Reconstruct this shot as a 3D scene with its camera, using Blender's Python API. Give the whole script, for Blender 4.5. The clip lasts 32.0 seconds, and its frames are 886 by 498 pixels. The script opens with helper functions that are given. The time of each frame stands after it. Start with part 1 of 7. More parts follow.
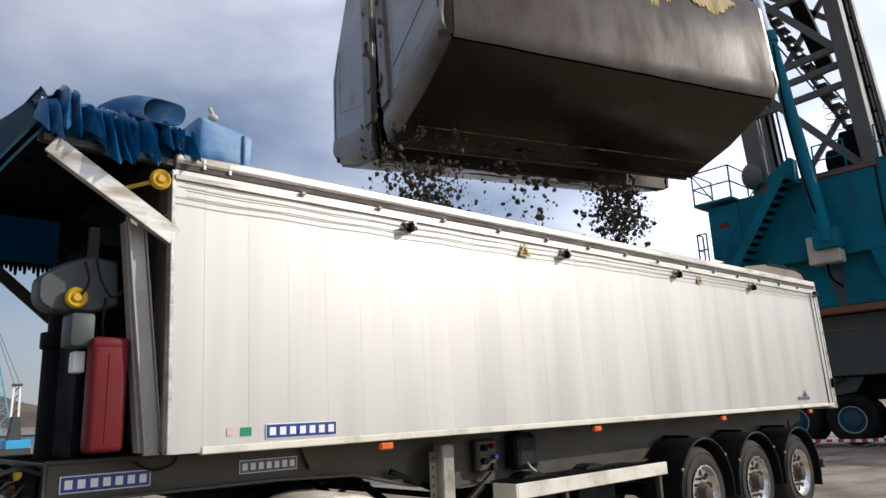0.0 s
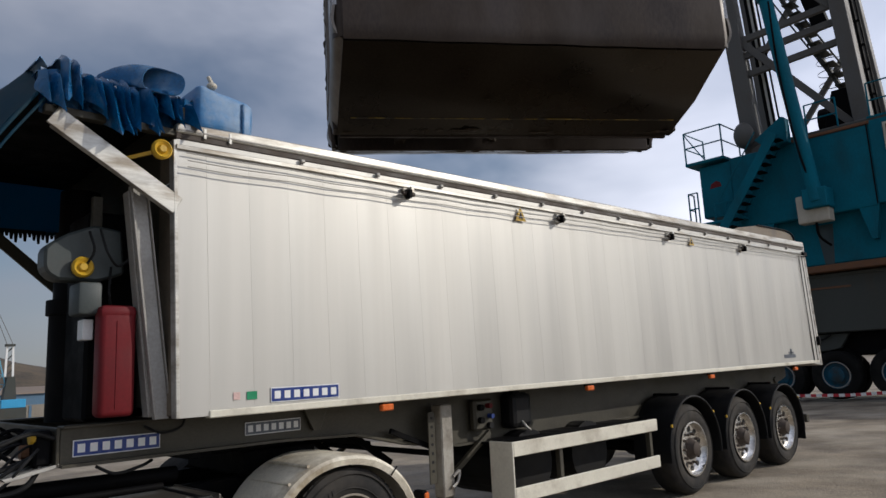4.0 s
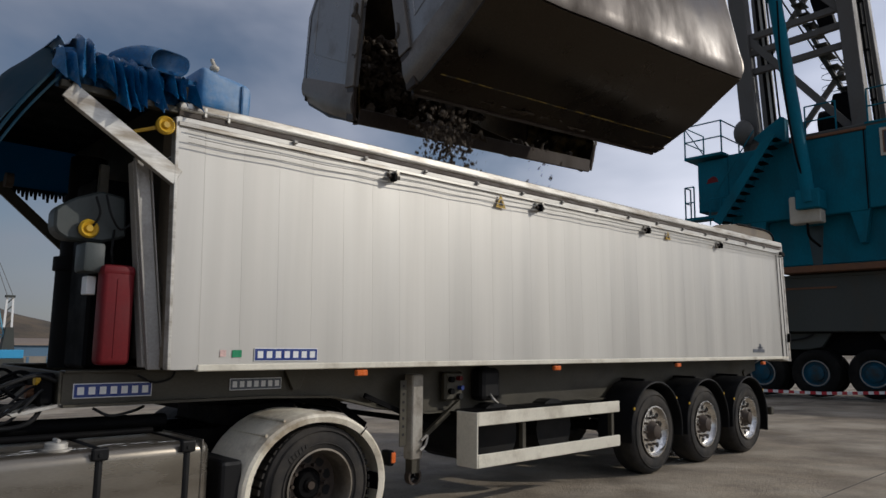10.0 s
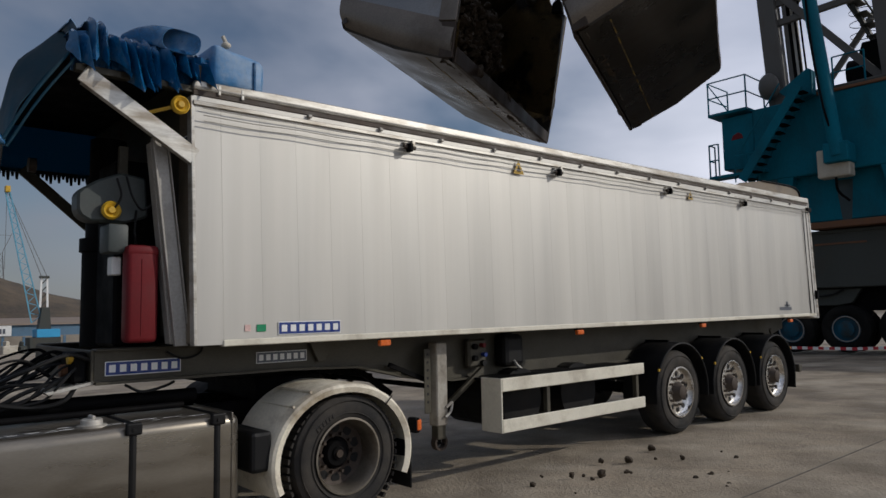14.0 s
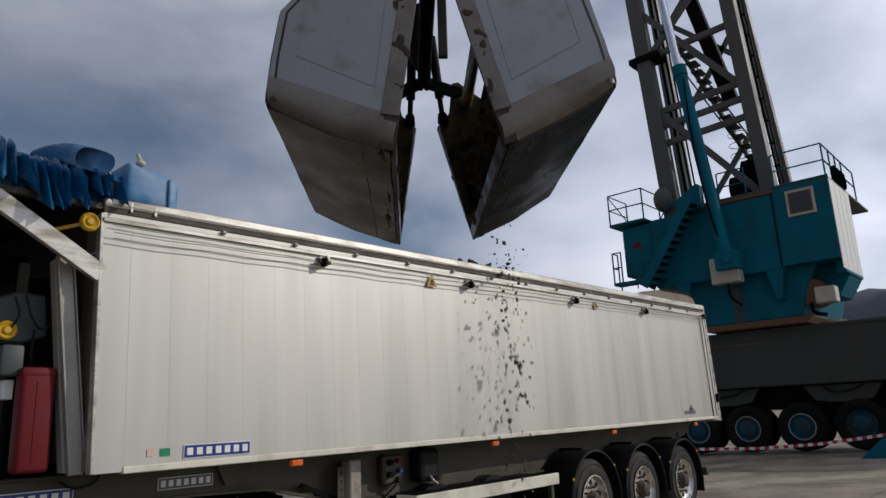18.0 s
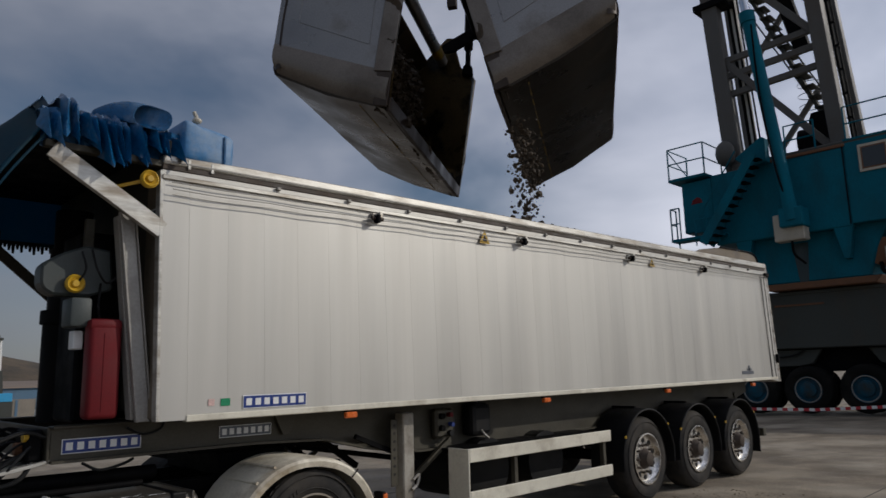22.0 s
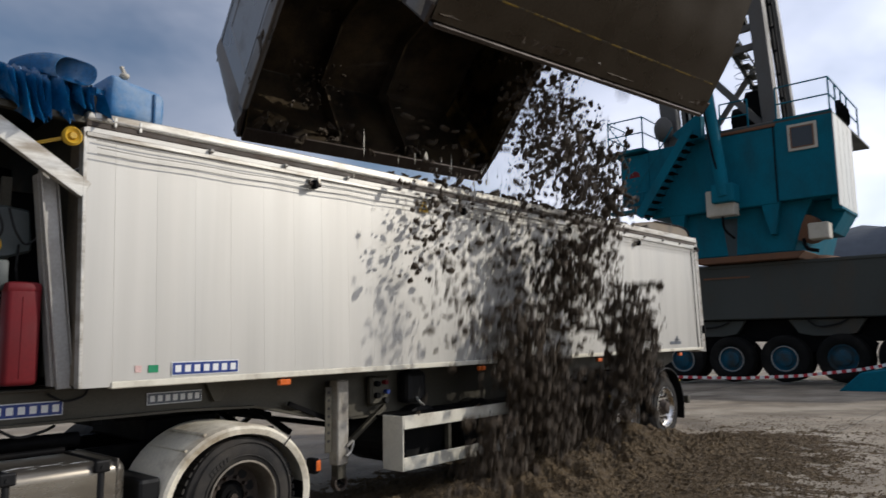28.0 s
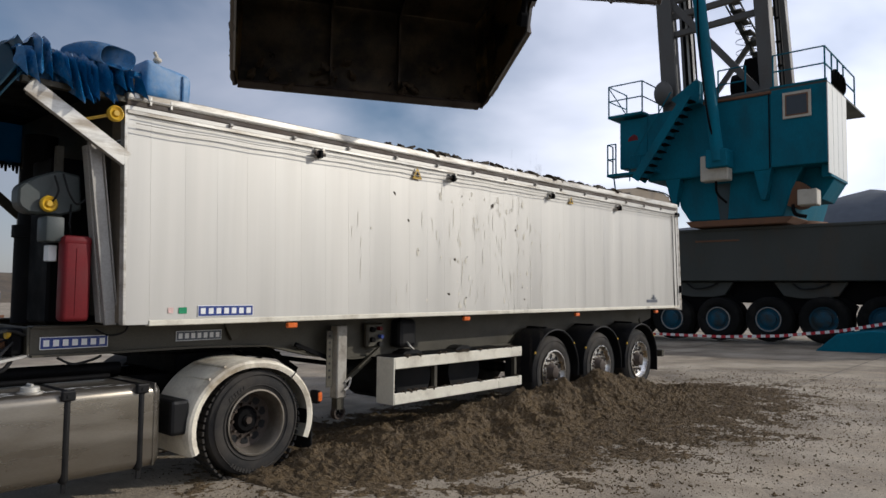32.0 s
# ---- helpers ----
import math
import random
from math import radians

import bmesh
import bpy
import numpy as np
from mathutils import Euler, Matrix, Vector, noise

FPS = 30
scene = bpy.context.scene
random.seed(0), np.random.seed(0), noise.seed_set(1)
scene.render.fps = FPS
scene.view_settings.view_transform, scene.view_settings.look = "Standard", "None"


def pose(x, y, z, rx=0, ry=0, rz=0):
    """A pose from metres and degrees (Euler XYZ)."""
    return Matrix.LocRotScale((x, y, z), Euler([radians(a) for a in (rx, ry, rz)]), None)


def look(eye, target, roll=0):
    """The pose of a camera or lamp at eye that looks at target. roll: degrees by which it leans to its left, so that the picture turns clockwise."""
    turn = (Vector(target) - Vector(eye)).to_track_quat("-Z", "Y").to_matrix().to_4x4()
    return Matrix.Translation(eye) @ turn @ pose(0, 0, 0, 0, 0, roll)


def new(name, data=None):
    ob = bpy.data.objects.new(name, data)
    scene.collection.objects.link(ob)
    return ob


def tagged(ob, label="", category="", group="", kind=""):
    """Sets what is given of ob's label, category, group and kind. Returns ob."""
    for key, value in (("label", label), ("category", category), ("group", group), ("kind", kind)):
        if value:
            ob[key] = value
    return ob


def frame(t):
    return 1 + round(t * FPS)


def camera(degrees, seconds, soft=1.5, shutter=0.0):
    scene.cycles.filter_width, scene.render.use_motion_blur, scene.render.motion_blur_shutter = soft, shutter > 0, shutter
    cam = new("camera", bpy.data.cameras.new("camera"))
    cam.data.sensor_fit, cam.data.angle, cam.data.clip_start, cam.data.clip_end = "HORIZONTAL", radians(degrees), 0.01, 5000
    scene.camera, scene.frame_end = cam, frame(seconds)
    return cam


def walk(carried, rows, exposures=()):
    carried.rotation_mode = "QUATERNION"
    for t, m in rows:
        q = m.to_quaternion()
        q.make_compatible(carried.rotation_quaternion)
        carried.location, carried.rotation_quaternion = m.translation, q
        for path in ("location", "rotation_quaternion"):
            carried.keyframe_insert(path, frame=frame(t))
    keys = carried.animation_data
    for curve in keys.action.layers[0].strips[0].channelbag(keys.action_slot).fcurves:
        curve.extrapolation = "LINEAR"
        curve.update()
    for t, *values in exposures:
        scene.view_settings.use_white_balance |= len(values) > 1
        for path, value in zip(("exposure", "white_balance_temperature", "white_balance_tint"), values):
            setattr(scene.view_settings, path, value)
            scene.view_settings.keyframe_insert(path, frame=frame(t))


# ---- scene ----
cam = camera(64.7, 32.0, shutter=0.3)
EXPO = [(0.0, -0.44), (1.5, -0.67), (2.5, -0.96), (5.0, -1.03), (6.0, -1.2), (8.0, -1.29), (9.0, -1.26), (11.0, -1.3), (13.0, -1.32), (16.0, -1.36), (18.0, -1.27), (19.0, -1.29), (21.0, -1.51), (23.0, -1.54), (25.5, -1.6), (27.5, -0.91), (28.0, -0.81), (29.0, -0.84), (31.0, -0.53), (32.0, -0.79)]
PATH = [
    (0, (4.046, -1.617, 1.467), (2.624, -0.285, 1.916), -2.4),
    (0.5, (4.035, -1.612, 1.489), (2.607, -0.276, 1.907), -2.0),
    (1, (4.045, -1.611, 1.491), (2.608, -0.279, 1.893), -2.0),
    (1.5, (4.037, -1.617, 1.457), (2.616, -0.264, 1.843), -1.7),
    (2, (4.049, -1.636, 1.486), (2.67, -0.242, 1.88), -2.0),
    (2.5, (4.046, -1.63, 1.471), (2.642, -0.262, 1.865), -2.3),
    (4.5, (4.087, -1.751, 1.516), (2.658, -0.389, 1.841), -2.9),
    (5, (4.084, -1.786, 1.51), (2.65, -0.46, 1.938), -2.2),
    (5.5, (4.112, -1.837, 1.506), (2.86, -0.354, 1.987), -3.7),
    (6, (4.251, -1.797, 1.505), (2.944, -0.373, 2.016), -1.3),
    (6.5, (4.359, -1.761, 1.46), (2.975, -0.388, 1.907), -1.4),
    (7, (4.452, -1.836, 1.516), (2.988, -0.527, 1.896), -2.5),
    (7.5, (4.467, -1.9, 1.445), (2.954, -0.625, 1.74), 0.3),
    (8, (4.523, -1.872, 1.526), (3.04, -0.565, 1.831), 0.7),
    (8.5, (4.525, -1.871, 1.478), (3.022, -0.581, 1.755), 0.2),
    (9, (4.509, -1.87, 1.526), (3.007, -0.576, 1.784), 1.3),
    (9.5, (4.513, -1.874, 1.505), (3.057, -0.533, 1.787), 1.3),
    (10, (4.511, -1.865, 1.476), (3.074, -0.5, 1.744), 0.7),
    (10.5, (4.542, -1.86, 1.484), (3.113, -0.488, 1.758), -0.3),
    (11, (4.549, -1.867, 1.47), (3.123, -0.49, 1.736), -0.3),
    (11.5, (4.545, -1.866, 1.469), (3.089, -0.516, 1.706), 0.1),
    (12, (4.53, -1.852, 1.475), (3.037, -0.535, 1.661), 0.2),
    (12.5, (4.539, -1.845, 1.483), (3.046, -0.524, 1.648), -0.6),
    (13, (4.555, -1.845, 1.464), (3.079, -0.508, 1.65), -1.0),
    (13.5, (4.542, -1.847, 1.478), (3.051, -0.527, 1.666), -1.1),
    (15.5, (4.575, -1.833, 1.521), (3.102, -0.486, 1.654), -0.7),
    (16, (4.566, -1.841, 1.576), (3.097, -0.497, 1.768), -0.2),
    (16.5, (4.583, -1.862, 1.543), (3.2, -0.45, 1.85), -1.2),
    (17, (4.594, -1.87, 1.551), (3.228, -0.444, 1.868), -1.3),
    (17.5, (4.599, -1.892, 1.551), (3.281, -0.443, 1.958), -1.3),
    (18, (4.629, -1.918, 1.545), (3.35, -0.452, 2.008), -2.6),
    (18.5, (4.626, -1.916, 1.561), (3.319, -0.46, 1.975), -2.9),
    (19, (4.624, -1.913, 1.549), (3.316, -0.458, 1.964), -3.2),
    (19.5, (4.629, -1.905, 1.527), (3.303, -0.463, 1.93), -3.4),
    (20, (4.623, -1.906, 1.555), (3.3, -0.457, 1.943), -3.5),
    (20.5, (4.621, -1.911, 1.547), (3.293, -0.468, 1.941), -3.5),
    (21, (4.635, -1.905, 1.538), (3.302, -0.464, 1.919), -3.3),
    (21.5, (4.614, -1.9, 1.552), (3.261, -0.47, 1.905), -2.6),
    (22, (4.614, -1.889, 1.569), (3.204, -0.513, 1.911), -1.4),
    (22.5, (4.589, -1.878, 1.524), (3.105, -0.577, 1.843), -1.8),
    (23, (4.587, -1.831, 1.541), (3.106, -0.511, 1.792), -0.5),
    (23.5, (4.566, -1.776, 1.567), (3.043, -0.496, 1.77), 0.2),
    (24, (4.569, -1.766, 1.634), (3.026, -0.509, 1.831), 0.3),
    (24.5, (4.572, -1.755, 1.596), (3.002, -0.528, 1.767), 0.2),
    (25, (4.577, -1.744, 1.603), (3.07, -0.438, 1.755), -0.1),
    (25.5, (4.578, -1.734, 1.563), (3.103, -0.389, 1.679), -0.5),
    (27.5, (4.581, -1.804, 1.513), (3.176, -0.394, 1.705), -1.0),
    (28, (4.623, -1.852, 1.582), (3.322, -0.353, 1.829), -0.8),
    (28.5, (4.647, -1.918, 1.525), (3.464, -0.33, 1.807), -1.8),
    (29, (4.683, -1.972, 1.458), (3.496, -0.369, 1.612), -1.1),
    (29.5, (4.812, -1.988, 1.492), (3.412, -0.562, 1.563), 2.5),
    (30, (4.827, -1.975, 1.581), (3.428, -0.546, 1.544), 1.0),
    (30.5, (4.877, -2.156, 1.564), (3.632, -0.59, 1.543), -0.0),
    (31, (4.872, -2.238, 1.46), (3.66, -0.648, 1.462), 0.8),
    (31.5, (5.152, -2.307, 1.492), (3.857, -0.79, 1.644), 1.4),
    (32, (5.311, -2.39, 1.577), (3.991, -0.892, 1.694), 0.6),
]
walk(cam, [(t, look(eye, target, roll)) for t, eye, target, roll in PATH], EXPO)

# ---- light ----
SUN_AZ, SUN_EL = 48.5, 26.5   # degrees from +x towards +y, and above the horizon
sun_dir = Vector((math.cos(radians(SUN_EL)) * math.cos(radians(SUN_AZ)), math.cos(radians(SUN_EL)) * math.sin(radians(SUN_AZ)), math.sin(radians(SUN_EL))))
sun = new("sun", bpy.data.lights.new("sun", "SUN"))
sun.data.energy, sun.data.angle, sun.data.color = 4.4, radians(0.53), (1.0, 0.95, 0.87)
sun.matrix_world = look(sun_dir * 60, (0, 0, 0))

world = bpy.data.worlds.new("sky")
scene.world = world
world.use_nodes = True
wn, wl = world.node_tree.nodes, world.node_tree.links
wn.clear()
w_out, w_bg = wn.new("ShaderNodeOutputWorld"), wn.new("ShaderNodeBackground")
w_sky = wn.new("ShaderNodeTexSky")
w_sky.sky_type, w_sky.sun_disc = "NISHITA", False
w_sky.sun_elevation, w_sky.sun_rotation = radians(SUN_EL), radians(90 - SUN_AZ)
w_sky.air_density, w_sky.dust_density, w_sky.ozone_density = 1.0, 0.8, 3.0
w_co = wn.new("ShaderNodeTexCoord")
w_map = wn.new("ShaderNodeMapping")
w_map.inputs["Scale"].default_value = (1.0, 1.0, 2.1)
w_map.inputs["Location"].default_value = (0.35, 0.1, 0.3)
w_n = wn.new("ShaderNodeTexNoise")
w_n.inputs["Scale"].default_value, w_n.inputs["Detail"].default_value, w_n.inputs["Roughness"].default_value, w_n.inputs["Distortion"].default_value = 2.3, 5.0, 0.47, 0.2
w_r = wn.new("ShaderNodeValToRGB")
w_r.color_ramp.elements[0].position, w_r.color_ramp.elements[0].color = 0.31, (0.03, 0.03, 0.03, 1)
w_r.color_ramp.elements[1].position, w_r.color_ramp.elements[1].color = 0.68, (1, 1, 1, 1)
w_n2 = wn.new("ShaderNodeTexNoise")
w_n2.inputs["Scale"].default_value, w_n2.inputs["Detail"].default_value = 1.3, 4.0
w_cl = wn.new("ShaderNodeValToRGB")
w_cl.color_ramp.elements[0].position, w_cl.color_ramp.elements[0].color = 0.34, (6.75, 7.1, 8.6, 1)
w_cl.color_ramp.elements[1].position, w_cl.color_ramp.elements[1].color = 0.64, (9.45, 9.7, 11.0, 1)
w_mul = wn.new("ShaderNodeMath")
w_mul.operation = "MULTIPLY"
w_mul.inputs[1].default_value = 0.88
w_mix = wn.new("ShaderNodeMix")
w_mix.data_type = "RGBA"
wl.new(w_co.outputs["Generated"], w_map.inputs["Vector"])
wl.new(w_map.outputs[0], w_n.inputs["Vector"])
wl.new(w_map.outputs[0], w_n2.inputs["Vector"])
# cloud thickens towards the horizon
w_sep = wn.new("ShaderNodeSeparateXYZ")
w_hz = wn.new("ShaderNodeMapRange")
w_hz.inputs["From Min"].default_value, w_hz.inputs["From Max"].default_value = 0.0, 0.22
w_hz.inputs["To Min"].default_value, w_hz.inputs["To Max"].default_value = 0.05, 0.0
w_th = wn.new("ShaderNodeMath")
wl.new(w_co.outputs["Generated"], w_sep.inputs[0])
wl.new(w_sep.outputs["Z"], w_hz.inputs["Value"])
wl.new(w_n.outputs["Fac"], w_th.inputs[0])
wl.new(w_hz.outputs[0], w_th.inputs[1])
wl.new(w_th.outputs[0], w_r.inputs[0])
wl.new(w_n2.outputs["Fac"], w_cl.inputs[0])
wl.new(w_r.outputs[0], w_mul.inputs[0])
wl.new(w_mul.outputs[0], w_mix.inputs[0])
wl.new(w_sky.outputs[0], w_mix.inputs[6])
# clouds are brighter towards the sun
w_dot = wn.new("ShaderNodeVectorMath")
w_dot.operation = "DOT_PRODUCT"
w_dot.inputs[1].default_value = sun_dir
w_gl = wn.new("ShaderNodeMapRange")
w_gl.inputs["From Min"].default_value, w_gl.inputs["From Max"].default_value = -0.45, 0.95
w_pw = wn.new("ShaderNodeMath")
w_pw.operation = "POWER"
w_pw.inputs[1].default_value = 1.0
w_gm = wn.new("ShaderNodeMath")
w_gm.operation = "MULTIPLY_ADD"
w_gm.inputs[1].default_value, w_gm.inputs[2].default_value = 1.78, 0.46
w_sc = wn.new("ShaderNodeVectorMath")
w_sc.operation = "SCALE"
wl.new(w_co.outputs["Generated"], w_dot.inputs[0])
wl.new(w_dot.outputs["Value"], w_gl.inputs["Value"])
wl.new(w_cl.outputs[0], w_sc.inputs[0])
wl.new(w_gl.outputs[0], w_pw.inputs[0])
wl.new(w_pw.outputs[0], w_gm.inputs[0])
wl.new(w_gm.outputs[0], w_sc.inputs["Scale"])
wl.new(w_sc.outputs[0], w_mix.inputs[7])
wl.new(w_mix.outputs[2], w_bg.inputs["Color"])
w_bg.inputs["Strength"].default_value = 0.148
wl.new(w_bg.outputs[0], w_out.inputs["Surface"])


# ---- materials ----
def mat(name, color, rough=0.6, metal=0.0, var=0.12, scale=6.0, fine=60.0, bump=0.15, stain=None, stain_amt=0.0, stain_scale=1.5,
        stretch=(1, 1, 1), rough_var=0.15, piece=0.0, lo=0.5, hi=0.75, bump_dist=0.004, tint=None, tint_scale=0.6, spec=0.5):
    """A worn painted, metal or earthen surface: two scales of variation, stains with their own shape, and fine relief."""
    m = bpy.data.materials.new(name)
    m.use_nodes = True
    n, l = m.node_tree.nodes, m.node_tree.links
    b = n["Principled BSDF"]
    co = n.new("ShaderNodeTexCoord")
    mp = n.new("ShaderNodeMapping")
    mp.inputs["Scale"].default_value = stretch
    l.new(co.outputs["Object"], mp.inputs["Vector"])

    def nz(s, detail, rgh=0.55):
        t = n.new("ShaderNodeTexNoise")
        t.inputs["Scale"].default_value, t.inputs["Detail"].default_value, t.inputs["Roughness"].default_value = s, detail, rgh
        l.new(mp.outputs[0], t.inputs["Vector"])
        return t

    big, small = nz(scale, 5.0), nz(fine, 3.0)
    add = n.new("ShaderNodeMath")
    add.operation = "ADD"
    l.new(big.outputs["Fac"], add.inputs[0])
    l.new(small.outputs["Fac"], add.inputs[1])
    rng = n.new("ShaderNodeMapRange")
    rng.inputs["From Min"].default_value, rng.inputs["From Max"].default_value = 0.7, 1.3
    rng.inputs["To Min"].default_value, rng.inputs["To Max"].default_value = 1 - var, 1 + var
    l.new(add.outputs[0], rng.inputs["Value"])
    val = rng.outputs[0]
    if piece:
        oi = n.new("ShaderNodeObjectInfo")
        pr = n.new("ShaderNodeMapRange")
        pr.inputs["To Min"].default_value, pr.inputs["To Max"].default_value = 1 - piece, 1 + piece
        l.new(oi.outputs["Random"], pr.inputs["Value"])
        pm = n.new("ShaderNodeMath")
        pm.operation = "MULTIPLY"
        l.new(val, pm.inputs[0])
        l.new(pr.outputs[0], pm.inputs[1])
        val = pm.outputs[0]
    base = n.new("ShaderNodeVectorMath")
    base.operation = "SCALE"
    base.inputs[0].default_value = color
    l.new(val, base.inputs["Scale"])
    col = base.outputs[0]

    def over(col, c, s, amt, a, z, detail=8.0):
        t = nz(s, detail, 0.62)
        r = n.new("ShaderNodeMapRange")
        r.inputs["From Min"].default_value, r.inputs["From Max"].default_value = a, z
        r.inputs["To Max"].default_value = amt
        l.new(t.outputs["Fac"], r.inputs["Value"])
        mx = n.new("ShaderNodeMix")
        mx.data_type = "RGBA"
        mx.inputs[7].default_value = (*c, 1)
        l.new(r.outputs[0], mx.inputs[0])
        l.new(col, mx.inputs[6])
        return mx.outputs[2]

    if tint:
        col = over(col, tint, tint_scale, 0.8, 0.42, 0.66, 3.0)
    if stain:
        col = over(col, stain, stain_scale, stain_amt, lo, hi)
    l.new(col, b.inputs["Base Color"])
    rr = n.new("ShaderNodeMapRange")
    rr.inputs["From Min"].default_value, rr.inputs["From Max"].default_value = 0.3, 0.7
    rr.inputs["To Min"].default_value, rr.inputs["To Max"].default_value = max(0.04, rough - rough_var), min(1, rough + rough_var)
    l.new(big.outputs["Fac"], rr.inputs["Value"])
    l.new(rr.outputs[0], b.inputs["Roughness"])
    b.inputs["Metallic"].default_value = metal
    b.inputs["Specular IOR Level"].default_value = spec
    bp = n.new("ShaderNodeBump")
    bp.inputs["Strength"].default_value, bp.inputs["Distance"].default_value = bump, bump_dist
    l.new(add.outputs[0], bp.inputs["Height"])
    l.new(bp.outputs[0], b.inputs["Normal"])
    return m


ALU = mat("aluminium_panel", (0.475, 0.458, 0.421), 0.49, 0.55, 0.06, 1.0, 3.1, 0.02, (0.51, 0.497, 0.46), 0.7, 1.1, (1, 2.6, 0.10), 0.08, piece=0.028)
ALU_RAIL = mat("aluminium_rail", (0.54, 0.52, 0.47), 0.42, 0.6, 0.12, 3, 60, 0.08, (0.20, 0.155, 0.105), 0.8, 4, (1, 0.5, 2.5), lo=0.46, hi=0.66)
ALU_WORN = mat("grey_worn_fitting", (0.33, 0.31, 0.28), 0.6, 0.4, 0.2, 12, 80, 0.1)
RUST_STRIP = mat("brown_sealing_strip", (0.055, 0.040, 0.030), 0.7, 0.0, 0.3, 5, 60, 0.15, (0.13, 0.10, 0.08), 0.6, 4)
# grimy aluminium, its base darkened to carry the shade under and inside the body
ALU_DARK = mat("shaded_chassis_aluminium", (0.060, 0.053, 0.037), 0.55, 0.3, 0.2, 2, 40, 0.1, (0.026, 0.021, 0.015), 0.8, 1.3, (1, 1, 2))
STEEL_BLACK = mat("black_steel", (0.0045, 0.0045, 0.005), 0.65, 0.0, 0.2, 5, 60, 0.15, (0.012, 0.010, 0.008), 0.5, 4, spec=0.06)
RUBBER = mat("tyre_rubber", (0.026, 0.025, 0.024), 0.85, 0.0, 0.2, 8, 90, 0.3, (0.085, 0.072, 0.058), 0.75, 3, lo=0.42, spec=0.2)
PLASTIC = mat("black_plastic", (0.007, 0.007, 0.0075), 0.55, 0.0, 0.15, 6, 70, 0.12, (0.026, 0.022, 0.017), 0.5, 3, spec=0.2)
CHROME = mat("polished_rim", (0.78, 0.76, 0.72), 0.24, 1.0, 0.12, 5, 60, 0.06, (0.18, 0.135, 0.10), 0.75, 5)
HUBDIRT = mat("rusty_hub", (0.055, 0.040, 0.030), 0.7, 0.3, 0.25, 9, 80, 0.2)
CREAM = mat("cream_paint", (0.66, 0.62, 0.51), 0.5, 0.0, 0.08, 4, 50, 0.08, (0.24, 0.19, 0.13), 0.75, 2.4)
FENDER = mat("dirty_fender", (0.72, 0.66, 0.53), 0.5, 0.0, 0.12, 4, 50, 0.1, (0.24, 0.18, 0.11), 0.85, 2.6, lo=0.47, hi=0.66)
TANK = mat("brushed_tank", (0.205, 0.184, 0.153), 0.36, 0.85, 0.10, 2, 50, 0.06, (0.17, 0.145, 0.11), 0.6, 3, (3, 0.6, 3))
BLUE_TARP = mat("blue_tarpaulin", (0.003, 0.076, 0.19), 0.24, 0.0, 0.3, 4, 40, 0.15, (0.30, 0.36, 0.40), 0.5, 3.5, lo=0.5, hi=0.72)
BLUE_SACK = mat("faded_blue_sheet", (0.035, 0.17, 0.37), 0.5, 0.0, 0.15, 4, 40, 0.2, (0.48, 0.48, 0.44), 0.7, 2.0, lo=0.45, hi=0.7)
RED = mat("red_plastic", (0.125, 0.007, 0.010), 0.55, 0.0, 0.14, 3, 50, 0.1, (0.085, 0.012, 0.013), 0.6, 2, spec=0.25)
GREY_GREEN = mat("grey_green_casing", (0.045, 0.055, 0.053), 0.55, 0.0, 0.1, 5, 50, 0.1, (0.07, 0.06, 0.05), 0.5, 3)
YELLOW = mat("yellow_knob", (0.55, 0.33, 0.02), 0.45, 0.0, 0.1, 8, 60, 0.1, (0.25, 0.17, 0.06), 0.4, 6)
ORANGE = mat("orange_reflector", (0.65, 0.13, 0.02), 0.3, 0.0, 0.1, 20, 90, 0.05)
WHITE = mat("white_plate", (0.74, 0.74, 0.72), 0.4, 0.0, 0.05, 10, 80, 0.05)
BLUE_SIGN = mat("blue_label", (0.010, 0.035, 0.19), 0.35, 0.0, 0.08, 10, 80, 0.04)
GREY_SIGN = mat("grey_label", (0.10, 0.11, 0.13), 0.4, 0.0, 0.08, 10, 80, 0.04)
GREEN_SIGN = mat("green_sticker", (0.0, 0.22, 0.09), 0.4, 0.0, 0.08, 10, 80, 0.04)
PINK_SIGN = mat("faded_sticker", (0.62, 0.42, 0.38), 0.5, 0.0, 0.2, 30, 90, 0.04)
BLACK = mat("black_paint", (0.012, 0.012, 0.012), 0.5, 0.0, 0.1, 10, 80, 0.05, spec=0.2)
TEAL = mat("teal_crane_paint", (0.0, 0.112, 0.165), 0.65, 0.0, 0.15, 1.2, 25, 0.08, (0.008, 0.045, 0.058), 0.7, 0.9, (1, 1, 0.45), spec=0.15)
CRANE_GREY = mat("crane_grey_paint", (0.095, 0.090, 0.083), 0.6, 0.1, 0.12, 1.5, 30, 0.1, (0.08, 0.055, 0.035), 0.6, 1.0, (1, 1, 0.5))
UNDER_GREY = mat("undercarriage_grey", (0.036, 0.040, 0.034), 0.6, 0.0, 0.12, 0.8, 20, 0.1, (0.055, 0.038, 0.022), 0.8, 0.55, (1, 1, 0.4), lo=0.56, hi=0.72)
RUST = mat("rusty_steel", (0.15, 0.07, 0.035), 0.8, 0.1, 0.3, 4, 60, 0.3)
BEIGE = mat("beige_box_paint", (0.48, 0.44, 0.36), 0.55, 0.0, 0.08, 3, 40, 0.08, (0.26, 0.21, 0.15), 0.5, 2)
CYL_CHROME = mat("chromed_rod", (0.75, 0.76, 0.78), 0.2, 1.0, 0.05, 2, 40, 0.03)
GLASS_DARK = mat("dark_window_glass", (0.03, 0.035, 0.04), 0.08, 0.0, 0.05, 5, 40, 0.0)
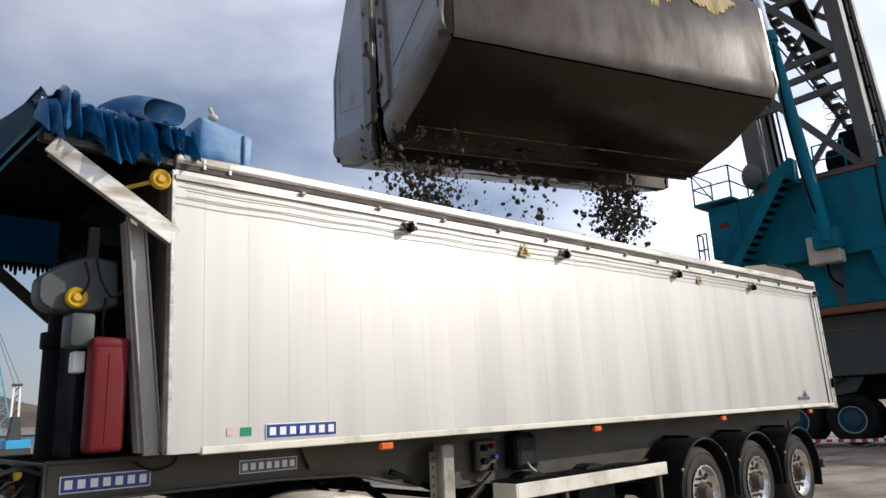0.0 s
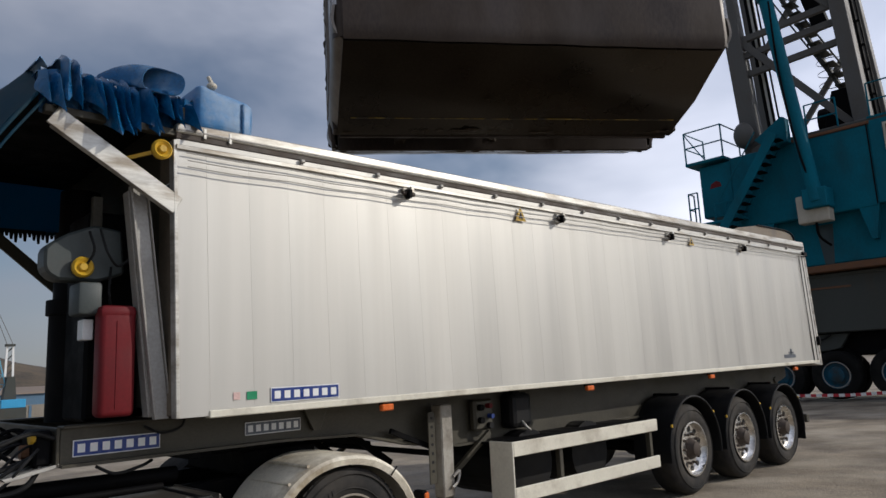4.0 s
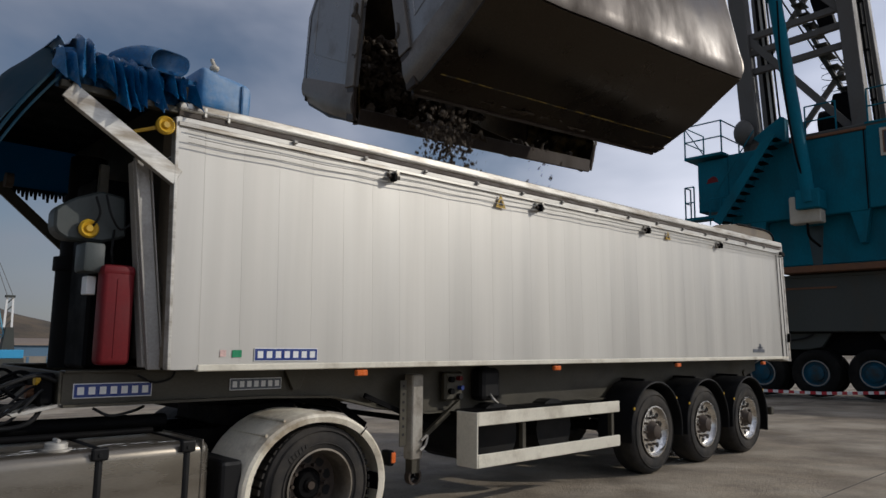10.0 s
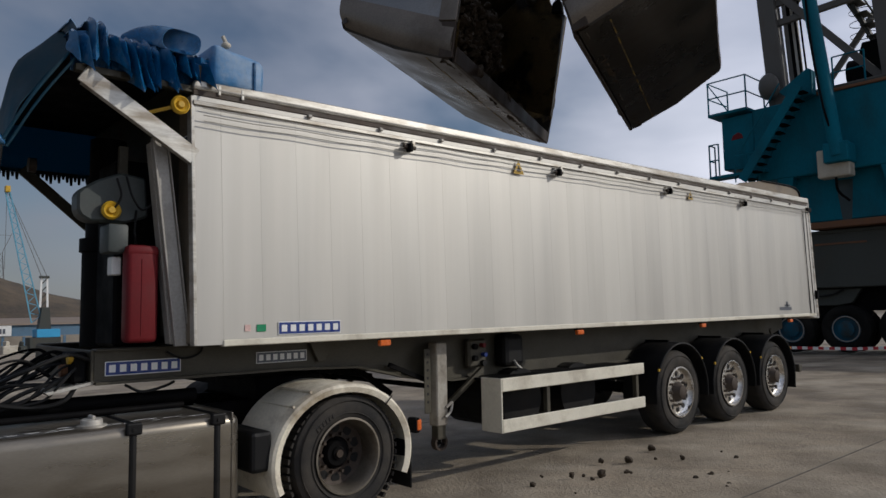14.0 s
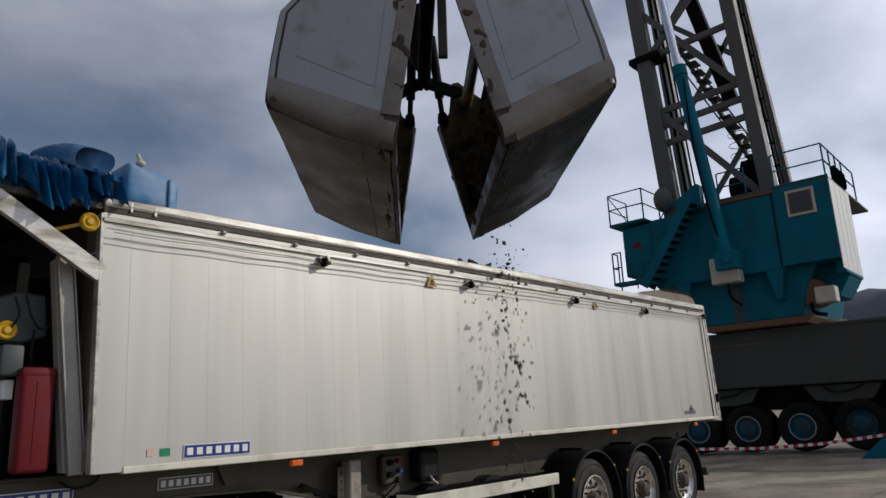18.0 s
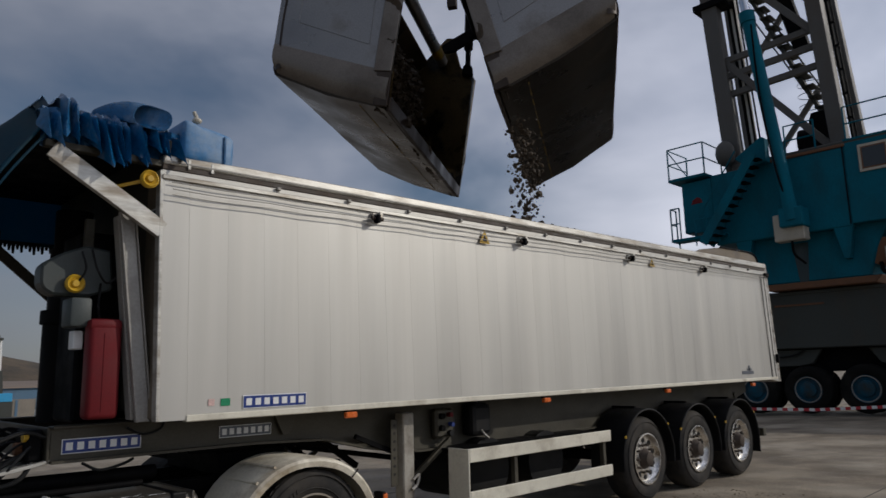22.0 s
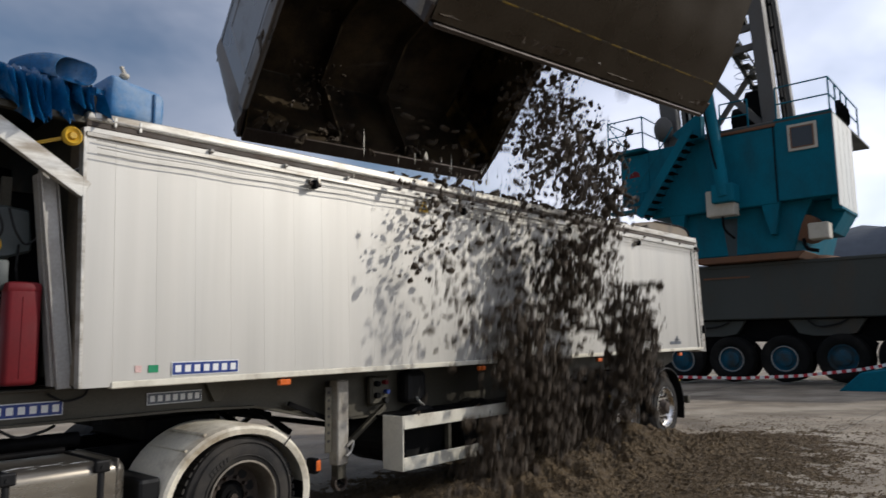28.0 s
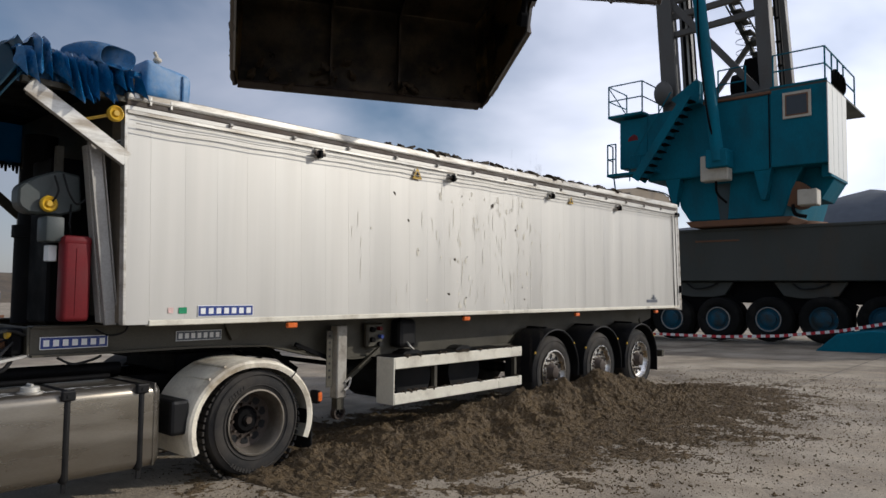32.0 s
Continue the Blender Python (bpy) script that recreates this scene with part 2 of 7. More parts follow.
GRAB_STEEL = mat("worn_grab_steel", (0.046, 0.033, 0.025), 0.5, 0.3, 0.30, 2.2, 40, 0.25, (0.030, 0.021, 0.015), 0.7, 1.1, (1, 1, 0.35), rough_var=0.2, lo=0.46, hi=0.66, bump_dist=0.003, tint=(0.085, 0.068, 0.058), tint_scale=0.8, spec=0.3)
GRAB_FACET = mat("scoured_grab_facet", (0.19, 0.165, 0.14), 0.42, 0.5, 0.2, 1.6, 50, 0.15, (0.06, 0.045, 0.032), 0.7, 1.4, lo=0.46, hi=0.72)
GRAB_END = mat("bare_grab_end_steel", (0.28, 0.275, 0.27), 0.36, 0.7, 0.14, 1.6, 50, 0.12, (0.11, 0.088, 0.068), 0.7, 1.6, lo=0.55, hi=0.75)
GRAB_BELLY = mat("muddy_grab_belly", (0.048, 0.038, 0.027), 0.33, 0.8, 0.2, 1.2, 40, 0.12, (0.055, 0.043, 0.031), 0.35, 0.9, lo=0.5, hi=0.75, spec=0.35)
GRAB_IN = mat("grab_inner_steel", (0.10, 0.072, 0.042), 0.42, 0.6, 0.3, 2, 50, 0.15, (0.018, 0.014, 0.010), 0.9, 1.4, lo=0.38, hi=0.62)
GRAB_MUD = mat("mud_caked_inner_steel", (0.21, 0.14, 0.055), 0.36, 0.5, 0.25, 3, 50, 0.3, (0.010, 0.008, 0.006), 0.95, 1.3, lo=0.47, hi=0.57, bump_dist=0.01)
GRAB_YELLOW = mat("chipped_yellow_paint", (0.33, 0.20, 0.010), 0.55, 0.0, 0.15, 5, 60, 0.15, (0.14, 0.11, 0.085), 0.9, 6.0, (1, 1, 0.35), lo=0.55, hi=0.62)
OLD_YELLOW = mat("worn_yellow_line", (0.24, 0.155, 0.016), 0.6, 0.0, 0.2, 5, 60, 0.15, (0.028, 0.022, 0.015), 0.95, 4.0, lo=0.44, hi=0.54)
ROPE = mat("steel_rope", (0.10, 0.09, 0.08), 0.6, 0.5, 0.2, 20, 120, 0.2)
MUD = mat("dark_brown_clay", (0.085, 0.060, 0.034), 0.85, 0.0, 0.35, 5, 45, 0.6, (0.17, 0.125, 0.08), 0.6, 7, lo=0.5, hi=0.75, bump_dist=0.02)
LEG_GREY = mat("dirty_leg_paint", (0.36, 0.335, 0.285), 0.6, 0.0, 0.12, 4, 50, 0.1, (0.11, 0.085, 0.058), 0.85, 3.0, lo=0.44, hi=0.64)
CORD = mat("pale_cord", (0.36, 0.34, 0.30), 0.8, 0.0, 0.2, 20, 120, 0.2)
END_BROWN = mat("dusty_brown_board", (0.17, 0.135, 0.095), 0.75, 0.0, 0.2, 4, 60, 0.2, (0.075, 0.058, 0.04), 0.7, 3)
CLOD = mat("wet_clay_clod", (0.041, 0.0255, 0.0115), 0.75, 0.0, 0.3, 9, 60, 0.5, bump_dist=0.015)


# ---- building helpers ----
def thing(name, loc=(0, 0, 0), label="", category="", group="", kind=""):
    ob = new(name)
    ob.location = loc
    ob.empty_display_size = 0.1
    return tagged(ob, label, category, group, kind)


def root_of(ob):
    while ob.parent:
        ob = ob.parent
    return ob


def part(name, bm, material, parent=None, label="", smooth=False):
    """Links a bmesh, built in world coordinates, as one mesh under parent."""
    if bm.faces:
        bmesh.ops.recalc_face_normals(bm, faces=bm.faces[:])
    me = bpy.data.meshes.new(name)
    bm.to_mesh(me)
    bm.free()
    me.materials.append(material)
    if smooth:
        me.polygons.foreach_set("use_smooth", [True] * len(me.polygons))
        me.set_sharp_from_angle(angle=radians(38))
    ob = new(name, me)
    if parent:
        ob.parent = parent
        me.transform(Matrix.Translation(-root_of(parent).location))
    if label:
        ob["label"] = label
    return ob


def solo(name, bm, material, label, category, group="", kind="", smooth=False):
    return tagged(part(name, bm, material, None, "", smooth), label, category, group, kind)


def bevel(bm, edges, w, seg=1):
    bmesh.ops.bevel(bm, geom=edges, offset=w, segments=seg, affect="EDGES", profile=0.5, clamp_overlap=True)


def box(x0, x1, y0, y1, z0, z1, bev=0.0, bm=None, seg=1):
    own = bmesh.new()
    bmesh.ops.create_cube(own, size=1.0)
    bmesh.ops.transform(own, matrix=Matrix.Translation(((x0 + x1) / 2, (y0 + y1) / 2, (z0 + z1) / 2)) @ Matrix.Diagonal((x1 - x0, y1 - y0, z1 - z0, 1)), verts=own.verts)
    if bev:
        bevel(own, own.edges[:], bev, seg)
    return join(bm, own)


def join(bm, own):
    if bm is None:
        return own
    me = bpy.data.meshes.new("tmp")
    own.to_mesh(me)
    own.free()
    bm.from_mesh(me)
    bpy.data.meshes.remove(me)
    return bm


def tube(p0, p1, r, seg=12, bm=None, r2=None, caps=True):
    p0, p1 = Vector(p0), Vector(p1)
    own = bmesh.new()
    bmesh.ops.create_cone(own, cap_ends=caps, segments=seg, radius1=r, radius2=r if r2 is None else r2, depth=(p1 - p0).length)
    q = (p1 - p0).to_track_quat("Z", "Y").to_matrix().to_4x4()
    bmesh.ops.transform(own, matrix=Matrix.Translation((p0 + p1) / 2) @ q, verts=own.verts)
    return join(bm, own)


def beam(p0, p1, w, h, bm=None, up=(0, 0, 1), bev=0.0):
    """A straight bar of w x h section from p0 to p1; h lies along up as far as it can."""
    p0, p1 = Vector(p0), Vector(p1)
    d = (p1 - p0).normalized()
    s = d.cross(Vector(up))
    s = s.normalized() if s.length > 1e-4 else Vector((1, 0, 0))
    u = s.cross(d)
    own = bmesh.new()
    bmesh.ops.create_cube(own, size=1.0)
    m = Matrix((s * w, d * (p1 - p0).length, u * h)).transposed().to_4x4()
    bmesh.ops.transform(own, matrix=Matrix.Translation((p0 + p1) / 2) @ m, verts=own.verts)
    if bev:
        bevel(own, own.edges[:], bev)
    return join(bm, own)


def prism(pts, axis, a, b, bm=None, bev=0.0):
    """Extrudes a polygon along an axis. Points are (y, z) for x, (x, z) for y, (x, y) for z."""
    own = bmesh.new()
    put = {"x": lambda p, v: (v, p[0], p[1]), "y": lambda p, v: (p[0], v, p[1]), "z": lambda p, v: (p[0], p[1], v)}[axis]
    lo = [own.verts.new(put(p, a)) for p in pts]
    hi = [own.verts.new(put(p, b)) for p in pts]
    own.faces.new(lo)
    own.faces.new(hi[::-1])
    for i in range(len(pts)):
        j = (i + 1) % len(pts)
        own.faces.new((lo[i], lo[j], hi[j], hi[i]))
    bmesh.ops.recalc_face_normals(own, faces=own.faces[:])
    if bev:
        bevel(own, own.edges[:], bev)
    return join(bm, own)


def lathe(profile, c, axis="x", seg=36, bm=None, closed=False):
    """Turns a profile of (along, radius) about an axis through c."""
    own = bmesh.new()
    rings = []
    for a, r in profile:
        ring = []
        for k in range(seg):
            t = 2 * math.pi * k / seg
            u, v = r * math.cos(t), r * math.sin(t)
            ring.append(own.verts.new({"x": (c[0] + a, c[1] + u, c[2] + v), "y": (c[0] + u, c[1] + a, c[2] + v), "z": (c[0] + u, c[1] + v, c[2] + a)}[axis]))
        rings.append(ring)
    pairs = list(zip(rings, rings[1:])) + ([(rings[-1], rings[0])] if closed else [])
    for r0, r1 in pairs:
        for k in range(seg):
            j = (k + 1) % seg
            own.faces.new((r0[k], r0[j], r1[j], r1[k]))
    return join(bm, own)


def hose(points, r, seg=8, bm=None, steps=8):
    """A round hose through points, smoothed."""
    pts = [Vector(p) for p in points]
    ext = [2 * pts[0] - pts[1]] + pts + [2 * pts[-1] - pts[-2]]
    line = []
    for i in range(1, len(ext) - 2):
        p0, p1, p2, p3 = ext[i - 1:i + 3]
        for s in range(steps):
            t = s / steps
            line.append(0.5 * ((2 * p1) + (p2 - p0) * t + (2 * p0 - 5 * p1 + 4 * p2 - p3) * t * t + (3 * p1 - p0 - 3 * p2 + p3) * t ** 3))
    line.append(pts[-1])
    own = bmesh.new()
    rings = []
    for i, p in enumerate(line):
        d = (line[min(i + 1, len(line) - 1)] - line[max(i - 1, 0)]).normalized()
        s = d.cross(Vector((0.31, 0.17, 0.93))).normalized()
        u = s.cross(d)
        rings.append([own.verts.new(p + r * (math.cos(2 * math.pi * k / seg) * s + math.sin(2 * math.pi * k / seg) * u)) for k in range(seg)])
    for r0, r1 in zip(rings, rings[1:]):
        for k in range(seg):
            j = (k + 1) % seg
            own.faces.new((r0[k], r0[j], r1[j], r1[k]))
    own.faces.new(rings[0])
    own.faces.new(rings[-1])
    return join(bm, own)


GROUND = -0.04


# ---- tipping trailer ----
LEN, Z0, Z1, WID = 10.28, 1.285, 2.96, 2.42
trailer = thing("tipper_trailer", (-1.2, 5.0, GROUND), "long bare aluminium tipping semi-trailer with ribbed sides, parked on the quay", "trailer")
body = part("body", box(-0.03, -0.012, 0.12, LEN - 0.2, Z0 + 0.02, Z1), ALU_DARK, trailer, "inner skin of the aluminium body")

# near side: upright hollow planks, each a piece, with narrow joints; the side leans forward a little and its top rises to the rear
RISE, LEAN = 0.0112, 0.026
n_pl, y_a, y_b = 34, 0.20, LEN - 0.22
step = (y_b - y_a) / n_pl
for k in range(n_pl):
    bm = box(-0.011, 0.0, y_a + step * k + 0.00015, y_a + step * (k + 1) - 0.00015, Z0 + 0.035, 2.90, 0.0004)
    for v in bm.verts:
        if v.co.z > 2:
            v.co.z += RISE * v.co.y
        v.co.y -= LEAN * (v.co.z - Z0)
    part("side_plank", bm, ALU, body)


def rail(name, z0, z1, x0, x1, material, label="", bev=0.004, y0=-0.04, y1=LEN - 0.12):
    """A long edge strip that rises with the top of the side."""
    return part(name, prism([(y0, z0), (y1, z0 + RISE * y1), (y1, z1 + RISE * y1), (y0, z1)], "x", x0, x1, bev=bev), material, body, label)


part("front_post", prism([(0.0, Z0), (0.1995, Z0), (0.1555, 2.95), (-0.043, 2.95)], "x", -0.02, 0.002, bev=0.0015), ALU, body)
part("front_corner", prism([(-0.012, Z0), (0.012, Z0), (-0.032, 2.96), (-0.056, 2.96)], "x", -0.06, 0.010, bev=0.004), ALU_RAIL, body)
part("bottom_rail", prism([(0.19, Z0 - 0.012), (LEN, Z0 + 0.008), (LEN, Z0 + 0.054), (0.19, Z0 + 0.034)], "x", -0.05, 0.012, bev=0.006), CREAM, body, "pale lower edge of the side")
rail("upper_rail", 2.899, 2.930, -0.02, 0.020, ALU_RAIL)
rail("rope_channel", 2.930, 2.968, -0.02, 0.006, ALU)
rail("groove_strip", 2.968, 3.006, -0.02, 0.011, RUST_STRIP, "dark sealing strip")
# bright cap over the seal, with an outer lip
bm = prism([(-0.04, 3.006), (-0.04, 3.066), (0.6, 3.088), (LEN - 0.08, 3.212), (LEN - 0.08, 3.122)], "x", -0.12, 0.022, bev=0.008)
part("top_cap", bm, ALU_RAIL, body, "worn bright top edge")
rail("cap_lip", 3.018, 3.030, 0.0215, 0.028, ALU_WORN, "", 0.002)
bm = tube((-0.09, 0.0, 3.055), (-0.09, LEN - 0.1, 3.195), 0.045, 16)
part("tarp_tube", bm, WHITE, body, "", True)
part("far_side", box(-WID - 0.03, -WID, 0, LEN, Z0, Z1 + 0.1, 0.005), ALU, body)
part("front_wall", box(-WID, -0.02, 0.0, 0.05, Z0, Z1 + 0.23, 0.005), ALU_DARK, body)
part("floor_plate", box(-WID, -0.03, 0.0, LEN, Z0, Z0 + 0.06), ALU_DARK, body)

# rear post and tailgate, leaning back at the foot
bm = prism([(LEN - 0.22, Z0), (LEN + 0.06, Z0 - 0.03), (LEN + 0.05, Z0 + 0.35), (LEN - 0.10, Z1 + 0.19), (LEN - 0.27, Z1 + 0.19)], "x", -0.06, 0.008, bev=0.006)
part("rear_post", bm, ALU, body)
gate = part("tailgate", prism([(LEN + 0.03, Z0 - 0.03), (LEN + 0.10, Z0 - 0.03), (LEN - 0.05, Z1 + 0.22), (LEN - 0.11, Z1 + 0.22)], "x", -WID - 0.02, 0.016, bev=0.008), ALU_RAIL, trailer, "white-edged tailgate, shut")
for f in (0.22, 0.36):
    part("gate_seam", beam((0.012, LEN - f + 0.15, Z0 + 0.05), (0.012, LEN - f + 0.03, Z1 + 0.05), 0.006, 0.012, up=(0, 1, 0)), STEEL_BLACK, gate)
part("gate_latch", box(0.0, 0.05, LEN - 0.01, LEN + 0.05, Z0 + 0.28, Z0 + 0.42, 0.008), STEEL_BLACK, gate)
part("gate_hinge", box(-0.02, 0.05, LEN - 0.20, LEN - 0.04, Z1 + 0.02, Z1 + 0.09, 0.01), STEEL_BLACK, gate)
# end board that stands above the rear of the body
bm = prism([(LEN - 2.5, 3.16), (LEN - 2.1, 3.28), (LEN - 1.45, 3.375), (LEN - 0.35, 3.40), (LEN - 0.12, 3.36), (LEN - 0.04, 3.28), (LEN - 0.06, 3.10)], "x", -0.16, -0.13, bev=0.006)
part("end_board", bm, END_BROWN, body, "dusty brown board above the rear side")
part("end_board_rim", hose([(-0.12, LEN - 1.45, 3.38), (-0.12, LEN - 0.9, 3.395), (-0.12, LEN - 0.35, 3.405), (-0.12, LEN - 0.12, 3.365), (-0.12, LEN - 0.04, 3.28), (-0.12, LEN - 0.06, 3.10)], 0.012), STEEL_BLACK, body)

# clamps, rope hooks, ropes, triangles, stickers
for y in (1.79, 3.745, 5.87, 7.85):
    z = 2.850 + 0.0098 * y
    c = part("clamp", box(0.0, 0.03, y - 0.035, y + 0.035, z - 0.045, z + 0.045, 0.006), ALU_RAIL, trailer)
    part("clamp_arm", box(0.03, 0.095, y - 0.028, y + 0.012, z - 0.05, z + 0.02, 0.008), STEEL_BLACK, c)
    part("clamp_roller", tube((0.05, y - 0.06, z - 0.01), (0.05, y + 0.06, z - 0.01), 0.018, 10), HUBDIRT, c)
    part("clamp_plate", box(0.03, 0.07, y + 0.014, y + 0.05, z + 0.0, z + 0.05, 0.004), ALU_RAIL, c)
for k in range(14):
    y = 0.85 + 0.665 * k
    h = part("rope_hook", box(0.006, 0.016, y - 0.012, y + 0.012, 2.925 + RISE * y, 2.968 + RISE * y, 0.003), ALU_WORN, trailer)
    part("hook_head", box(0.016, 0.034, y - 0.018, y + 0.018, 2.945 + RISE * y, 2.972 + RISE * y, 0.006), ALU_WORN, h)
for z, up, x, sag in ((2.880, 0.0112, 0.03, 0.012), (2.826, 0.0155, 0.05, 0.02), (2.786, 0.0155, 0.05, 0.02)):
    pts = []
    for k in range(29):
        y = 0.02 + (LEN - 0.2) * k / 28
        pts.append((x, y, z + up * y - sag * abs(math.sin(math.pi * k / 2.0)) * 0.4))
    part("cover_rope", hose(pts, 0.0042, 6, steps=2), CORD, trailer)
for y, z, s in ((3.17, 2.857, 0.075), (6.42, 2.895, 0.062)):
    t_ = part("warning_triangle", prism([(y - s, z - s * 0.8), (y + s, z - s * 0.8), (y, z + s)], "x", 0.022, 0.026), YELLOW, trailer, "yellow warning triangle sticker")
    part("triangle_mark", prism([(y - s * 0.42, z - s * 0.5), (y + s * 0.42, z - s * 0.5), (y, z + s * 0.4)], "x", 0.026, 0.0275), BLACK, t_)


def maker_plate(name, x, y0, y1, z0, z1, back, tilt=0.0, n=7):
    """A maker's plate: coloured field, white rim and seven plain white bars in place of its lettering."""
    rim = part(name, box(x, x + 0.004, y0, y1, z0, z1, 0.001), WHITE, trailer, "maker's plate with plain white bars")
    e = (z1 - z0) * 0.06
    part("plate_field", box(x + 0.004, x + 0.0055, y0 + e, y1 - e, z0 + e, z1 - e), back, rim)
    h, w = (z1 - z0), (y1 - y0) - 4 * e
    for k in range(n):
        ya = y0 + 2 * e + w * k / n
        part("plate_bar", box(x + 0.0055, x + 0.007, ya + w / n * 0.20, ya + w / n * 0.80, z0 + h * 0.24, z0 + h * 0.76), WHITE, rim)
    return rim


maker_plate("maker_plate", 0.003, 0.600, 1.125, 1.337, 1.430, BLUE_SIGN)
maker_plate("maker_plate", -0.415, -0.435, 0.065, 1.098, 1.192, BLUE_SIGN)
maker_plate("maker_plate", -0.415, 0.640, 1.075, 1.112, 1.198, GREY_SIGN)
part("sticker", box(0.003, 0.005, 0.435, 0.505, 1.365, 1.415), GREEN_SIGN, trailer, "green sticker")
part("sticker", box(0.003, 0.005, 0.345, 0.390, 1.37, 1.415), PINK_SIGN, trailer, "faded pink sticker")
bm = box(0.003, 0.006, 8.92, 9.34, 1.40, 1.45)
box(0.003, 0.006, 9.16, 9.22, 1.45, 1.53, 0, bm)
box(0.003, 0.006, 9.10, 9.28, 1.46, 1.485, 0, bm)
part("dealer_mark", bm, GREY_SIGN, trailer, "small dark dealer's mark")
for y in (1.55, 4.08, 6.63, 9.3):
    lamp = part("side_marker", box(-0.03, 0.012, y - 0.055, y + 0.055, 1.215, 1.262, 0.008), ORANGE, trailer, "orange side marker lamp")
    part("marker_base", box(-0.05, 0.0, y - 0.04, y + 0.04, 1.255, 1.28), STEEL_BLACK, lamp)

# chassis
for xc in (-0.44, -2.0):
    pr = [(-0.50, 1.055), (-0.50, 1.262), (LEN - 0.3, 1.262), (LEN - 0.3, 1.10), (9.0, 0.90), (5.2, 0.84), (2.6, 0.84), (2.1, 0.90), (1.55, 1.03), (0.9, 1.055)]
    rail = part("chassis_beam", prism(pr, "x", xc, xc + 0.02, bev=0.003), ALU_DARK, trailer)
    part("upper_flange", box(xc - 0.05, xc + 0.07, -0.5, LEN - 0.3, 1.262, 1.278, 0.004), ALU_DARK, rail)
    for a, b in zip(pr[4:], pr[5:] + pr[:1]):
        part("lower_flange", beam((xc + 0.01, a[0], a[1]), (xc + 0.01, b[0], b[1]), 0.14, 0.018), ALU_DARK, rail)
part("front_crossbeam", box(-2.0, -0.42, -0.52, -0.50, 1.05, 1.27, 0.004), ALU_DARK, trailer)
for y in (0.3, 2.3, 4.6, 6.6, 8.0, 9.6):
    part("crossmember", box(-1.98, -0.44, y - 0.04, y + 0.04, 1.0, 1.2, 0.005), STEEL_BLACK, trailer)
part("bracket", prism([(1.08, 1.26), (1.28, 1.26), (1.22, 1.10), (1.16, 1.10)], "x", -0.40, -0.37, bev=0.003), ALU_DARK, trailer)

# landing gear
for xs in (-0.30, -2.10):
    leg = part("landing_leg", box(xs - 0.06, xs + 0.06, 2.30, 2.43, 0.46, 1.20, 0.01), LEG_GREY, trailer, "dirty greyish landing leg, drawn up")
    part("inner_leg", box(xs - 0.045, xs + 0.045, 2.315, 2.415, 0.34, 0.5, 0.006), ALU_DARK, leg)
    pl = part("hole_plate", box(xs + 0.01, xs + 0.02, 2.19, 2.265, 0.58, 1.15, 0.004), ALU_DARK, leg)
    for k in range(7):
        part("hole", tube((xs + 0.02, 2.228, 1.10 - 0.07 * k), (xs + 0.0225, 2.228, 1.10 - 0.07 * k), 0.013, 10), BLACK, pl)
    part("foot_ring", lathe([(-0.03, 0.075), (0.03, 0.075), (0.03, 0.055), (-0.03, 0.055)], (xs, 2.37, 0.31), seg=18, closed=True), HUBDIRT, leg)
    for k in range(3):
        a = math.pi * (0.5 + k * 2 / 3)
        part("foot_spoke", beam((xs, 2.37, 0.31), (xs, 2.37 + 0.065 * math.cos(a), 0.31 + 0.065 * math.sin(a)), 0.03, 0.014), STEEL_BLACK, leg)
    part("leg_brace", beam((xs, 2.42, 0.60), (xs - 0.02, 2.95, 0.92), 0.035, 0.045), ALU_DARK, leg)
    part("leg_brace", beam((xs - 0.05, 2.28, 0.86), (xs - 0.05, 1.85, 1.03), 0.03, 0.04), STEEL_BLACK, leg)
    part("crank_hook", hose([(xs + 0.07, 2.40, 0.62), (xs + 0.08, 2.46, 0.66), (xs + 0.08, 2.44, 0.58), (xs + 0.08, 2.38, 0.54)], 0.012), ALU_RAIL, leg)
part("leg_shaft", tube((-0.3, 2.36, 0.8), (-2.1, 2.36, 0.8), 0.025), STEEL_BLACK, trailer)
for x in (-0.8, -1.6):
    part("kingpin_brace", beam((x, 1.75, 1.02), (x, 2.2, 0.72), 0.05, 0.05), STEEL_BLACK, trailer)

# brake valves and reservoirs
valve = part("valve_panel", box(-0.40, -0.32, 2.78, 3.02, 0.94, 1.21, 0.02), ALU_DARK, trailer)
for y, z, m_ in ((2.84, 1.14, STEEL_BLACK), (2.84, 1.03, STEEL_BLACK), (2.95, 0.98, BLACK)):
    part("valve_port", tube((-0.33, y, z), (-0.28, y, z), 0.028, 12), m_, valve)
part("valve_knob", tube((-0.33, 2.94, 1.15), (-0.27, 2.94, 1.15), 0.022, 12), RED, valve)
part("valve_knob", tube((-0.33, 2.96, 1.06), (-0.27, 2.96, 1.06), 0.022, 12), BLUE_SIGN, valve)
res = part("air_reservoir", box(-0.44, -0.26, 3.22, 3.50, 0.92, 1.24, 0.05, seg=2), PLASTIC, trailer, "black plastic reservoir")
part("reservoir_cap", tube((-0.34, 3.34, 1.23), (-0.34, 3.34, 1.27), 0.05, 14), PLASTIC, res)
part("drain_cock", hose([(-0.26, 3.34, 0.98), (-0.22, 3.34, 0.94), (-0.22, 3.40, 0.90)], 0.012), ALU_RAIL, res)
for y in (3.42, 4.34):
    part("air_tank", tube((-0.25, y, 0.60), (-1.1, y, 0.60), 0.30, 28), PLASTIC, trailer, "black round air tank behind the guard")

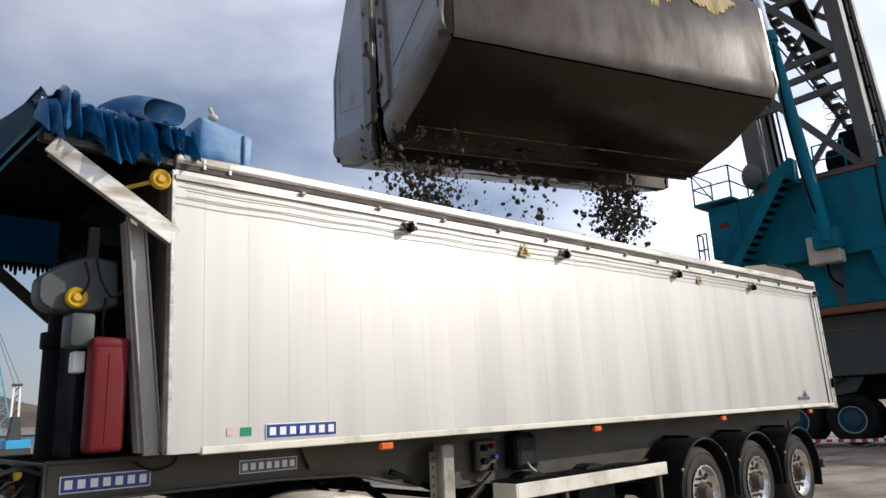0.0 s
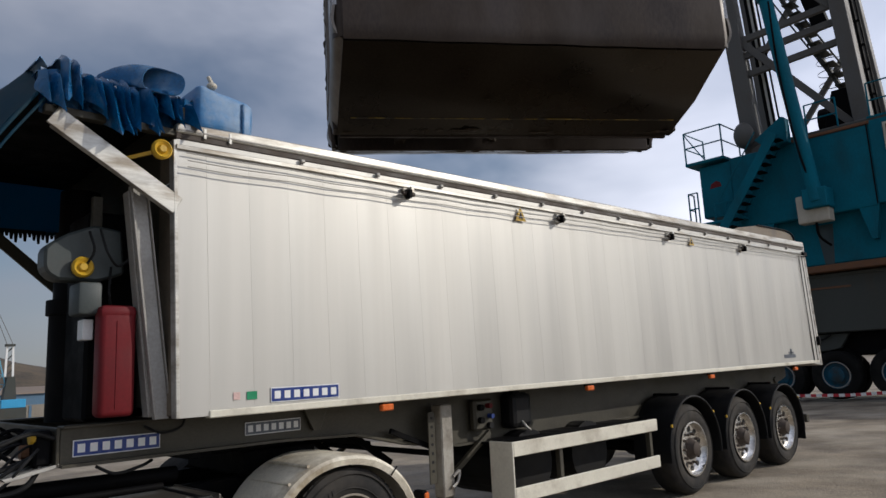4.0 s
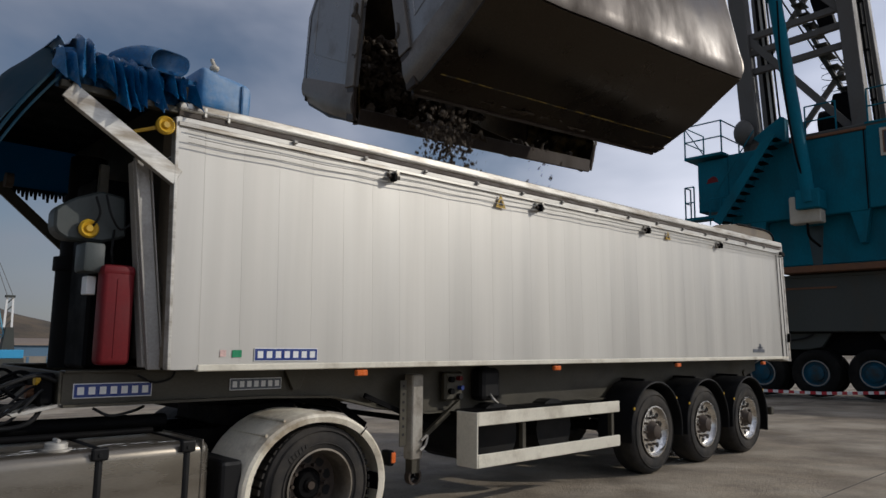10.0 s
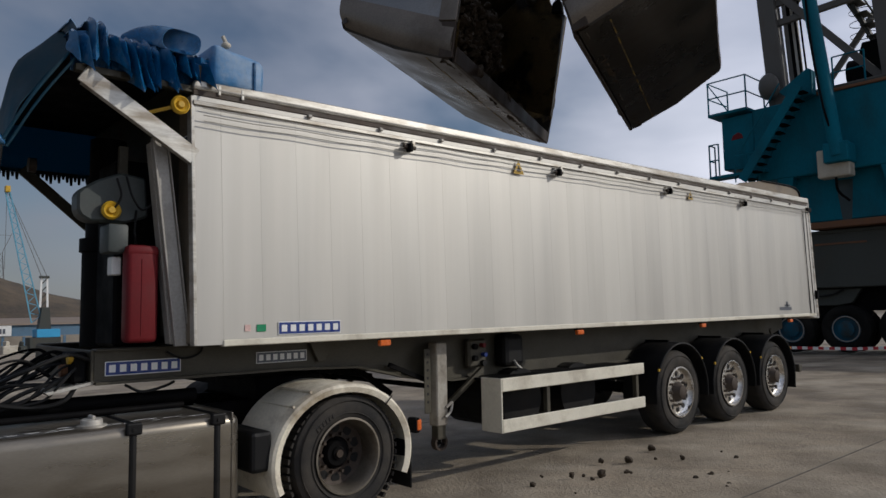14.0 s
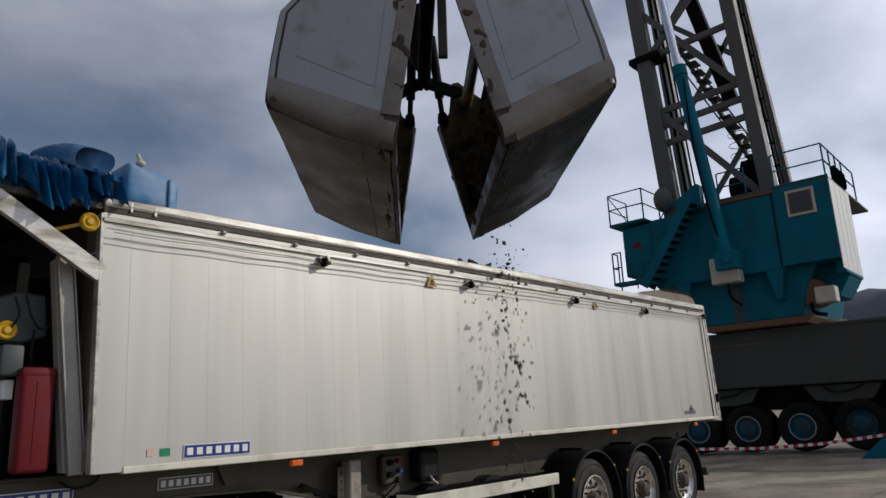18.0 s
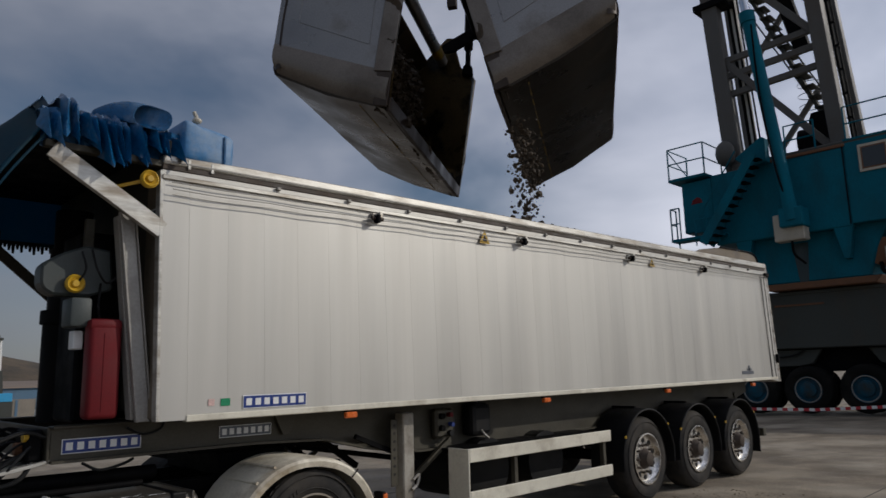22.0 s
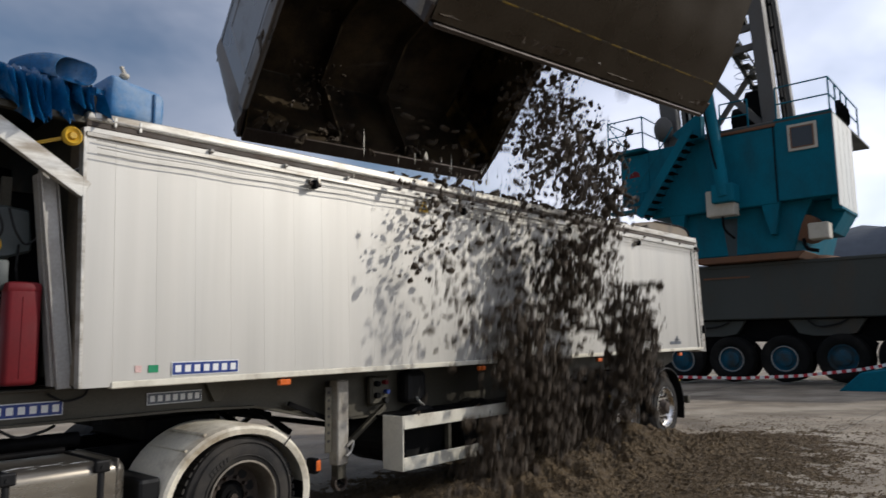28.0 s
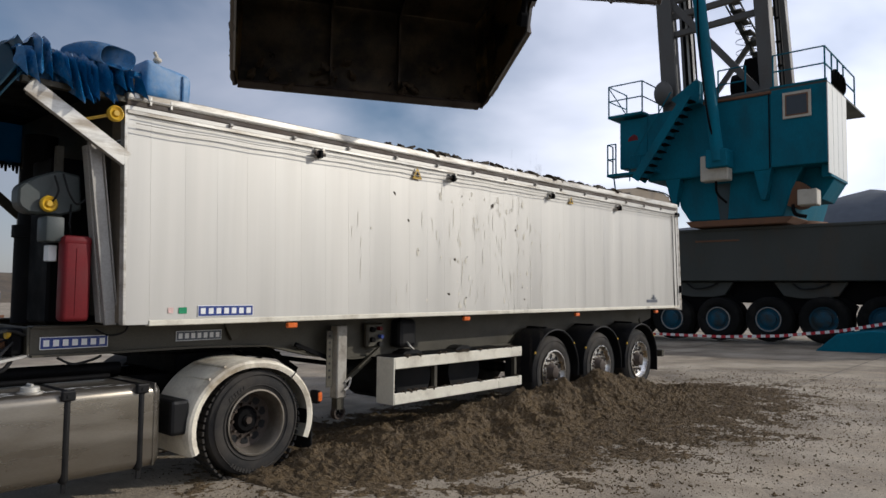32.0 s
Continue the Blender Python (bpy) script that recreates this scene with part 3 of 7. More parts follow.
# side guard
guard = part("side_guard", box(0.07, 0.10, 2.79, 5.08, 0.745, 0.865, 0.006), CREAM, trailer, "cream side guard, scuffed")
part("guard_rail", box(0.07, 0.10, 2.79, 5.08, 0.378, 0.495, 0.006), CREAM, guard)
part("guard_end", box(-0.16, 0.10, 2.77, 2.79, 0.378, 0.865, 0.005), CREAM, guard)
for y in (3.46, 4.98):
    part("guard_post", box(0.02, 0.07, y - 0.025, y + 0.025, 0.40, 0.85, 0.004), ALU_DARK, guard)
part("guard_shelf", box(-0.5, 0.06, 2.82, 5.05, 0.83, 0.85), STEEL_BLACK, guard)
for y in (3.0, 3.9, 4.8):
    part("guard_arm", beam((0.05, y, 0.80), (-0.42, y, 0.80), 0.04, 0.04), STEEL_BLACK, guard)

# axles, wheels, mudguards
for y in (5.955, 7.27, 8.575):
    ax = part("axle", tube((-0.2, y, 0.46), (-2.25, y, 0.46), 0.07, 14), STEEL_BLACK, trailer)
    part("air_bag", tube((-0.55, y + 0.2, 0.62), (-0.55, y + 0.2, 0.9), 0.13, 16), PLASTIC, ax)
    part("trailing_arm", beam((-0.55, y - 0.5, 0.78), (-0.55, y + 0.3, 0.55), 0.08, 0.1), STEEL_BLACK, ax)
    arc = bmesh.new()
    ring = []
    for k in range(19):
        a = radians(-8 + 196 * k / 18)
        ring.append((math.cos(a), math.sin(a)))
    for (c0, s0), (c1, s1) in zip(ring, ring[1:]):
        q = []
        for x in (0.06, -0.38):
            for R_ in (0.60, 0.575):
                q.append([arc.verts.new((x, y + R_ * c_, 0.455 + R_ * s_)) for c_, s_ in ((c0, s0), (c1, s1))])
        arc.faces.new((q[0][0], q[0][1], q[2][1], q[2][0]))
        arc.faces.new((q[1][0], q[3][0], q[3][1], q[1][1]))
        arc.faces.new((q[0][0], q[1][0], q[1][1], q[0][1]))
        arc.faces.new((q[2][0], q[2][1], q[3][1], q[3][0]))
    bmesh.ops.remove_doubles(arc, verts=arc.verts, dist=0.0005)
    mg = part("mudguard", arc, PLASTIC, trailer, "black plastic mudguard", True)
    part("mudguard_lip", hose([(0.065, y + 0.59 * math.cos(radians(-8 + 196 * k / 12)), 0.455 + 0.59 * math.sin(radians(-8 + 196 * k / 12))) for k in range(13)], 0.012, 6, steps=3), PLASTIC, mg)
    for a in (40, 150):
        part("guard_clip", tube((0.06, y + 0.6 * math.cos(radians(a)), 0.455 + 0.6 * math.sin(radians(a))), (0.075, y + 0.6 * math.cos(radians(a)), 0.455 + 0.6 * math.sin(radians(a))), 0.017, 8), YELLOW, mg)
    part("mudguard_arm", tube((-0.1, y, 1.06), (-0.5, y, 1.06), 0.02, 8), STEEL_BLACK, mg)
    for x, s in ((0.03, 1), (-2.45, -1)):
        wp = part("trailer_wheel", tube((x - s * 0.12, y, 0.46), (x - s * 0.3, y, 0.46), 0.16, 16), STEEL_BLACK, trailer, "wide single tyre on a polished ten-stud rim")
        if s > 0:
            prof_c = (x, y, 0.46)
            R, rr, wd, dp = 0.50, 0.292, 0.36, 0.05
            part("tyre", lathe([(-wd, rr), (-wd + 0.01, R * 0.86), (-wd + 0.05, R * 0.97), (-wd * 0.78, R), (-wd * 0.22, R), (-0.05, R * 0.975), (-0.012, R * 0.9), (0.0, R * 0.78), (-0.006, rr + 0.035), (-0.03, rr)], prof_c, seg=48), RUBBER, wp, "", True)
            part("sidewall_ridge", lathe([(-0.004, R * 0.86 - 0.006), (0.004, R * 0.86), (-0.004, R * 0.86 + 0.006)], prof_c, seg=48), RUBBER, wp, "", True)
            part("rim", lathe([(-0.03, rr), (0.004, rr + 0.01), (0.006, rr - 0.006), (-0.03, rr - 0.016), (-dp, rr - 0.03), (-dp - 0.004, rr * 0.62), (-dp + 0.006, rr * 0.5), (-dp, rr * 0.4)], prof_c, seg=48), CHROME, wp, "polished aluminium rim", True)
            for k in range(10):
                a = 2 * math.pi * (k + 0.5) / 10
                p = (x - dp - 0.004, y + rr * 0.74 * math.cos(a), 0.46 + rr * 0.74 * math.sin(a))
                part("vent_hole", tube(p, (p[0] + 0.006, p[1], p[2]), 0.031, 12), BLACK, wp)
                a = 2 * math.pi * k / 10
                p = (x - dp - 0.01, y + rr * 0.56 * math.cos(a), 0.46 + rr * 0.56 * math.sin(a))
                part("wheel_nut", tube(p, (p[0] + 0.045, p[1], p[2]), 0.015, 6), HUBDIRT, wp)
            part("hub_cap", lathe([(-dp - 0.01, rr * 0.42), (-dp + 0.02, rr * 0.40), (-dp + 0.05, rr * 0.30), (-dp + 0.08, rr * 0.27), (-dp + 0.09, rr * 0.18), (-dp + 0.09, 0.001)], prof_c, seg=24), HUBDIRT, wp, "rusty brown hub", True)
        else:
            part("tyre", lathe([(0.36, 0.292), (0.35, 0.43), (0.3, 0.5), (0.06, 0.5), (0.01, 0.44), (0.0, 0.33)], (x, y, 0.46), seg=32), RUBBER, wp, "", True)
part("mudflap", box(-0.36, 0.05, 9.20, 9.22, 0.24, 0.56, 0.003), PLASTIC, trailer, "black rubber mudflap")
part("rear_underrun", box(-2.3, -0.1, 9.75, 9.85, 0.42, 0.54, 0.01), ALU_DARK, trailer)
part("underrun_arm", beam((-0.44, 9.8, 0.55), (-0.44, 9.5, 1.1), 0.08, 0.06), ALU_DARK, trailer)

# clay already in the body, heaped, with lumps along the top edge
bm = bmesh.new()
nx, ny = 14, 60
grid = [[None] * (ny + 1) for _ in range(nx + 1)]
for i in range(nx + 1):
    for j in range(ny + 1):
        x, y = -WID + 0.02 + (WID - 0.16) * i / nx, 0.08 + (LEN - 0.4) * j / ny
        h = 2.35 + 0.45 * math.exp(-((y - 4.6) / 2.6) ** 2) * (1 - ((x + 1.2) / 1.5) ** 2) + 0.12 * noise.noise(Vector((x * 1.7, y * 1.7, 3)))
        grid[i][j] = bm.verts.new((x, y, h))
for i in range(nx):
    for j in range(ny):
        bm.faces.new((grid[i][j], grid[i + 1][j], grid[i + 1][j + 1], grid[i][j + 1]))
solo("clay_load", bm, MUD, "heaped dark brown clay inside the trailer body", "clay", kind="stuff", smooth=True)


# ---- front of the trailer: ram, canopy frame, boxes ----
ram = part("tipping_ram", tube((-1.2, -0.22, 1.27), (-1.2, -0.22, 2.05), 0.17, 24), STEEL_BLACK, trailer, "black telescopic tipping ram", True)
part("ram_stage", tube((-1.2, -0.22, 2.05), (-1.2, -0.22, 2.55), 0.15, 24), STEEL_BLACK, ram, "", True)
part("ram_stage", tube((-1.2, -0.22, 2.55), (-1.2, -0.22, 2.85), 0.13, 24), STEEL_BLACK, ram, "", True)
part("ram_collar", tube((-1.2, -0.22, 1.98), (-1.2, -0.22, 2.08), 0.19, 24), STEEL_BLACK, ram, "", True)
part("ram_cover", box(-1.05, -0.62, -0.33, -0.02, 1.28, 2.6, 0.02), STEEL_BLACK, ram)

ALU_DUSK = mat("dull_aluminium", (0.36, 0.345, 0.32), 0.6, 0.3, 0.15, 3, 50, 0.08, (0.12, 0.10, 0.08), 0.6, 2.5)
# leaning front stay with a light flange
stay = part("front_stay", prism([(-0.11, 1.30), (-0.02, 1.30), (-0.18, 2.64), (-0.26, 2.64)], "x", -0.24, -0.15, bev=0.004), ALU_WORN, trailer)
part("stay_flange", prism([(-0.075, 1.285), (0.004, 1.285), (-0.165, 2.66), (-0.245, 2.66)], "x", -0.14, -0.125, bev=0.003), ALU_DUSK, stay, "dull aluminium stay face")
part("stay_lip", prism([(-0.092, 1.285), (-0.078, 1.285), (-0.248, 2.66), (-0.264, 2.66)], "x", -0.14, -0.10, bev=0.003), ALU_WORN, stay)
part("stay_lip", prism([(0.006, 1.285), (0.014, 1.285), (-0.155, 2.66), (-0.163, 2.66)], "x", -0.14, -0.105, bev=0.002), ALU_WORN, stay)
part("inner_stay", prism([(-0.36, 1.95), (-0.30, 1.95), (-0.30, 2.66), (-0.36, 2.66)], "x", -0.5, -0.46, bev=0.004), ALU_DARK, trailer)
part("front_plate", box(-0.30, -0.05, -0.012, -0.002, 1.30, 2.95, 0.003), END_BROWN, trailer)
maker = part("maker_plate", box(-0.30, -0.08, -0.018, -0.013, 2.60, 2.72, 0.001), WHITE, trailer, "maker's plate with plain bars on the front wall")
part("plate_field", box(-0.29, -0.09, -0.020, -0.018, 2.61, 2.71), GREY_SIGN, maker)
for k in range(4):
    part("plate_bar", box(-0.28 + 0.048 * k, -0.245 + 0.048 * k, -0.0215, -0.020, 2.635, 2.685), WHITE, maker)

# diagonal canopy struts
strut = part("canopy_strut", beam((0.0, -0.72, 2.975), (0.0, -0.02, 2.545), 0.018, 0.115, bev=0.003), ALU_RAIL, trailer, "bright aluminium canopy strut")
part("strut_lip", beam((-0.025, -0.72, 3.03), (-0.025, -0.02, 2.60), 0.05, 0.012), ALU_RAIL, strut)
part("strut_lip", beam((-0.025, -0.72, 2.92), (-0.025, -0.02, 2.49), 0.05, 0.012), ALU_RAIL, strut)
part("canopy_strut", beam((-2.35, -0.60, 2.78), (-2.35, 0.0, 2.26), 0.03, 0.09, bev=0.003), ALU_DARK, trailer)
part("canopy_shelf", box(-2.4, -0.10, -0.76, 0.02, 3.17, 3.19, 0.004), STEEL_BLACK, trailer)
part("canopy_beam", box(-0.06, 0.0, -0.76, 0.10, 2.985, 3.03, 0.004), ALU_DARK, trailer)

red = part("red_locker", box(-0.29, -0.155, -0.385, -0.185, 1.315, 1.945, 0.032, seg=3), RED, trailer, "faded red plastic locker", True)
part("locker_lid", box(-0.293, -0.152, -0.388, -0.182, 1.87, 1.952, 0.03, seg=2), RED, red, "", True)
part("locker_seam", box(-0.158, -0.151, -0.30, -0.292, 1.36, 1.86, 0.003), RED, red)
case = part("motor_case", box(-0.42, -0.22, -0.49, -0.36, 1.90, 2.09, 0.02, seg=2), GREY_GREEN, trailer, "grey-green motor casing", True)
part("case_tag", box(-0.40, -0.30, -0.44, -0.38, 1.76, 1.88, 0.006), WHITE, case)
gear = part("winch_gear", prism([(-0.645, 2.20), (-0.645, 2.29), (-0.61, 2.33), (-0.53, 2.385), (-0.38, 2.45), (-0.22, 2.43), (-0.20, 2.16), (-0.35, 2.11), (-0.57, 2.11), (-0.62, 2.14), (-0.64, 2.17)], "x", -0.50, -0.34, bev=0.02), GREY_GREEN, trailer, "grey cover of the sheet winch")
for y, z in ((-0.45, 2.185), (-0.13, 2.875)):
    kb = part("crank_wheel", lathe([(0.0, 0.001), (0.0, 0.058), (0.03, 0.062), (0.045, 0.05), (0.03, 0.03), (0.05, 0.02), (0.05, 0.001)], (-0.33 if z < 2.5 else 0.0, y, z), seg=22), YELLOW, trailer, "yellow hand wheel", True)
    if z > 2.5:
        part("crank_arm", beam((0.0, y, z), (-0.1, y - 0.18, z - 0.06), 0.012, 0.022), YELLOW, kb)
for pts in ([(-0.30, -0.36, 2.42), (-0.26, -0.33, 2.28), (-0.28, -0.26, 2.20), (-0.26, -0.18, 2.28), (-0.24, -0.13, 2.45), (-0.22, -0.14, 2.66)],
            [(-0.3, -0.42, 2.40), (-0.27, -0.40, 2.28), (-0.31, -0.44, 2.18)],
            [(-0.34, -0.28, 2.2), (-0.30, -0.30, 2.05), (-0.32, -0.28, 1.95)],
            [(-0.40, -0.04, 1.24), (-0.38, 0.06, 1.19), (-0.39, 0.18, 1.21), (-0.40, 0.22, 1.27)]):
    part("cable", hose(pts, 0.008, 6), BLACK, trailer)
part("horn", tube((-1.3, -0.75, 2.62), (-1.3, -0.70, 2.62), 0.055, 16), HUBDIRT, trailer)

# ---- gathered tarpaulin ----
tarp = thing("tarpaulin", (-1.2, -0.3, 2.985), "blue tarpaulin gathered in folds above the front canopy", "tarpaulin")


def sheet(rows, thick=0.006):
    """A cloth from rows of points, given a little thickness."""
    bm = bmesh.new()
    vs = [[bm.verts.new(p) for p in r] for r in rows]
    for a, b in zip(vs, vs[1:]):
        for k in range(len(a) - 1):
            bm.faces.new((a[k], a[k + 1], b[k + 1], b[k]))
    bmesh.ops.recalc_face_normals(bm, faces=bm.faces[:])
    bm.normal_update()
    back = [[bm.verts.new(v.co - v.normal * thick) for v in r] for r in vs]
    for a, b in zip(back, back[1:]):
        for k in range(len(a) - 1):
            bm.faces.new((a[k + 1], a[k], b[k], b[k + 1]))
    for f_, b_ in ((vs[0], back[0]), (vs[-1], back[-1]), ([r[0] for r in vs], [r[0] for r in back]), ([r[-1] for r in vs], [r[-1] for r in back])):
        for k in range(len(f_) - 1):
            bm.faces.new((f_[k], f_[k + 1], b_[k + 1], b_[k]))
    return bm


# front slope, its lower edge rising towards the far side
rows = []
for i in range(17):
    u = i / 16
    row = []
    for j in range(15):
        v = j / 14
        lo = Vector((0.0, -1.14, 2.47)).lerp(Vector((-2.4, -0.76, 2.72)), u)
        hi = Vector((0.0, -0.80, 3.08 + 0.30 * min(1, u * 7))).lerp(Vector((-2.4, -0.62, 3.30)), u)
        p = hi.lerp(lo, v)
        out = (0.03 + 0.085 * min(1, u * 5)) * math.sin(math.pi * min(1, v * 1.05)) + 0.02 * noise.noise(Vector((u * 5, v * 4, 1)))
        row.append((p.x, p.y - out, p.z + 0.5 * out))
    rows.append(row)
DARK_TARP = mat("weathered_dark_tarp", (0.008, 0.052, 0.085), 0.5, 0.0, 0.25, 3, 40, 0.2, (0.06, 0.085, 0.080), 0.6, 2.0, spec=0.3)
# thin cloth lets some light through
dn, dl = DARK_TARP.node_tree.nodes, DARK_TARP.node_tree.links
d_tr, d_mx = dn.new("ShaderNodeBsdfTranslucent"), dn.new("ShaderNodeMixShader")
d_tr.inputs["Color"].default_value = (0.02, 0.20, 0.30, 1)
d_mx.inputs[0].default_value = 0.55
dl.new(dn["Principled BSDF"].outputs[0], d_mx.inputs[1])
dl.new(d_tr.outputs[0], d_mx.inputs[2])
dl.new(d_mx.outputs[0], dn["Material Output"].inputs["Surface"])
part("front_slope", sheet(rows), DARK_TARP, tarp, "weathered dark green-blue front slope", True)
part("slope_seam", hose([(0.008, -0.80, 3.08), (0.008, -0.985, 2.78), (0.006, -1.14, 2.47)], 0.010), DARK_TARP, tarp)
part("slope_seam", hose([(0.008, -0.76, 3.06), (0.008, -0.95, 2.76), (0.006, -1.105, 2.46)], 0.008), DARK_TARP, tarp)
# far gable under the canopy, seen from inside
rows = []
for i in range(9):
    u = i / 8
    rows.append([(-2.40 + 0.02 * noise.noise(Vector((u * 4, j, 3))), -0.76 + 0.78 * u, 2.76 + (3.28 - 2.76) * j / 6) for j in range(7)])
part("far_gable", sheet(rows), DARK_TARP, tarp, "", True)
for k in range(24):
    u = k / 23
    y, z = -0.76 + 0.76 * u, 2.76
    d = 0.03 + 0.05 * ((k * 7) % 5) / 4
    part("fringe_tag", prism([(y - 0.02, z + 0.03), (y + 0.018, z + 0.03), (y + 0.010, z - d), (y - 0.008, z - d)], "x", -2.40, -2.392), BLACK, tarp)
for k in range(9):
    p = Vector((0.0, -1.14, 2.47)).lerp(Vector((-2.4, -0.76, 2.72)), k / 26)
    part("fringe_tag", prism([(p.y - 0.02, p.z + 0.02), (p.y + 0.02, p.z + 0.02), (p.y + 0.008, p.z - 0.035 - 0.02 * (k % 3))], "x", p.x - 0.01, p.x), BLACK, tarp)
bm = bmesh.new()
bmesh.ops.create_icosphere(bm, subdivisions=3, radius=0.038, matrix=Matrix.Translation((-0.02, -1.15, 2.50)))
for v in bm.verts:
    v.co += 0.035 * noise.noise_vector(v.co * 14)
part("corner_knot", bm, BLUE_TARP, tarp, "", True)

# pleats: folds of cloth hanging over the edge, each with a sharp ridge and a pointed tip
random.seed(7)
for k in range(16):
    y = -0.765 + 0.053 * k + random.uniform(-0.010, 0.010)
    mid = math.exp(-((y + 0.35) / 0.2) ** 2)
    tall = 0.10 if k in (2, 3) else 0.0
    top = 3.29 + random.uniform(-0.03, 0.03) + tall - 0.05 * (k > 12)
    low = 3.05 - 0.13 * mid * (k > 4) + random.uniform(-0.05, 0.03) + 0.02 * (k > 11) - 0.02 * (k < 4)
    lean = random.uniform(0.0, 0.03) + (0.05 if k > 4 else 0.0) * random.random()
    wide, deep = random.uniform(0.026, 0.036), random.uniform(0.12, 0.19)
    bend, open_ = random.uniform(-0.15, 0.30), random.uniform(0.5, 1.1)
    rows = []
    for i in range(13):
        v = i / 12
        row = []
        for j in range(-6, 7):
            q = j / 6
            w = wide * (0.75 + open_ * (1 - v) ** 2)
            d = deep * (0.65 + 0.5 * (1 - v)) * (1 - abs(q) ** 1.25)
            n = 0.010 * noise.noise(Vector((k * 3.1, q * 1.2, v * 2.5)))
            x = d - 0.045 - 0.9 * max(0, v - 0.72) ** 1.4 + n
            z = low + (top - low) * v + (1 - v) * (0.11 * abs(q) - 0.03) - 0.16 * max(0, v - 0.8) * abs(q)
            row.append((x, y + lean * (1 - v) ** 1.5 + w * q + bend * d * (1 - v) + n, z + 0.5 * n))
        rows.append(row)
    part("pleat", sheet(rows, 0.004), BLUE_TARP, tarp, "", True)
rows = []
for i in range(10):
    u = i / 9
    x = -0.07 - 2.28 * u
    row = []
    for j in range(49):
        v = j / 48
        y = -0.80 + 0.96 * v
        row.append((x, y, 3.25 + 0.03 * math.sin(2 * math.pi * v * 11 + 2.5 * math.sin(4 * u)) + 0.05 * noise.noise(Vector((x * 3, y * 7, 5))) + 0.06 * math.exp(-((v - 0.15) / 0.12) ** 2)))
    rows.append(row)
part("pleated_top", sheet(rows), BLUE_SACK, tarp, "dusty top of the gathered sheet", True)
rows = [[(-0.05 - 0.02 * math.sin(40 * j), -0.78 + 0.92 * j / 24, 2.99 + 0.26 * i / 4) for j in range(25)] for i in range(5)]
part("inner_fall", sheet(rows), BLUE_TARP, tarp, "", True)
# one large open loop, its mouth towards the load
rows = []
for i in range(10):
    u = i / 9
    row = []
    for j in range(29):
        a = 2 * math.pi * j / 28
        ca, sa = math.cos(a), math.sin(a)
        r = 0.055 + 0.055 * math.sin(1.6 * u)
        row.append((-0.24 + 0.30 * u + r * 0.45 * ca - 0.03 * sa * u, -0.38 + 0.24 * u + r * 1.0 * ca, 3.33 + 0.02 * math.sin(2.6 * u) - 0.05 * u * u + r * 0.90 * sa + 0.010 * math.sin(3 * a + 1)))
    rows.append(row)
part("large_loop", sheet(rows, 0.006), BLUE_TARP, tarp, "large open loop of blue sheet", True)

# last bow of the sheet, a pale blue bundle
bm = box(-2.3, 0.0, 0.095, 0.495, 3.055, 3.375, 0.05, seg=3)
bmesh.ops.subdivide_edges(bm, edges=bm.edges[:], cuts=2, use_grid_fill=True)
for v in bm.verts:
    v.co += Vector((0.4, 1, 1)) * 0.012 * noise.noise(v.co * 6)
    if v.co.z > 3.2:
        v.co.z -= 0.18 * (v.co.y - 0.095)
bundle = part("wrapped_bow", bm, BLUE_SACK, tarp, "pale blue sheet wrapped round the end bow, dusty on top", True)
part("bundle_strap", box(-0.004, 0.012, 0.40, 0.415, 3.07, 3.29, 0.002), BLUE_TARP, bundle)
part("bundle_foot", box(-0.10, 0.02, 0.12, 0.44, 3.035, 3.055, 0.004), ALU_RAIL, tarp)
for y in (0.13, 0.30):
    part("bundle_bracket", box(-0.06, 0.026, y, y + 0.02, 2.99, 3.06, 0.003), ALU_RAIL, tarp)
bm = bmesh.new()
bmesh.ops.create_icosphere(bm, subdivisions=2, radius=0.035, matrix=Matrix.Translation((-0.05, 0.215, 3.385)) @ Matrix.Diagonal((1, 1, 0.7, 1)))
tube((-0.05, 0.215, 3.40), (-0.06, 0.195, 3.45), 0.014, 8, bm)
part("bow_knob", bm, BEIGE, tarp, "", True)


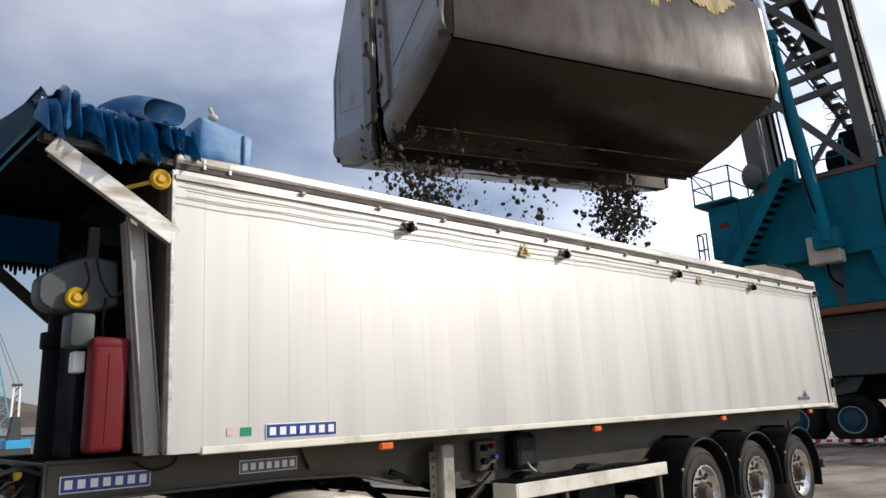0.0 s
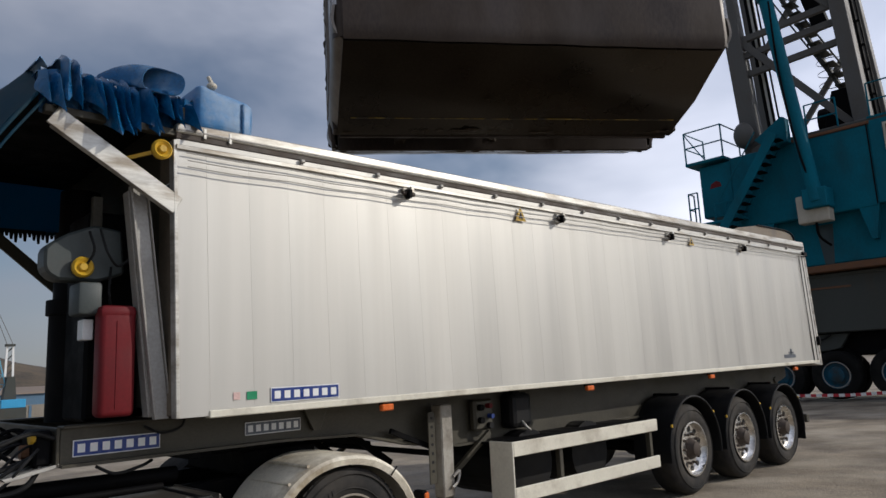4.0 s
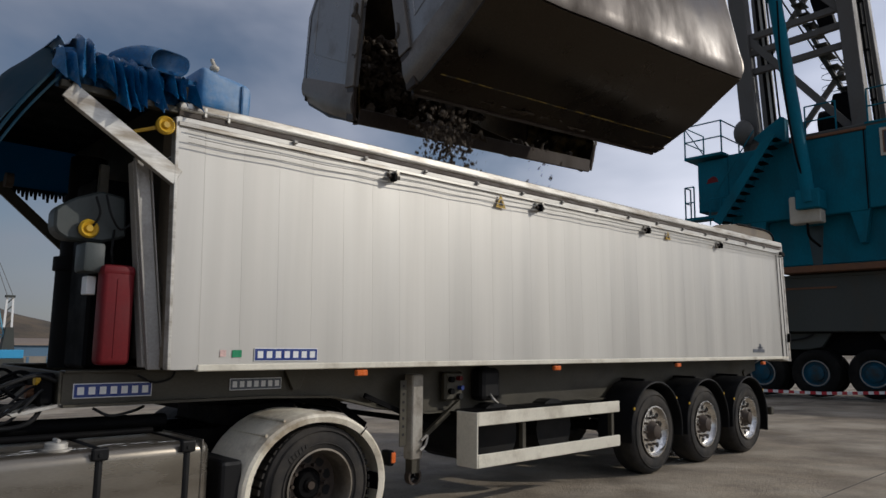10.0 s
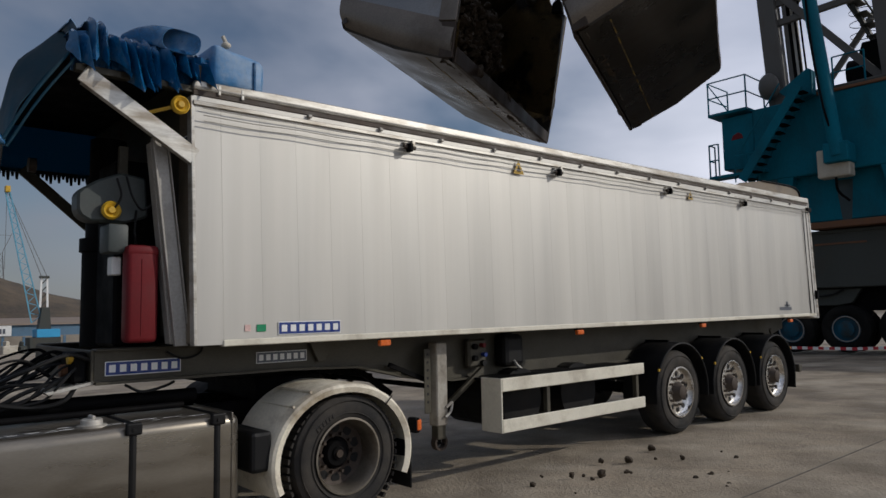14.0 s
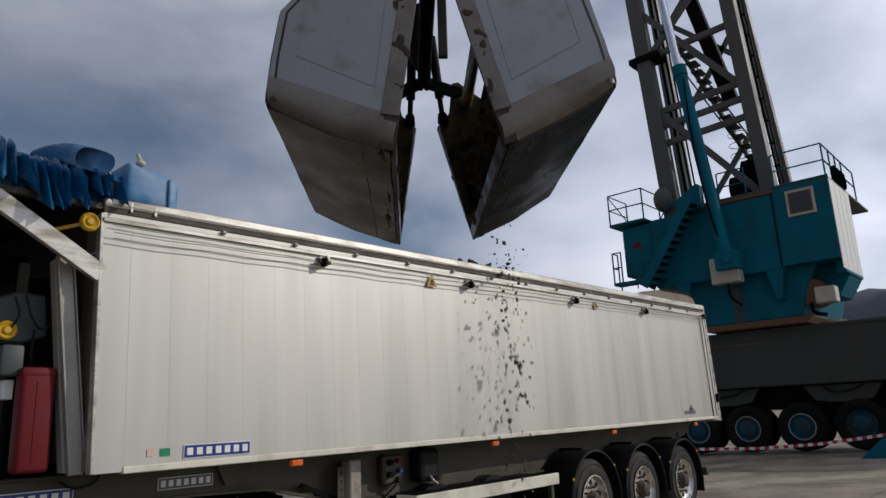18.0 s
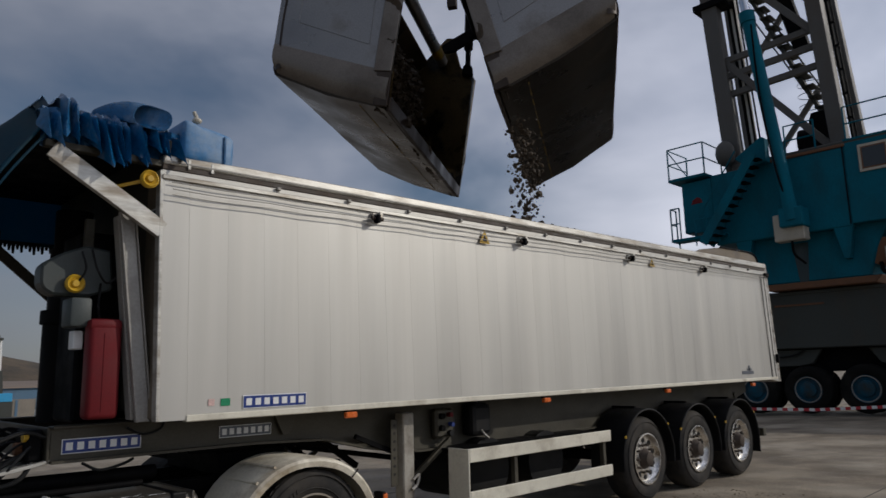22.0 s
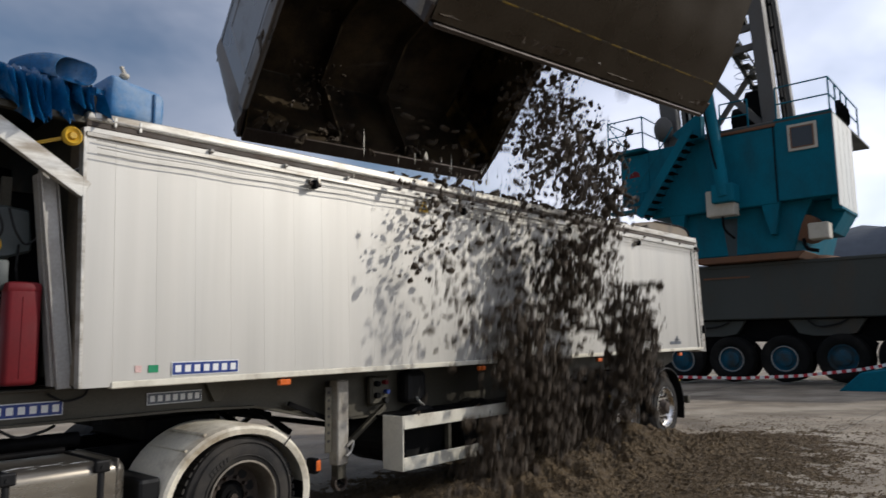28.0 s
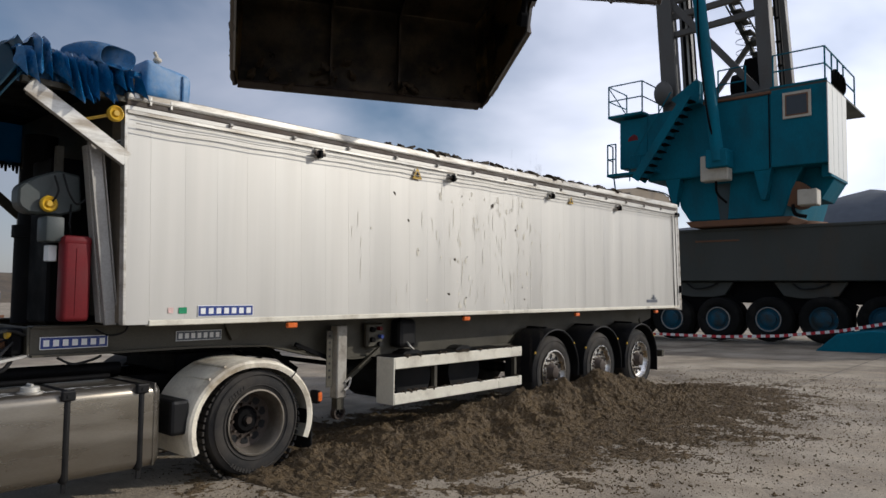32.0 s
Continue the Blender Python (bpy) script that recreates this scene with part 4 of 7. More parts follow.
# ---- tractor unit ----
tractor = thing("lorry_tractor", (-1.2, 0.0, GROUND), "lorry tractor coupled to the trailer, dusty mudguard and metal tank", "lorry")
TX, TY, TZ, TR = 0.05, 1.165, 0.415, 0.455
for x, s in ((TX, 1), (-2.45, -1)):
    drum = part("drive_wheel", tube((x - s * 0.2, TY, TZ), (x - s * 0.45, TY, TZ), 0.2, 20), STEEL_BLACK, tractor, "dusty drive wheel with a deep bare rim")
    c = (x, TY, TZ)
    wd, rr = 0.25, 0.272
    if s > 0:
        part("tyre", lathe([(-wd, rr), (-wd + 0.01, TR * 0.88), (-wd + 0.03, TR * 0.975), (-wd * 0.75, TR), (-wd * 0.25, TR), (-0.03, TR * 0.98), (-0.008, TR * 0.9), (0.0, TR * 0.78), (-0.008, rr + 0.03), (-0.025, rr)], c, seg=56), RUBBER, drum, "", True)
        for ra in (0.9, 0.70):
            part("sidewall_ridge", lathe([(-0.004, TR * ra - 0.006), (0.005, TR * ra), (-0.004, TR * ra + 0.006)], c, seg=56), RUBBER, drum, "", True)
        mark = None
        for a0, n_ in ((2.25, 6), (4.6, 9)):
            for k in range(n_):
                a = a0 - 0.085 * k
                if mark is None:
                    mark = box(-0.003, 0.003, -0.018, 0.018, -0.011, 0.011)
                    ob = part("raised_mark", mark, RUBBER, drum)
                    shared = ob.data
                else:
                    ob = new("raised_mark", shared)
                    ob.parent = drum
                ob.matrix_local = Matrix.Translation(c) @ Matrix.Rotation(a, 4, "X") @ Matrix.Translation((0.001, TR * 0.81, 0))
        block = None
        for k in range(52):
            for xo in (-0.05, -0.145):
                if block is None:
                    block = part("tread_block", box(-0.0425, 0.0425, -0.018, 0.018, -0.008, 0.008), RUBBER, drum)
                    ob, shared = block, block.data
                else:
                    ob = new("tread_block", shared)
                    ob.parent = drum
                ob.matrix_local = Matrix.Translation(c) @ Matrix.Rotation(2 * math.pi * k / 52, 4, "X") @ Matrix.Translation((xo - 0.04, 0, TR * 0.968))
        part("inner_tyre", lathe([(-0.28, rr), (-0.29, TR * 0.9), (-0.32, TR), (-0.50, TR), (-0.53, TR * 0.9), (-0.53, rr)], c, seg=40), RUBBER, drum, "", True)
        part("rim", lathe([(-0.025, rr), (0.002, rr + 0.012), (0.004, rr - 0.002), (-0.02, rr - 0.016), (-0.10, rr - 0.026), (-0.175, rr - 0.034)], c, seg=48), mat("dull_rim", (0.21, 0.185, 0.150), 0.45, 0.6, 0.15, 6, 60, 0.1, (0.09, 0.066, 0.044), 0.8, 4, lo=0.46, hi=0.68), drum, "dull dusty rim", True)
        # disc at the bottom of the dish, darker than the rim ring
        part("rim_disc", lathe([(-0.175, rr - 0.034), (-0.188, rr * 0.74), (-0.192, rr * 0.6), (-0.185, rr * 0.45)], c, seg=48), HUBDIRT, drum, "dark wheel disc deep in the rim", True)
        for k in range(10):
            a = 2 * math.pi * (k + 0.5) / 10
            p = (x - 0.190, TY + rr * 0.68 * math.cos(a), TZ + rr * 0.70 * math.sin(a))
            part("vent_hole", tube(p, (p[0] + 0.006, p[1], p[2]), 0.037, 16), BLACK, drum)
            a = 2 * math.pi * k / 10
            p = (x - 0.19, TY + rr * 0.52 * math.cos(a), TZ + rr * 0.53 * math.sin(a))
            part("wheel_nut", tube(p, (p[0] + 0.04, p[1], p[2]), 0.014, 6), HUBDIRT, drum)
        part("hub", lathe([(-0.24, rr * 0.42), (-0.17, rr * 0.40), (-0.15, rr * 0.34), (-0.15, rr * 0.2), (-0.135, rr * 0.17), (-0.135, 0.001)], c, seg=28), STEEL_BLACK, drum, "", True)
        part("hub_boss", tube((x - 0.136, TY, TZ), (x - 0.12, TY, TZ), 0.03, 10), HUBDIRT, drum)
    else:
        part("tyre", lathe([(0.55, rr), (0.53, TR * 0.9), (0.5, TR), (0.04, TR), (0.01, TR * 0.9), (0.0, rr)], c, seg=36), RUBBER, drum, "", True)
part("axle", tube((-0.2, TY, TZ), (-2.2, TY, TZ), 0.09, 16), STEEL_BLACK, tractor)
bm = bmesh.new()
bmesh.ops.create_uvsphere(bm, u_segments=16, v_segments=10, radius=0.2, matrix=Matrix.Translation((-1.2, TY, TZ)))
part("differential", bm, STEEL_BLACK, tractor, "", True)

# mudguard: a rounded arch whose outer lip turns down
bm = bmesh.new()
prof = [(0.075, -0.06), (0.085, -0.02), (0.07, 0.0), (0.02, 0.012), (-0.20, 0.014), (-0.50, 0.012)]
rings = []
for k in range(31):
    a = radians(-22 + 222 * k / 30)
    ext = 0.545 + (0.025 * max(0, math.cos(a)) ** 2 if a < 1.2 else 0) + 0.03 * max(0, -math.cos(a))
    ring = []
    for x, d in prof:
        ring.append(bm.verts.new((x, TY - 0.03 + (ext + d) * math.cos(a) * 1.08, TZ + (ext + d) * math.sin(a) * 0.98)))
    rings.append(ring)
for r0, r1 in zip(rings, rings[1:]):
    for k in range(len(prof) - 1):
        bm.faces.new((r0[k], r0[k + 1], r1[k + 1], r1[k]))
bmesh.ops.recalc_face_normals(bm, faces=bm.faces[:])
bmesh.ops.solidify(bm, geom=bm.faces[:], thickness=0.008)
guard_t = part("rear_mudguard", bm, FENDER, tractor, "off-white mudguard streaked with dried mud", True)
for a in (118, 134):
    pts = [(x, TY - 0.03 + 0.578 * math.cos(radians(a)) * 1.08, TZ + 0.578 * math.sin(radians(a)) * 0.98) for x in (0.05, -0.2, -0.45)]
    part("mudguard_rib", hose(pts, 0.012, 6), FENDER, guard_t)
part("mudguard_joint", hose([(0.088, TY - 0.03 + r_ * math.cos(radians(48)) * 1.08, TZ + r_ * math.sin(radians(48)) * 0.98) for r_ in (0.48, 0.53, 0.57)], 0.005, 6), STEEL_BLACK, guard_t)
part("mudflap", box(-0.46, 0.06, 1.745, 1.76, 0.08, 0.45, 0.003), PLASTIC, tractor, "black mudflap")
tl = part("tail_lamp", box(-0.05, 0.06, 1.80, 1.86, 0.50, 0.62, 0.012), STEEL_BLACK, tractor)
part("lamp_lens", box(-0.04, 0.066, 1.815, 1.872, 0.515, 0.61, 0.012), ORANGE, tl, "orange lens")
part("front_flap", box(-0.45, 0.04, 0.38, 0.54, 0.40, 0.68, 0.03, seg=2), PLASTIC, tractor, "black plastic guard front")

# fuel tank with straps and cap
tank = part("fuel_tank", box(-0.60, 0.06, -2.3, 0.30, 0.20, 0.835, 0.075, seg=4), TANK, tractor, "brushed aluminium fuel tank with white scuffs", True)
part("tank_end_seam", box(-0.585, 0.066, 0.225, 0.240, 0.215, 0.842, 0.07, seg=4), TANK, tank, "", True)
for y in (-1.22, -0.40, 0.13):
    bm = box(-0.61, 0.070, y - 0.030, y + 0.030, 0.190, 0.845, 0.075, seg=4)
    st = part("tank_strap", bm, PLASTIC, tank, "black rubber strap", True)
    part("strap_lug", box(0.045, 0.085, y - 0.045, y + 0.05, 0.77, 0.845, 0.012, seg=2), PLASTIC, st)
    part("strap_bolt", tube((0.08, y, 0.805), (0.092, y, 0.805), 0.012, 8), BLACK, st)
    part("strap_tail", box(0.03, 0.05, y - 0.015, y + 0.015, 0.13, 0.2, 0.003), PLASTIC, st)
cap = part("filler_cap", lathe([(0.0, 0.085), (0.012, 0.085), (0.016, 0.062), (0.045, 0.06), (0.05, 0.05), (0.05, 0.001)], (-0.07, -0.60, 0.83), "z", 24), ALU_RAIL, tank, "", True)
part("cap_grip", box(-0.115, -0.025, -0.612, -0.588, 0.878, 0.90, 0.006), ALU_RAIL, cap)
random.seed(3)
for k in range(26):
    y, x = random.uniform(-1.1, 0.1), random.uniform(-0.12, 0.0)
    s = random.uniform(0.008, 0.03)
    bm = bmesh.new()
    bmesh.ops.create_circle(bm, cap_ends=True, segments=7, radius=s, matrix=Matrix.Translation((x, y, 0.8362)) @ Matrix.Diagonal((0.5, 1.6, 1, 1)))
    part("paint_scuff", bm, WHITE, tank)

# frame, catwalk, coupling, air lines
for x in (-0.80, -1.62):
    part("frame_rail", box(x - 0.04, x + 0.04, -3.0, 2.0, 0.56, 0.80, 0.006), STEEL_BLACK, tractor)
part("catwalk", box(-1.55, -0.62, -2.6, -0.35, 0.80, 0.85, 0.006), STEEL_BLACK, tractor)
part("side_pipe", tube((-0.55, -2.6, 0.93), (-0.62, 0.25, 0.905), 0.05, 14), STEEL_BLACK, tractor, "", True)
part("upper_pipe", tube((-0.35, -2.6, 0.88), (-0.45, 0.1, 0.862), 0.022, 10), STEEL_BLACK, tractor, "", True)
fw = part("fifth_wheel", prism([(-1.70, 0.55), (-0.72, 0.55), (-0.66, 0.80), (-0.75, 1.25), (-1.0, 1.65), (-1.4, 1.65), (-1.66, 1.25), (-1.75, 0.8)], "z", 0.985, 1.045, bev=0.01), STEEL_BLACK, tractor, "greasy black coupling plate")
part("coupling_saddle", box(-1.7, -0.72, 0.8, 1.4, 0.80, 0.985, 0.02), STEEL_BLACK, fw)
part("coupling_ramp", prism([(1.4, 1.04), (2.0, 0.92), (2.0, 0.88), (1.4, 0.98)], "x", -1.6, -0.8, bev=0.004), STEEL_BLACK, fw)
rnd = random.Random(5)
for k in range(13):
    x = -0.45 - 0.07 * k
    u = rnd.uniform
    sag = u(-0.12, 0.10)
    pts = [(x, -0.52, 1.12 + u(0, 0.12)), (x + u(-0.05, 0.05), -0.66, 1.12 + u(-0.08, 0.14)), (x + u(-0.08, 0.1), -0.88, 1.10 + sag + u(-0.04, 0.06)),
           (x + u(-0.1, 0.1), -1.12, 1.03 + sag + u(-0.05, 0.05)), (x + u(-0.1, 0.1), -1.45, 0.93 + 0.6 * sag), (x, -1.9, 0.90 + u(-0.05, 0.2)), (x, -2.5, 1.2)]
    part("air_line", hose(pts, u(0.007, 0.014), 8), (BLACK, PLASTIC, STEEL_BLACK)[k % 3], tractor)
for k in range(5):
    x = -0.46 - 0.05 * k
    part("air_line", hose([(x, -0.60, 1.16 - 0.03 * k), (x + 0.04, -0.70 - 0.03 * k, 1.06), (x, -0.78 - 0.05 * k, 0.97 + 0.02 * k), (x - 0.05, -0.92 - 0.05 * k, 0.94), (x - 0.1, -1.1 - 0.1 * k, 0.90)], 0.009 + 0.003 * (k % 3), 8), BLACK, tractor)
part("air_line", hose([(-0.5, -0.56, 1.10), (-0.46, -0.66, 0.96), (-0.5, -0.85, 0.93), (-0.5, -1.2, 1.0)], 0.016, 8), BLACK, tractor)
part("air_line", hose([(-0.44, -0.3, 1.03), (-0.40, -0.2, 0.98), (-0.42, -0.05, 1.0), (-0.5, 0.05, 1.02)], 0.010, 8), BLACK, tractor)
part("coupling_block", box(-0.75, -0.46, -0.62, -0.53, 1.06, 1.26, 0.015), STEEL_BLACK, trailer)
part("coupling_head", tube((-0.50, -0.64, 1.22), (-0.50, -0.58, 1.22), 0.035, 12), YELLOW, trailer, "yellow air coupling")
part("coupling_head", tube((-0.60, -0.66, 1.14), (-0.60, -0.58, 1.14), 0.04, 12), RUST, trailer)
part("coupling_tray", prism([(-0.78, 1.02), (-0.5, 1.07), (-0.5, 1.05), (-0.76, 1.0)], "x", -0.8, -0.42, bev=0.002), ALU_RAIL, trailer)


# ---- mobile harbour crane ----
crane = thing("harbour_crane", (-2.5, 24.0, GROUND), "teal mobile harbour crane on a grey many-wheeled undercarriage", "crane")
FY = 21.3
# undercarriage
under = part("undercarriage", box(-13.0, 1.95, 22.0, 27.5, 1.98, 3.78, 0.03), UNDER_GREY, crane, "grey undercarriage girder with rust runs")
part("girder_lip", box(-13.0, 1.95, 21.96, 22.0, 3.70, 3.80, 0.01), UNDER_GREY, under)
part("end_block", box(1.95, 6.2, 21.9, 27.6, 1.98, 4.05, 0.03), UNDER_GREY, under)
part("lifting_eye", lathe([(-0.05, 0.20), (0.05, 0.20), (0.05, 0.10), (-0.05, 0.10)], (2.75, 22.2, 4.15), "y", 18, closed=True), UNDER_GREY, under)
part("slot_light", box(-4.2, -2.7, 21.975, 22.0, 3.34, 3.40), RUST, under)
part("sign_plate", box(2.05, 2.40, 21.88, 21.90, 3.62, 4.00, 0.002), WHITE, under, "small white safety plate")
part("sign_disc", tube((2.22, 21.875, 3.86), (2.22, 21.88, 3.86), 0.13, 20), BLUE_SIGN, under)
part("sign_bars", box(2.09, 2.36, 21.872, 21.88, 3.65, 3.72), BLUE_SIGN, under)
part("axle_box", box(-13.0, 2.0, 22.6, 26.8, 1.25, 1.98, 0.05), STEEL_BLACK, under)
for k in range(4):
    x = -3.4 + 3.5 * (k - 1.2)
    part("bogie_plate", prism([(x - 1.1, 1.95), (x + 1.1, 1.95), (x + 0.8, 1.5), (x + 0.35, 1.42), (x - 0.35, 1.42), (x - 0.8, 1.5)], "y", 22.25, 22.4, bev=0.02), UNDER_GREY, under)
    part("bogie_arm", prism([(x - 1.3, 1.2), (x - 0.9, 1.5), (x + 0.9, 1.5), (x + 1.3, 1.2), (x + 1.2, 0.9), (x - 1.2, 0.9)], "y", 22.45, 22.6, bev=0.02), STEEL_BLACK, under)
    part("hose_loop", hose([(x - 0.5, 22.2, 1.9), (x - 0.2, 22.15, 1.72), (x + 0.3, 22.15, 1.78), (x + 0.6, 22.2, 1.92)], 0.03, 6), BLACK, under)
BLUE_HUB = mat("faded_blue_hub", (0.004, 0.065, 0.11), 0.6, 0.0, 0.2, 3, 40, 0.1, (0.03, 0.036, 0.034), 0.9, 2.4, lo=0.42, hi=0.62, spec=0.2)
TYRE_DARK = mat("dark_crane_tyre", (0.008, 0.008, 0.0075), 0.9, 0.0, 0.2, 6, 60, 0.3, (0.035, 0.031, 0.027), 0.6, 1.6, spec=0.12)
for k in range(11):
    x = -13.3 + 1.64 * k
    if x > 3.2:
        continue
    z = 0.76 + 0.02 * x
    w = part("crane_wheel", lathe([(0.0, 0.42), (-0.03, 0.46), (-0.06, 0.60), (-0.02, 0.70), (0.05, 0.735), (0.40, 0.735), (0.48, 0.66), (0.48, 0.4)], (x, 22.02, z), "y", 40), TYRE_DARK, crane, "large dark dusty tyre", True)
    part("rim", lathe([(0.0, 0.42), (0.03, 0.40), (0.08, 0.34), (0.07, 0.25), (0.0, 0.24), (-0.02, 0.20), (-0.02, 0.001)], (x, 22.02, z), "y", 32), BLUE_HUB, w, "faded blue rim", True)
    part("rim_band", lathe([(-0.005, 0.40), (-0.015, 0.385), (-0.005, 0.37)], (x, 22.02, z), "y", 32), ALU_WORN if x < -0.8 else BLUE_HUB, w, "", True)
    part("inner_tyre", lathe([(0.55, 0.4), (0.56, 0.7), (0.65, 0.735), (1.0, 0.735), (1.04, 0.4)], (x, 22.02, z), "y", 28), TYRE_DARK, w, "", True)

# slewing ring and lower house
part("slew_ring", lathe([(3.78, 2.2), (3.95, 2.2), (3.95, 2.05), (4.05, 2.05)], (-2.6, 24.6, 0), "z", 48), RUST, crane, "rusty slewing ring", True)
lower = part("lower_house", prism([(-4.75, 5.7), (-0.55, 5.7), (-0.95, 4.9), (-1.2, 4.05), (-4.25, 4.05), (-4.6, 4.6)], "y", FY + 0.35, 26.5, bev=0.04), TEAL, crane, "teal lower turret")
part("bottom_skirt", prism([(-4.4, 4.05), (-0.9, 4.05), (-1.1, 3.84), (-4.2, 3.84)], "y", FY + 0.3, 26.3, bev=0.02), RUST, lower)
house = part("machine_house", box(-5.65, -1.44, FY, 27.0, 5.55, 8.02, 0.03), TEAL, crane, "teal machinery house with rain streaks")
part("left_block", box(-6.74, -5.65, FY, 26.0, 6.12, 7.95, 0.03), TEAL, house)
for x in (-4.75, -1.75):
    part("house_bracket", prism([(x - 0.25, 5.6), (x + 0.3, 5.6), (x + 0.12, 4.6), (x - 0.02, 4.6)], "y", FY + 0.02, FY + 0.34, bev=0.01), TEAL, lower)
part("roof_edge", box(-4.0, -1.40, FY - 0.04, 27.0, 8.02, 8.12, 0.02), RUST, house)
part("panel_joint", box(-1.50, -1.46, FY - 0.012, FY, 5.6, 8.05), STEEL_BLACK, house)
# darker tapering strip on the turret below the cabinet
part("oil_run", prism([(-3.35, 5.3), (-2.85, 5.3), (-2.95, 4.0), (-3.2, 4.0)], "y", FY + 0.345, FY + 0.352), mat("dark_run_teal", (0.012, 0.03, 0.035), 0.4, 0.0, 0.3, 3, 40, 0.1), lower, "dark run below the cabinet")
red_panel = part("red_mark", prism([(-6.42, 7.12), (-6.00, 7.14), (-6.05, 7.29), (-6.18, 7.36), (-6.36, 7.27)], "y", FY - 0.006, FY - 0.001), RED, house, "worn red emblem")
jb = part("beige_cabinet", box(-3.57, -2.66, 20.85, FY, 5.30, 6.16, 0.03), BEIGE, crane, "beige cabinet fixed on the house")
part("cabinet_door", box(-3.50, -2.73, 20.84, 20.85, 5.36, 6.10, 0.008), BEIGE, jb)
part("cabinet_pipe", hose([(-3.1, 21.0, 5.3), (-3.1, 21.1, 4.9), (-2.9, 21.4, 4.6)], 0.04, 8), STEEL_BLACK, jb)
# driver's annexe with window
# pale colour puts the sunlight on annexe side and tower flank into the paint
SUNLIT = mat("pale_sunlit_panel", (0.62, 0.62, 0.58), 0.55, 0.0, 0.06, 1.0, 30, 0.06, (0.40, 0.39, 0.35), 0.4, 1.0, (1, 1, 0.4))
ann = part("annexe", box(-1.44, 0.20, FY, 23.85, 5.62, 8.14, 0.02), TEAL, crane, "teal annexe with one small window")
part("annexe_side", box(0.20, 0.225, FY + 0.01, 23.84, 5.30, 8.12, 0.004), SUNLIT, ann, "side wall of the annexe, coloured pale as if sunlit")
for k in range(1, 4):
    part("side_seam", box(0.224, 0.228, FY + 0.63 * k, FY + 0.63 * k + 0.012, 5.35, 8.1), UNDER_GREY, ann)
part("annexe_floor", prism([(-1.3, 5.62), (0.2, 5.62), (0.2, 5.25), (-0.2, 4.6), (-0.7, 4.6)], "y", 22.2, 23.85, bev=0.02), TEAL, ann)
part("skirt_rail", box(-0.05, 0.22, FY + 0.3, 23.85, 5.22, 5.62, 0.01), TEAL, ann)
wf = part("window_frame", box(-1.06, -0.23, FY - 0.05, FY - 0.003, 7.12, 7.96, 0.01), BEIGE, ann, "beige window frame")
part("window_inner", box(-0.98, -0.31, FY - 0.058, FY - 0.05, 7.20, 7.88), RUST, wf)
part("pane", box(-0.94, -0.35, FY - 0.062, FY - 0.058, 7.24, 7.84), GLASS_DARK, wf)
winch = part("slew_motor", tube((-0.85, 21.7, 4.75), (-0.85, 22.6, 4.75), 0.42, 20), RUST, crane, "rusty slewing motor")
part("motor_box", box(-0.72, -0.15, 21.4, 21.9, 4.35, 4.85, 0.03), BEIGE, winch)
part("motor_pipe", hose([(-0.9, 21.6, 4.4), (-0.8, 21.5, 4.1), (-0.5, 21.6, 4.0)], 0.06, 8), STEEL_BLACK, winch)


def railing(parent, pts, h, r=0.025, posts=True):
    """A two-bar handrail along a line of floor points."""
    for a, b in zip(pts, pts[1:]):
        for f in (1.0, 0.5):
            part("handrail", tube((a[0], a[1], a[2] + h * f), (b[0], b[1], b[2] + h * f), r, 6), TEAL, parent)
    for p in pts:
        part("rail_post", tube(p, (p[0], p[1], p[2] + h), r * 1.1, 6), TEAL, parent)


plat = part("platform", box(-7.10, -5.72, FY - 0.25, 22.6, 8.02, 8.12, 0.01), TEAL, crane, "small railed platform")
railing(plat, [(-7.08, 22.55, 8.12), (-7.08, FY - 0.2, 8.12), (-5.75, FY - 0.2, 8.12), (-5.75, 22.5, 8.12)], 1.12)
part("rail_brace", tube((-7.08, FY - 0.2, 9.2), (-6.4, FY - 0.2, 8.12), 0.02, 6), TEAL, plat)
low_pl = part("lower_platform", box(-7.1, -5.2, FY - 0.35, FY + 0.2, 5.82, 5.92, 0.01), TEAL, crane)
railing(low_pl, [(-7.08, FY + 0.1, 5.92), (-7.08, FY - 0.3, 5.92), (-6.75, FY - 0.3, 5.92)], 1.1)
railing(low_pl, [(-6.2, FY - 0.3, 5.6), (-5.8, FY - 0.3, 5.6), (-5.4, FY - 0.3, 5.6)], 0.9, 0.02)
part("ladder_side", beam((-6.9, FY - 0.2, 5.9), (-6.75, FY - 0.2, 4.8), 0.04, 0.04), TEAL, low_pl)
stair = part("stair_string", beam((-5.75, 21.0, 5.55), (-3.85, 21.0, 8.25), 0.05, 0.34, bev=0.004), TEAL, crane, "teal outside stair")
part("stair_string", beam((-5.75, 20.5, 5.55), (-3.85, 20.5, 8.25), 0.05, 0.30, bev=0.004), TEAL, stair)
for k in range(12):
    u = (k + 0.5) / 12
    part("tread", box(-5.75 + 1.9 * u - 0.02, -5.75 + 1.9 * u + 0.24, 20.5, 21.0, 5.45 + 2.7 * u, 5.48 + 2.7 * u, 0.004), STEEL_BLACK, stair)
part("stair_landing", prism([(-4.6, 8.3), (-3.7, 8.85), (-3.6, 8.8), (-3.6, 8.0), (-4.2, 7.9)], "y", 20.9, FY, bev=0.02), TEAL, stair)
for u0 in (0.3,):
    part("handrail", beam((-5.75, 20.5, 6.55), (-4.4, 20.5, 8.45), 0.03, 0.03), TEAL, stair)
part("roof_deck", box(-4.2, 0.22, FY, 27.0, 8.10, 8.18, 0.01), UNDER_GREY, crane)
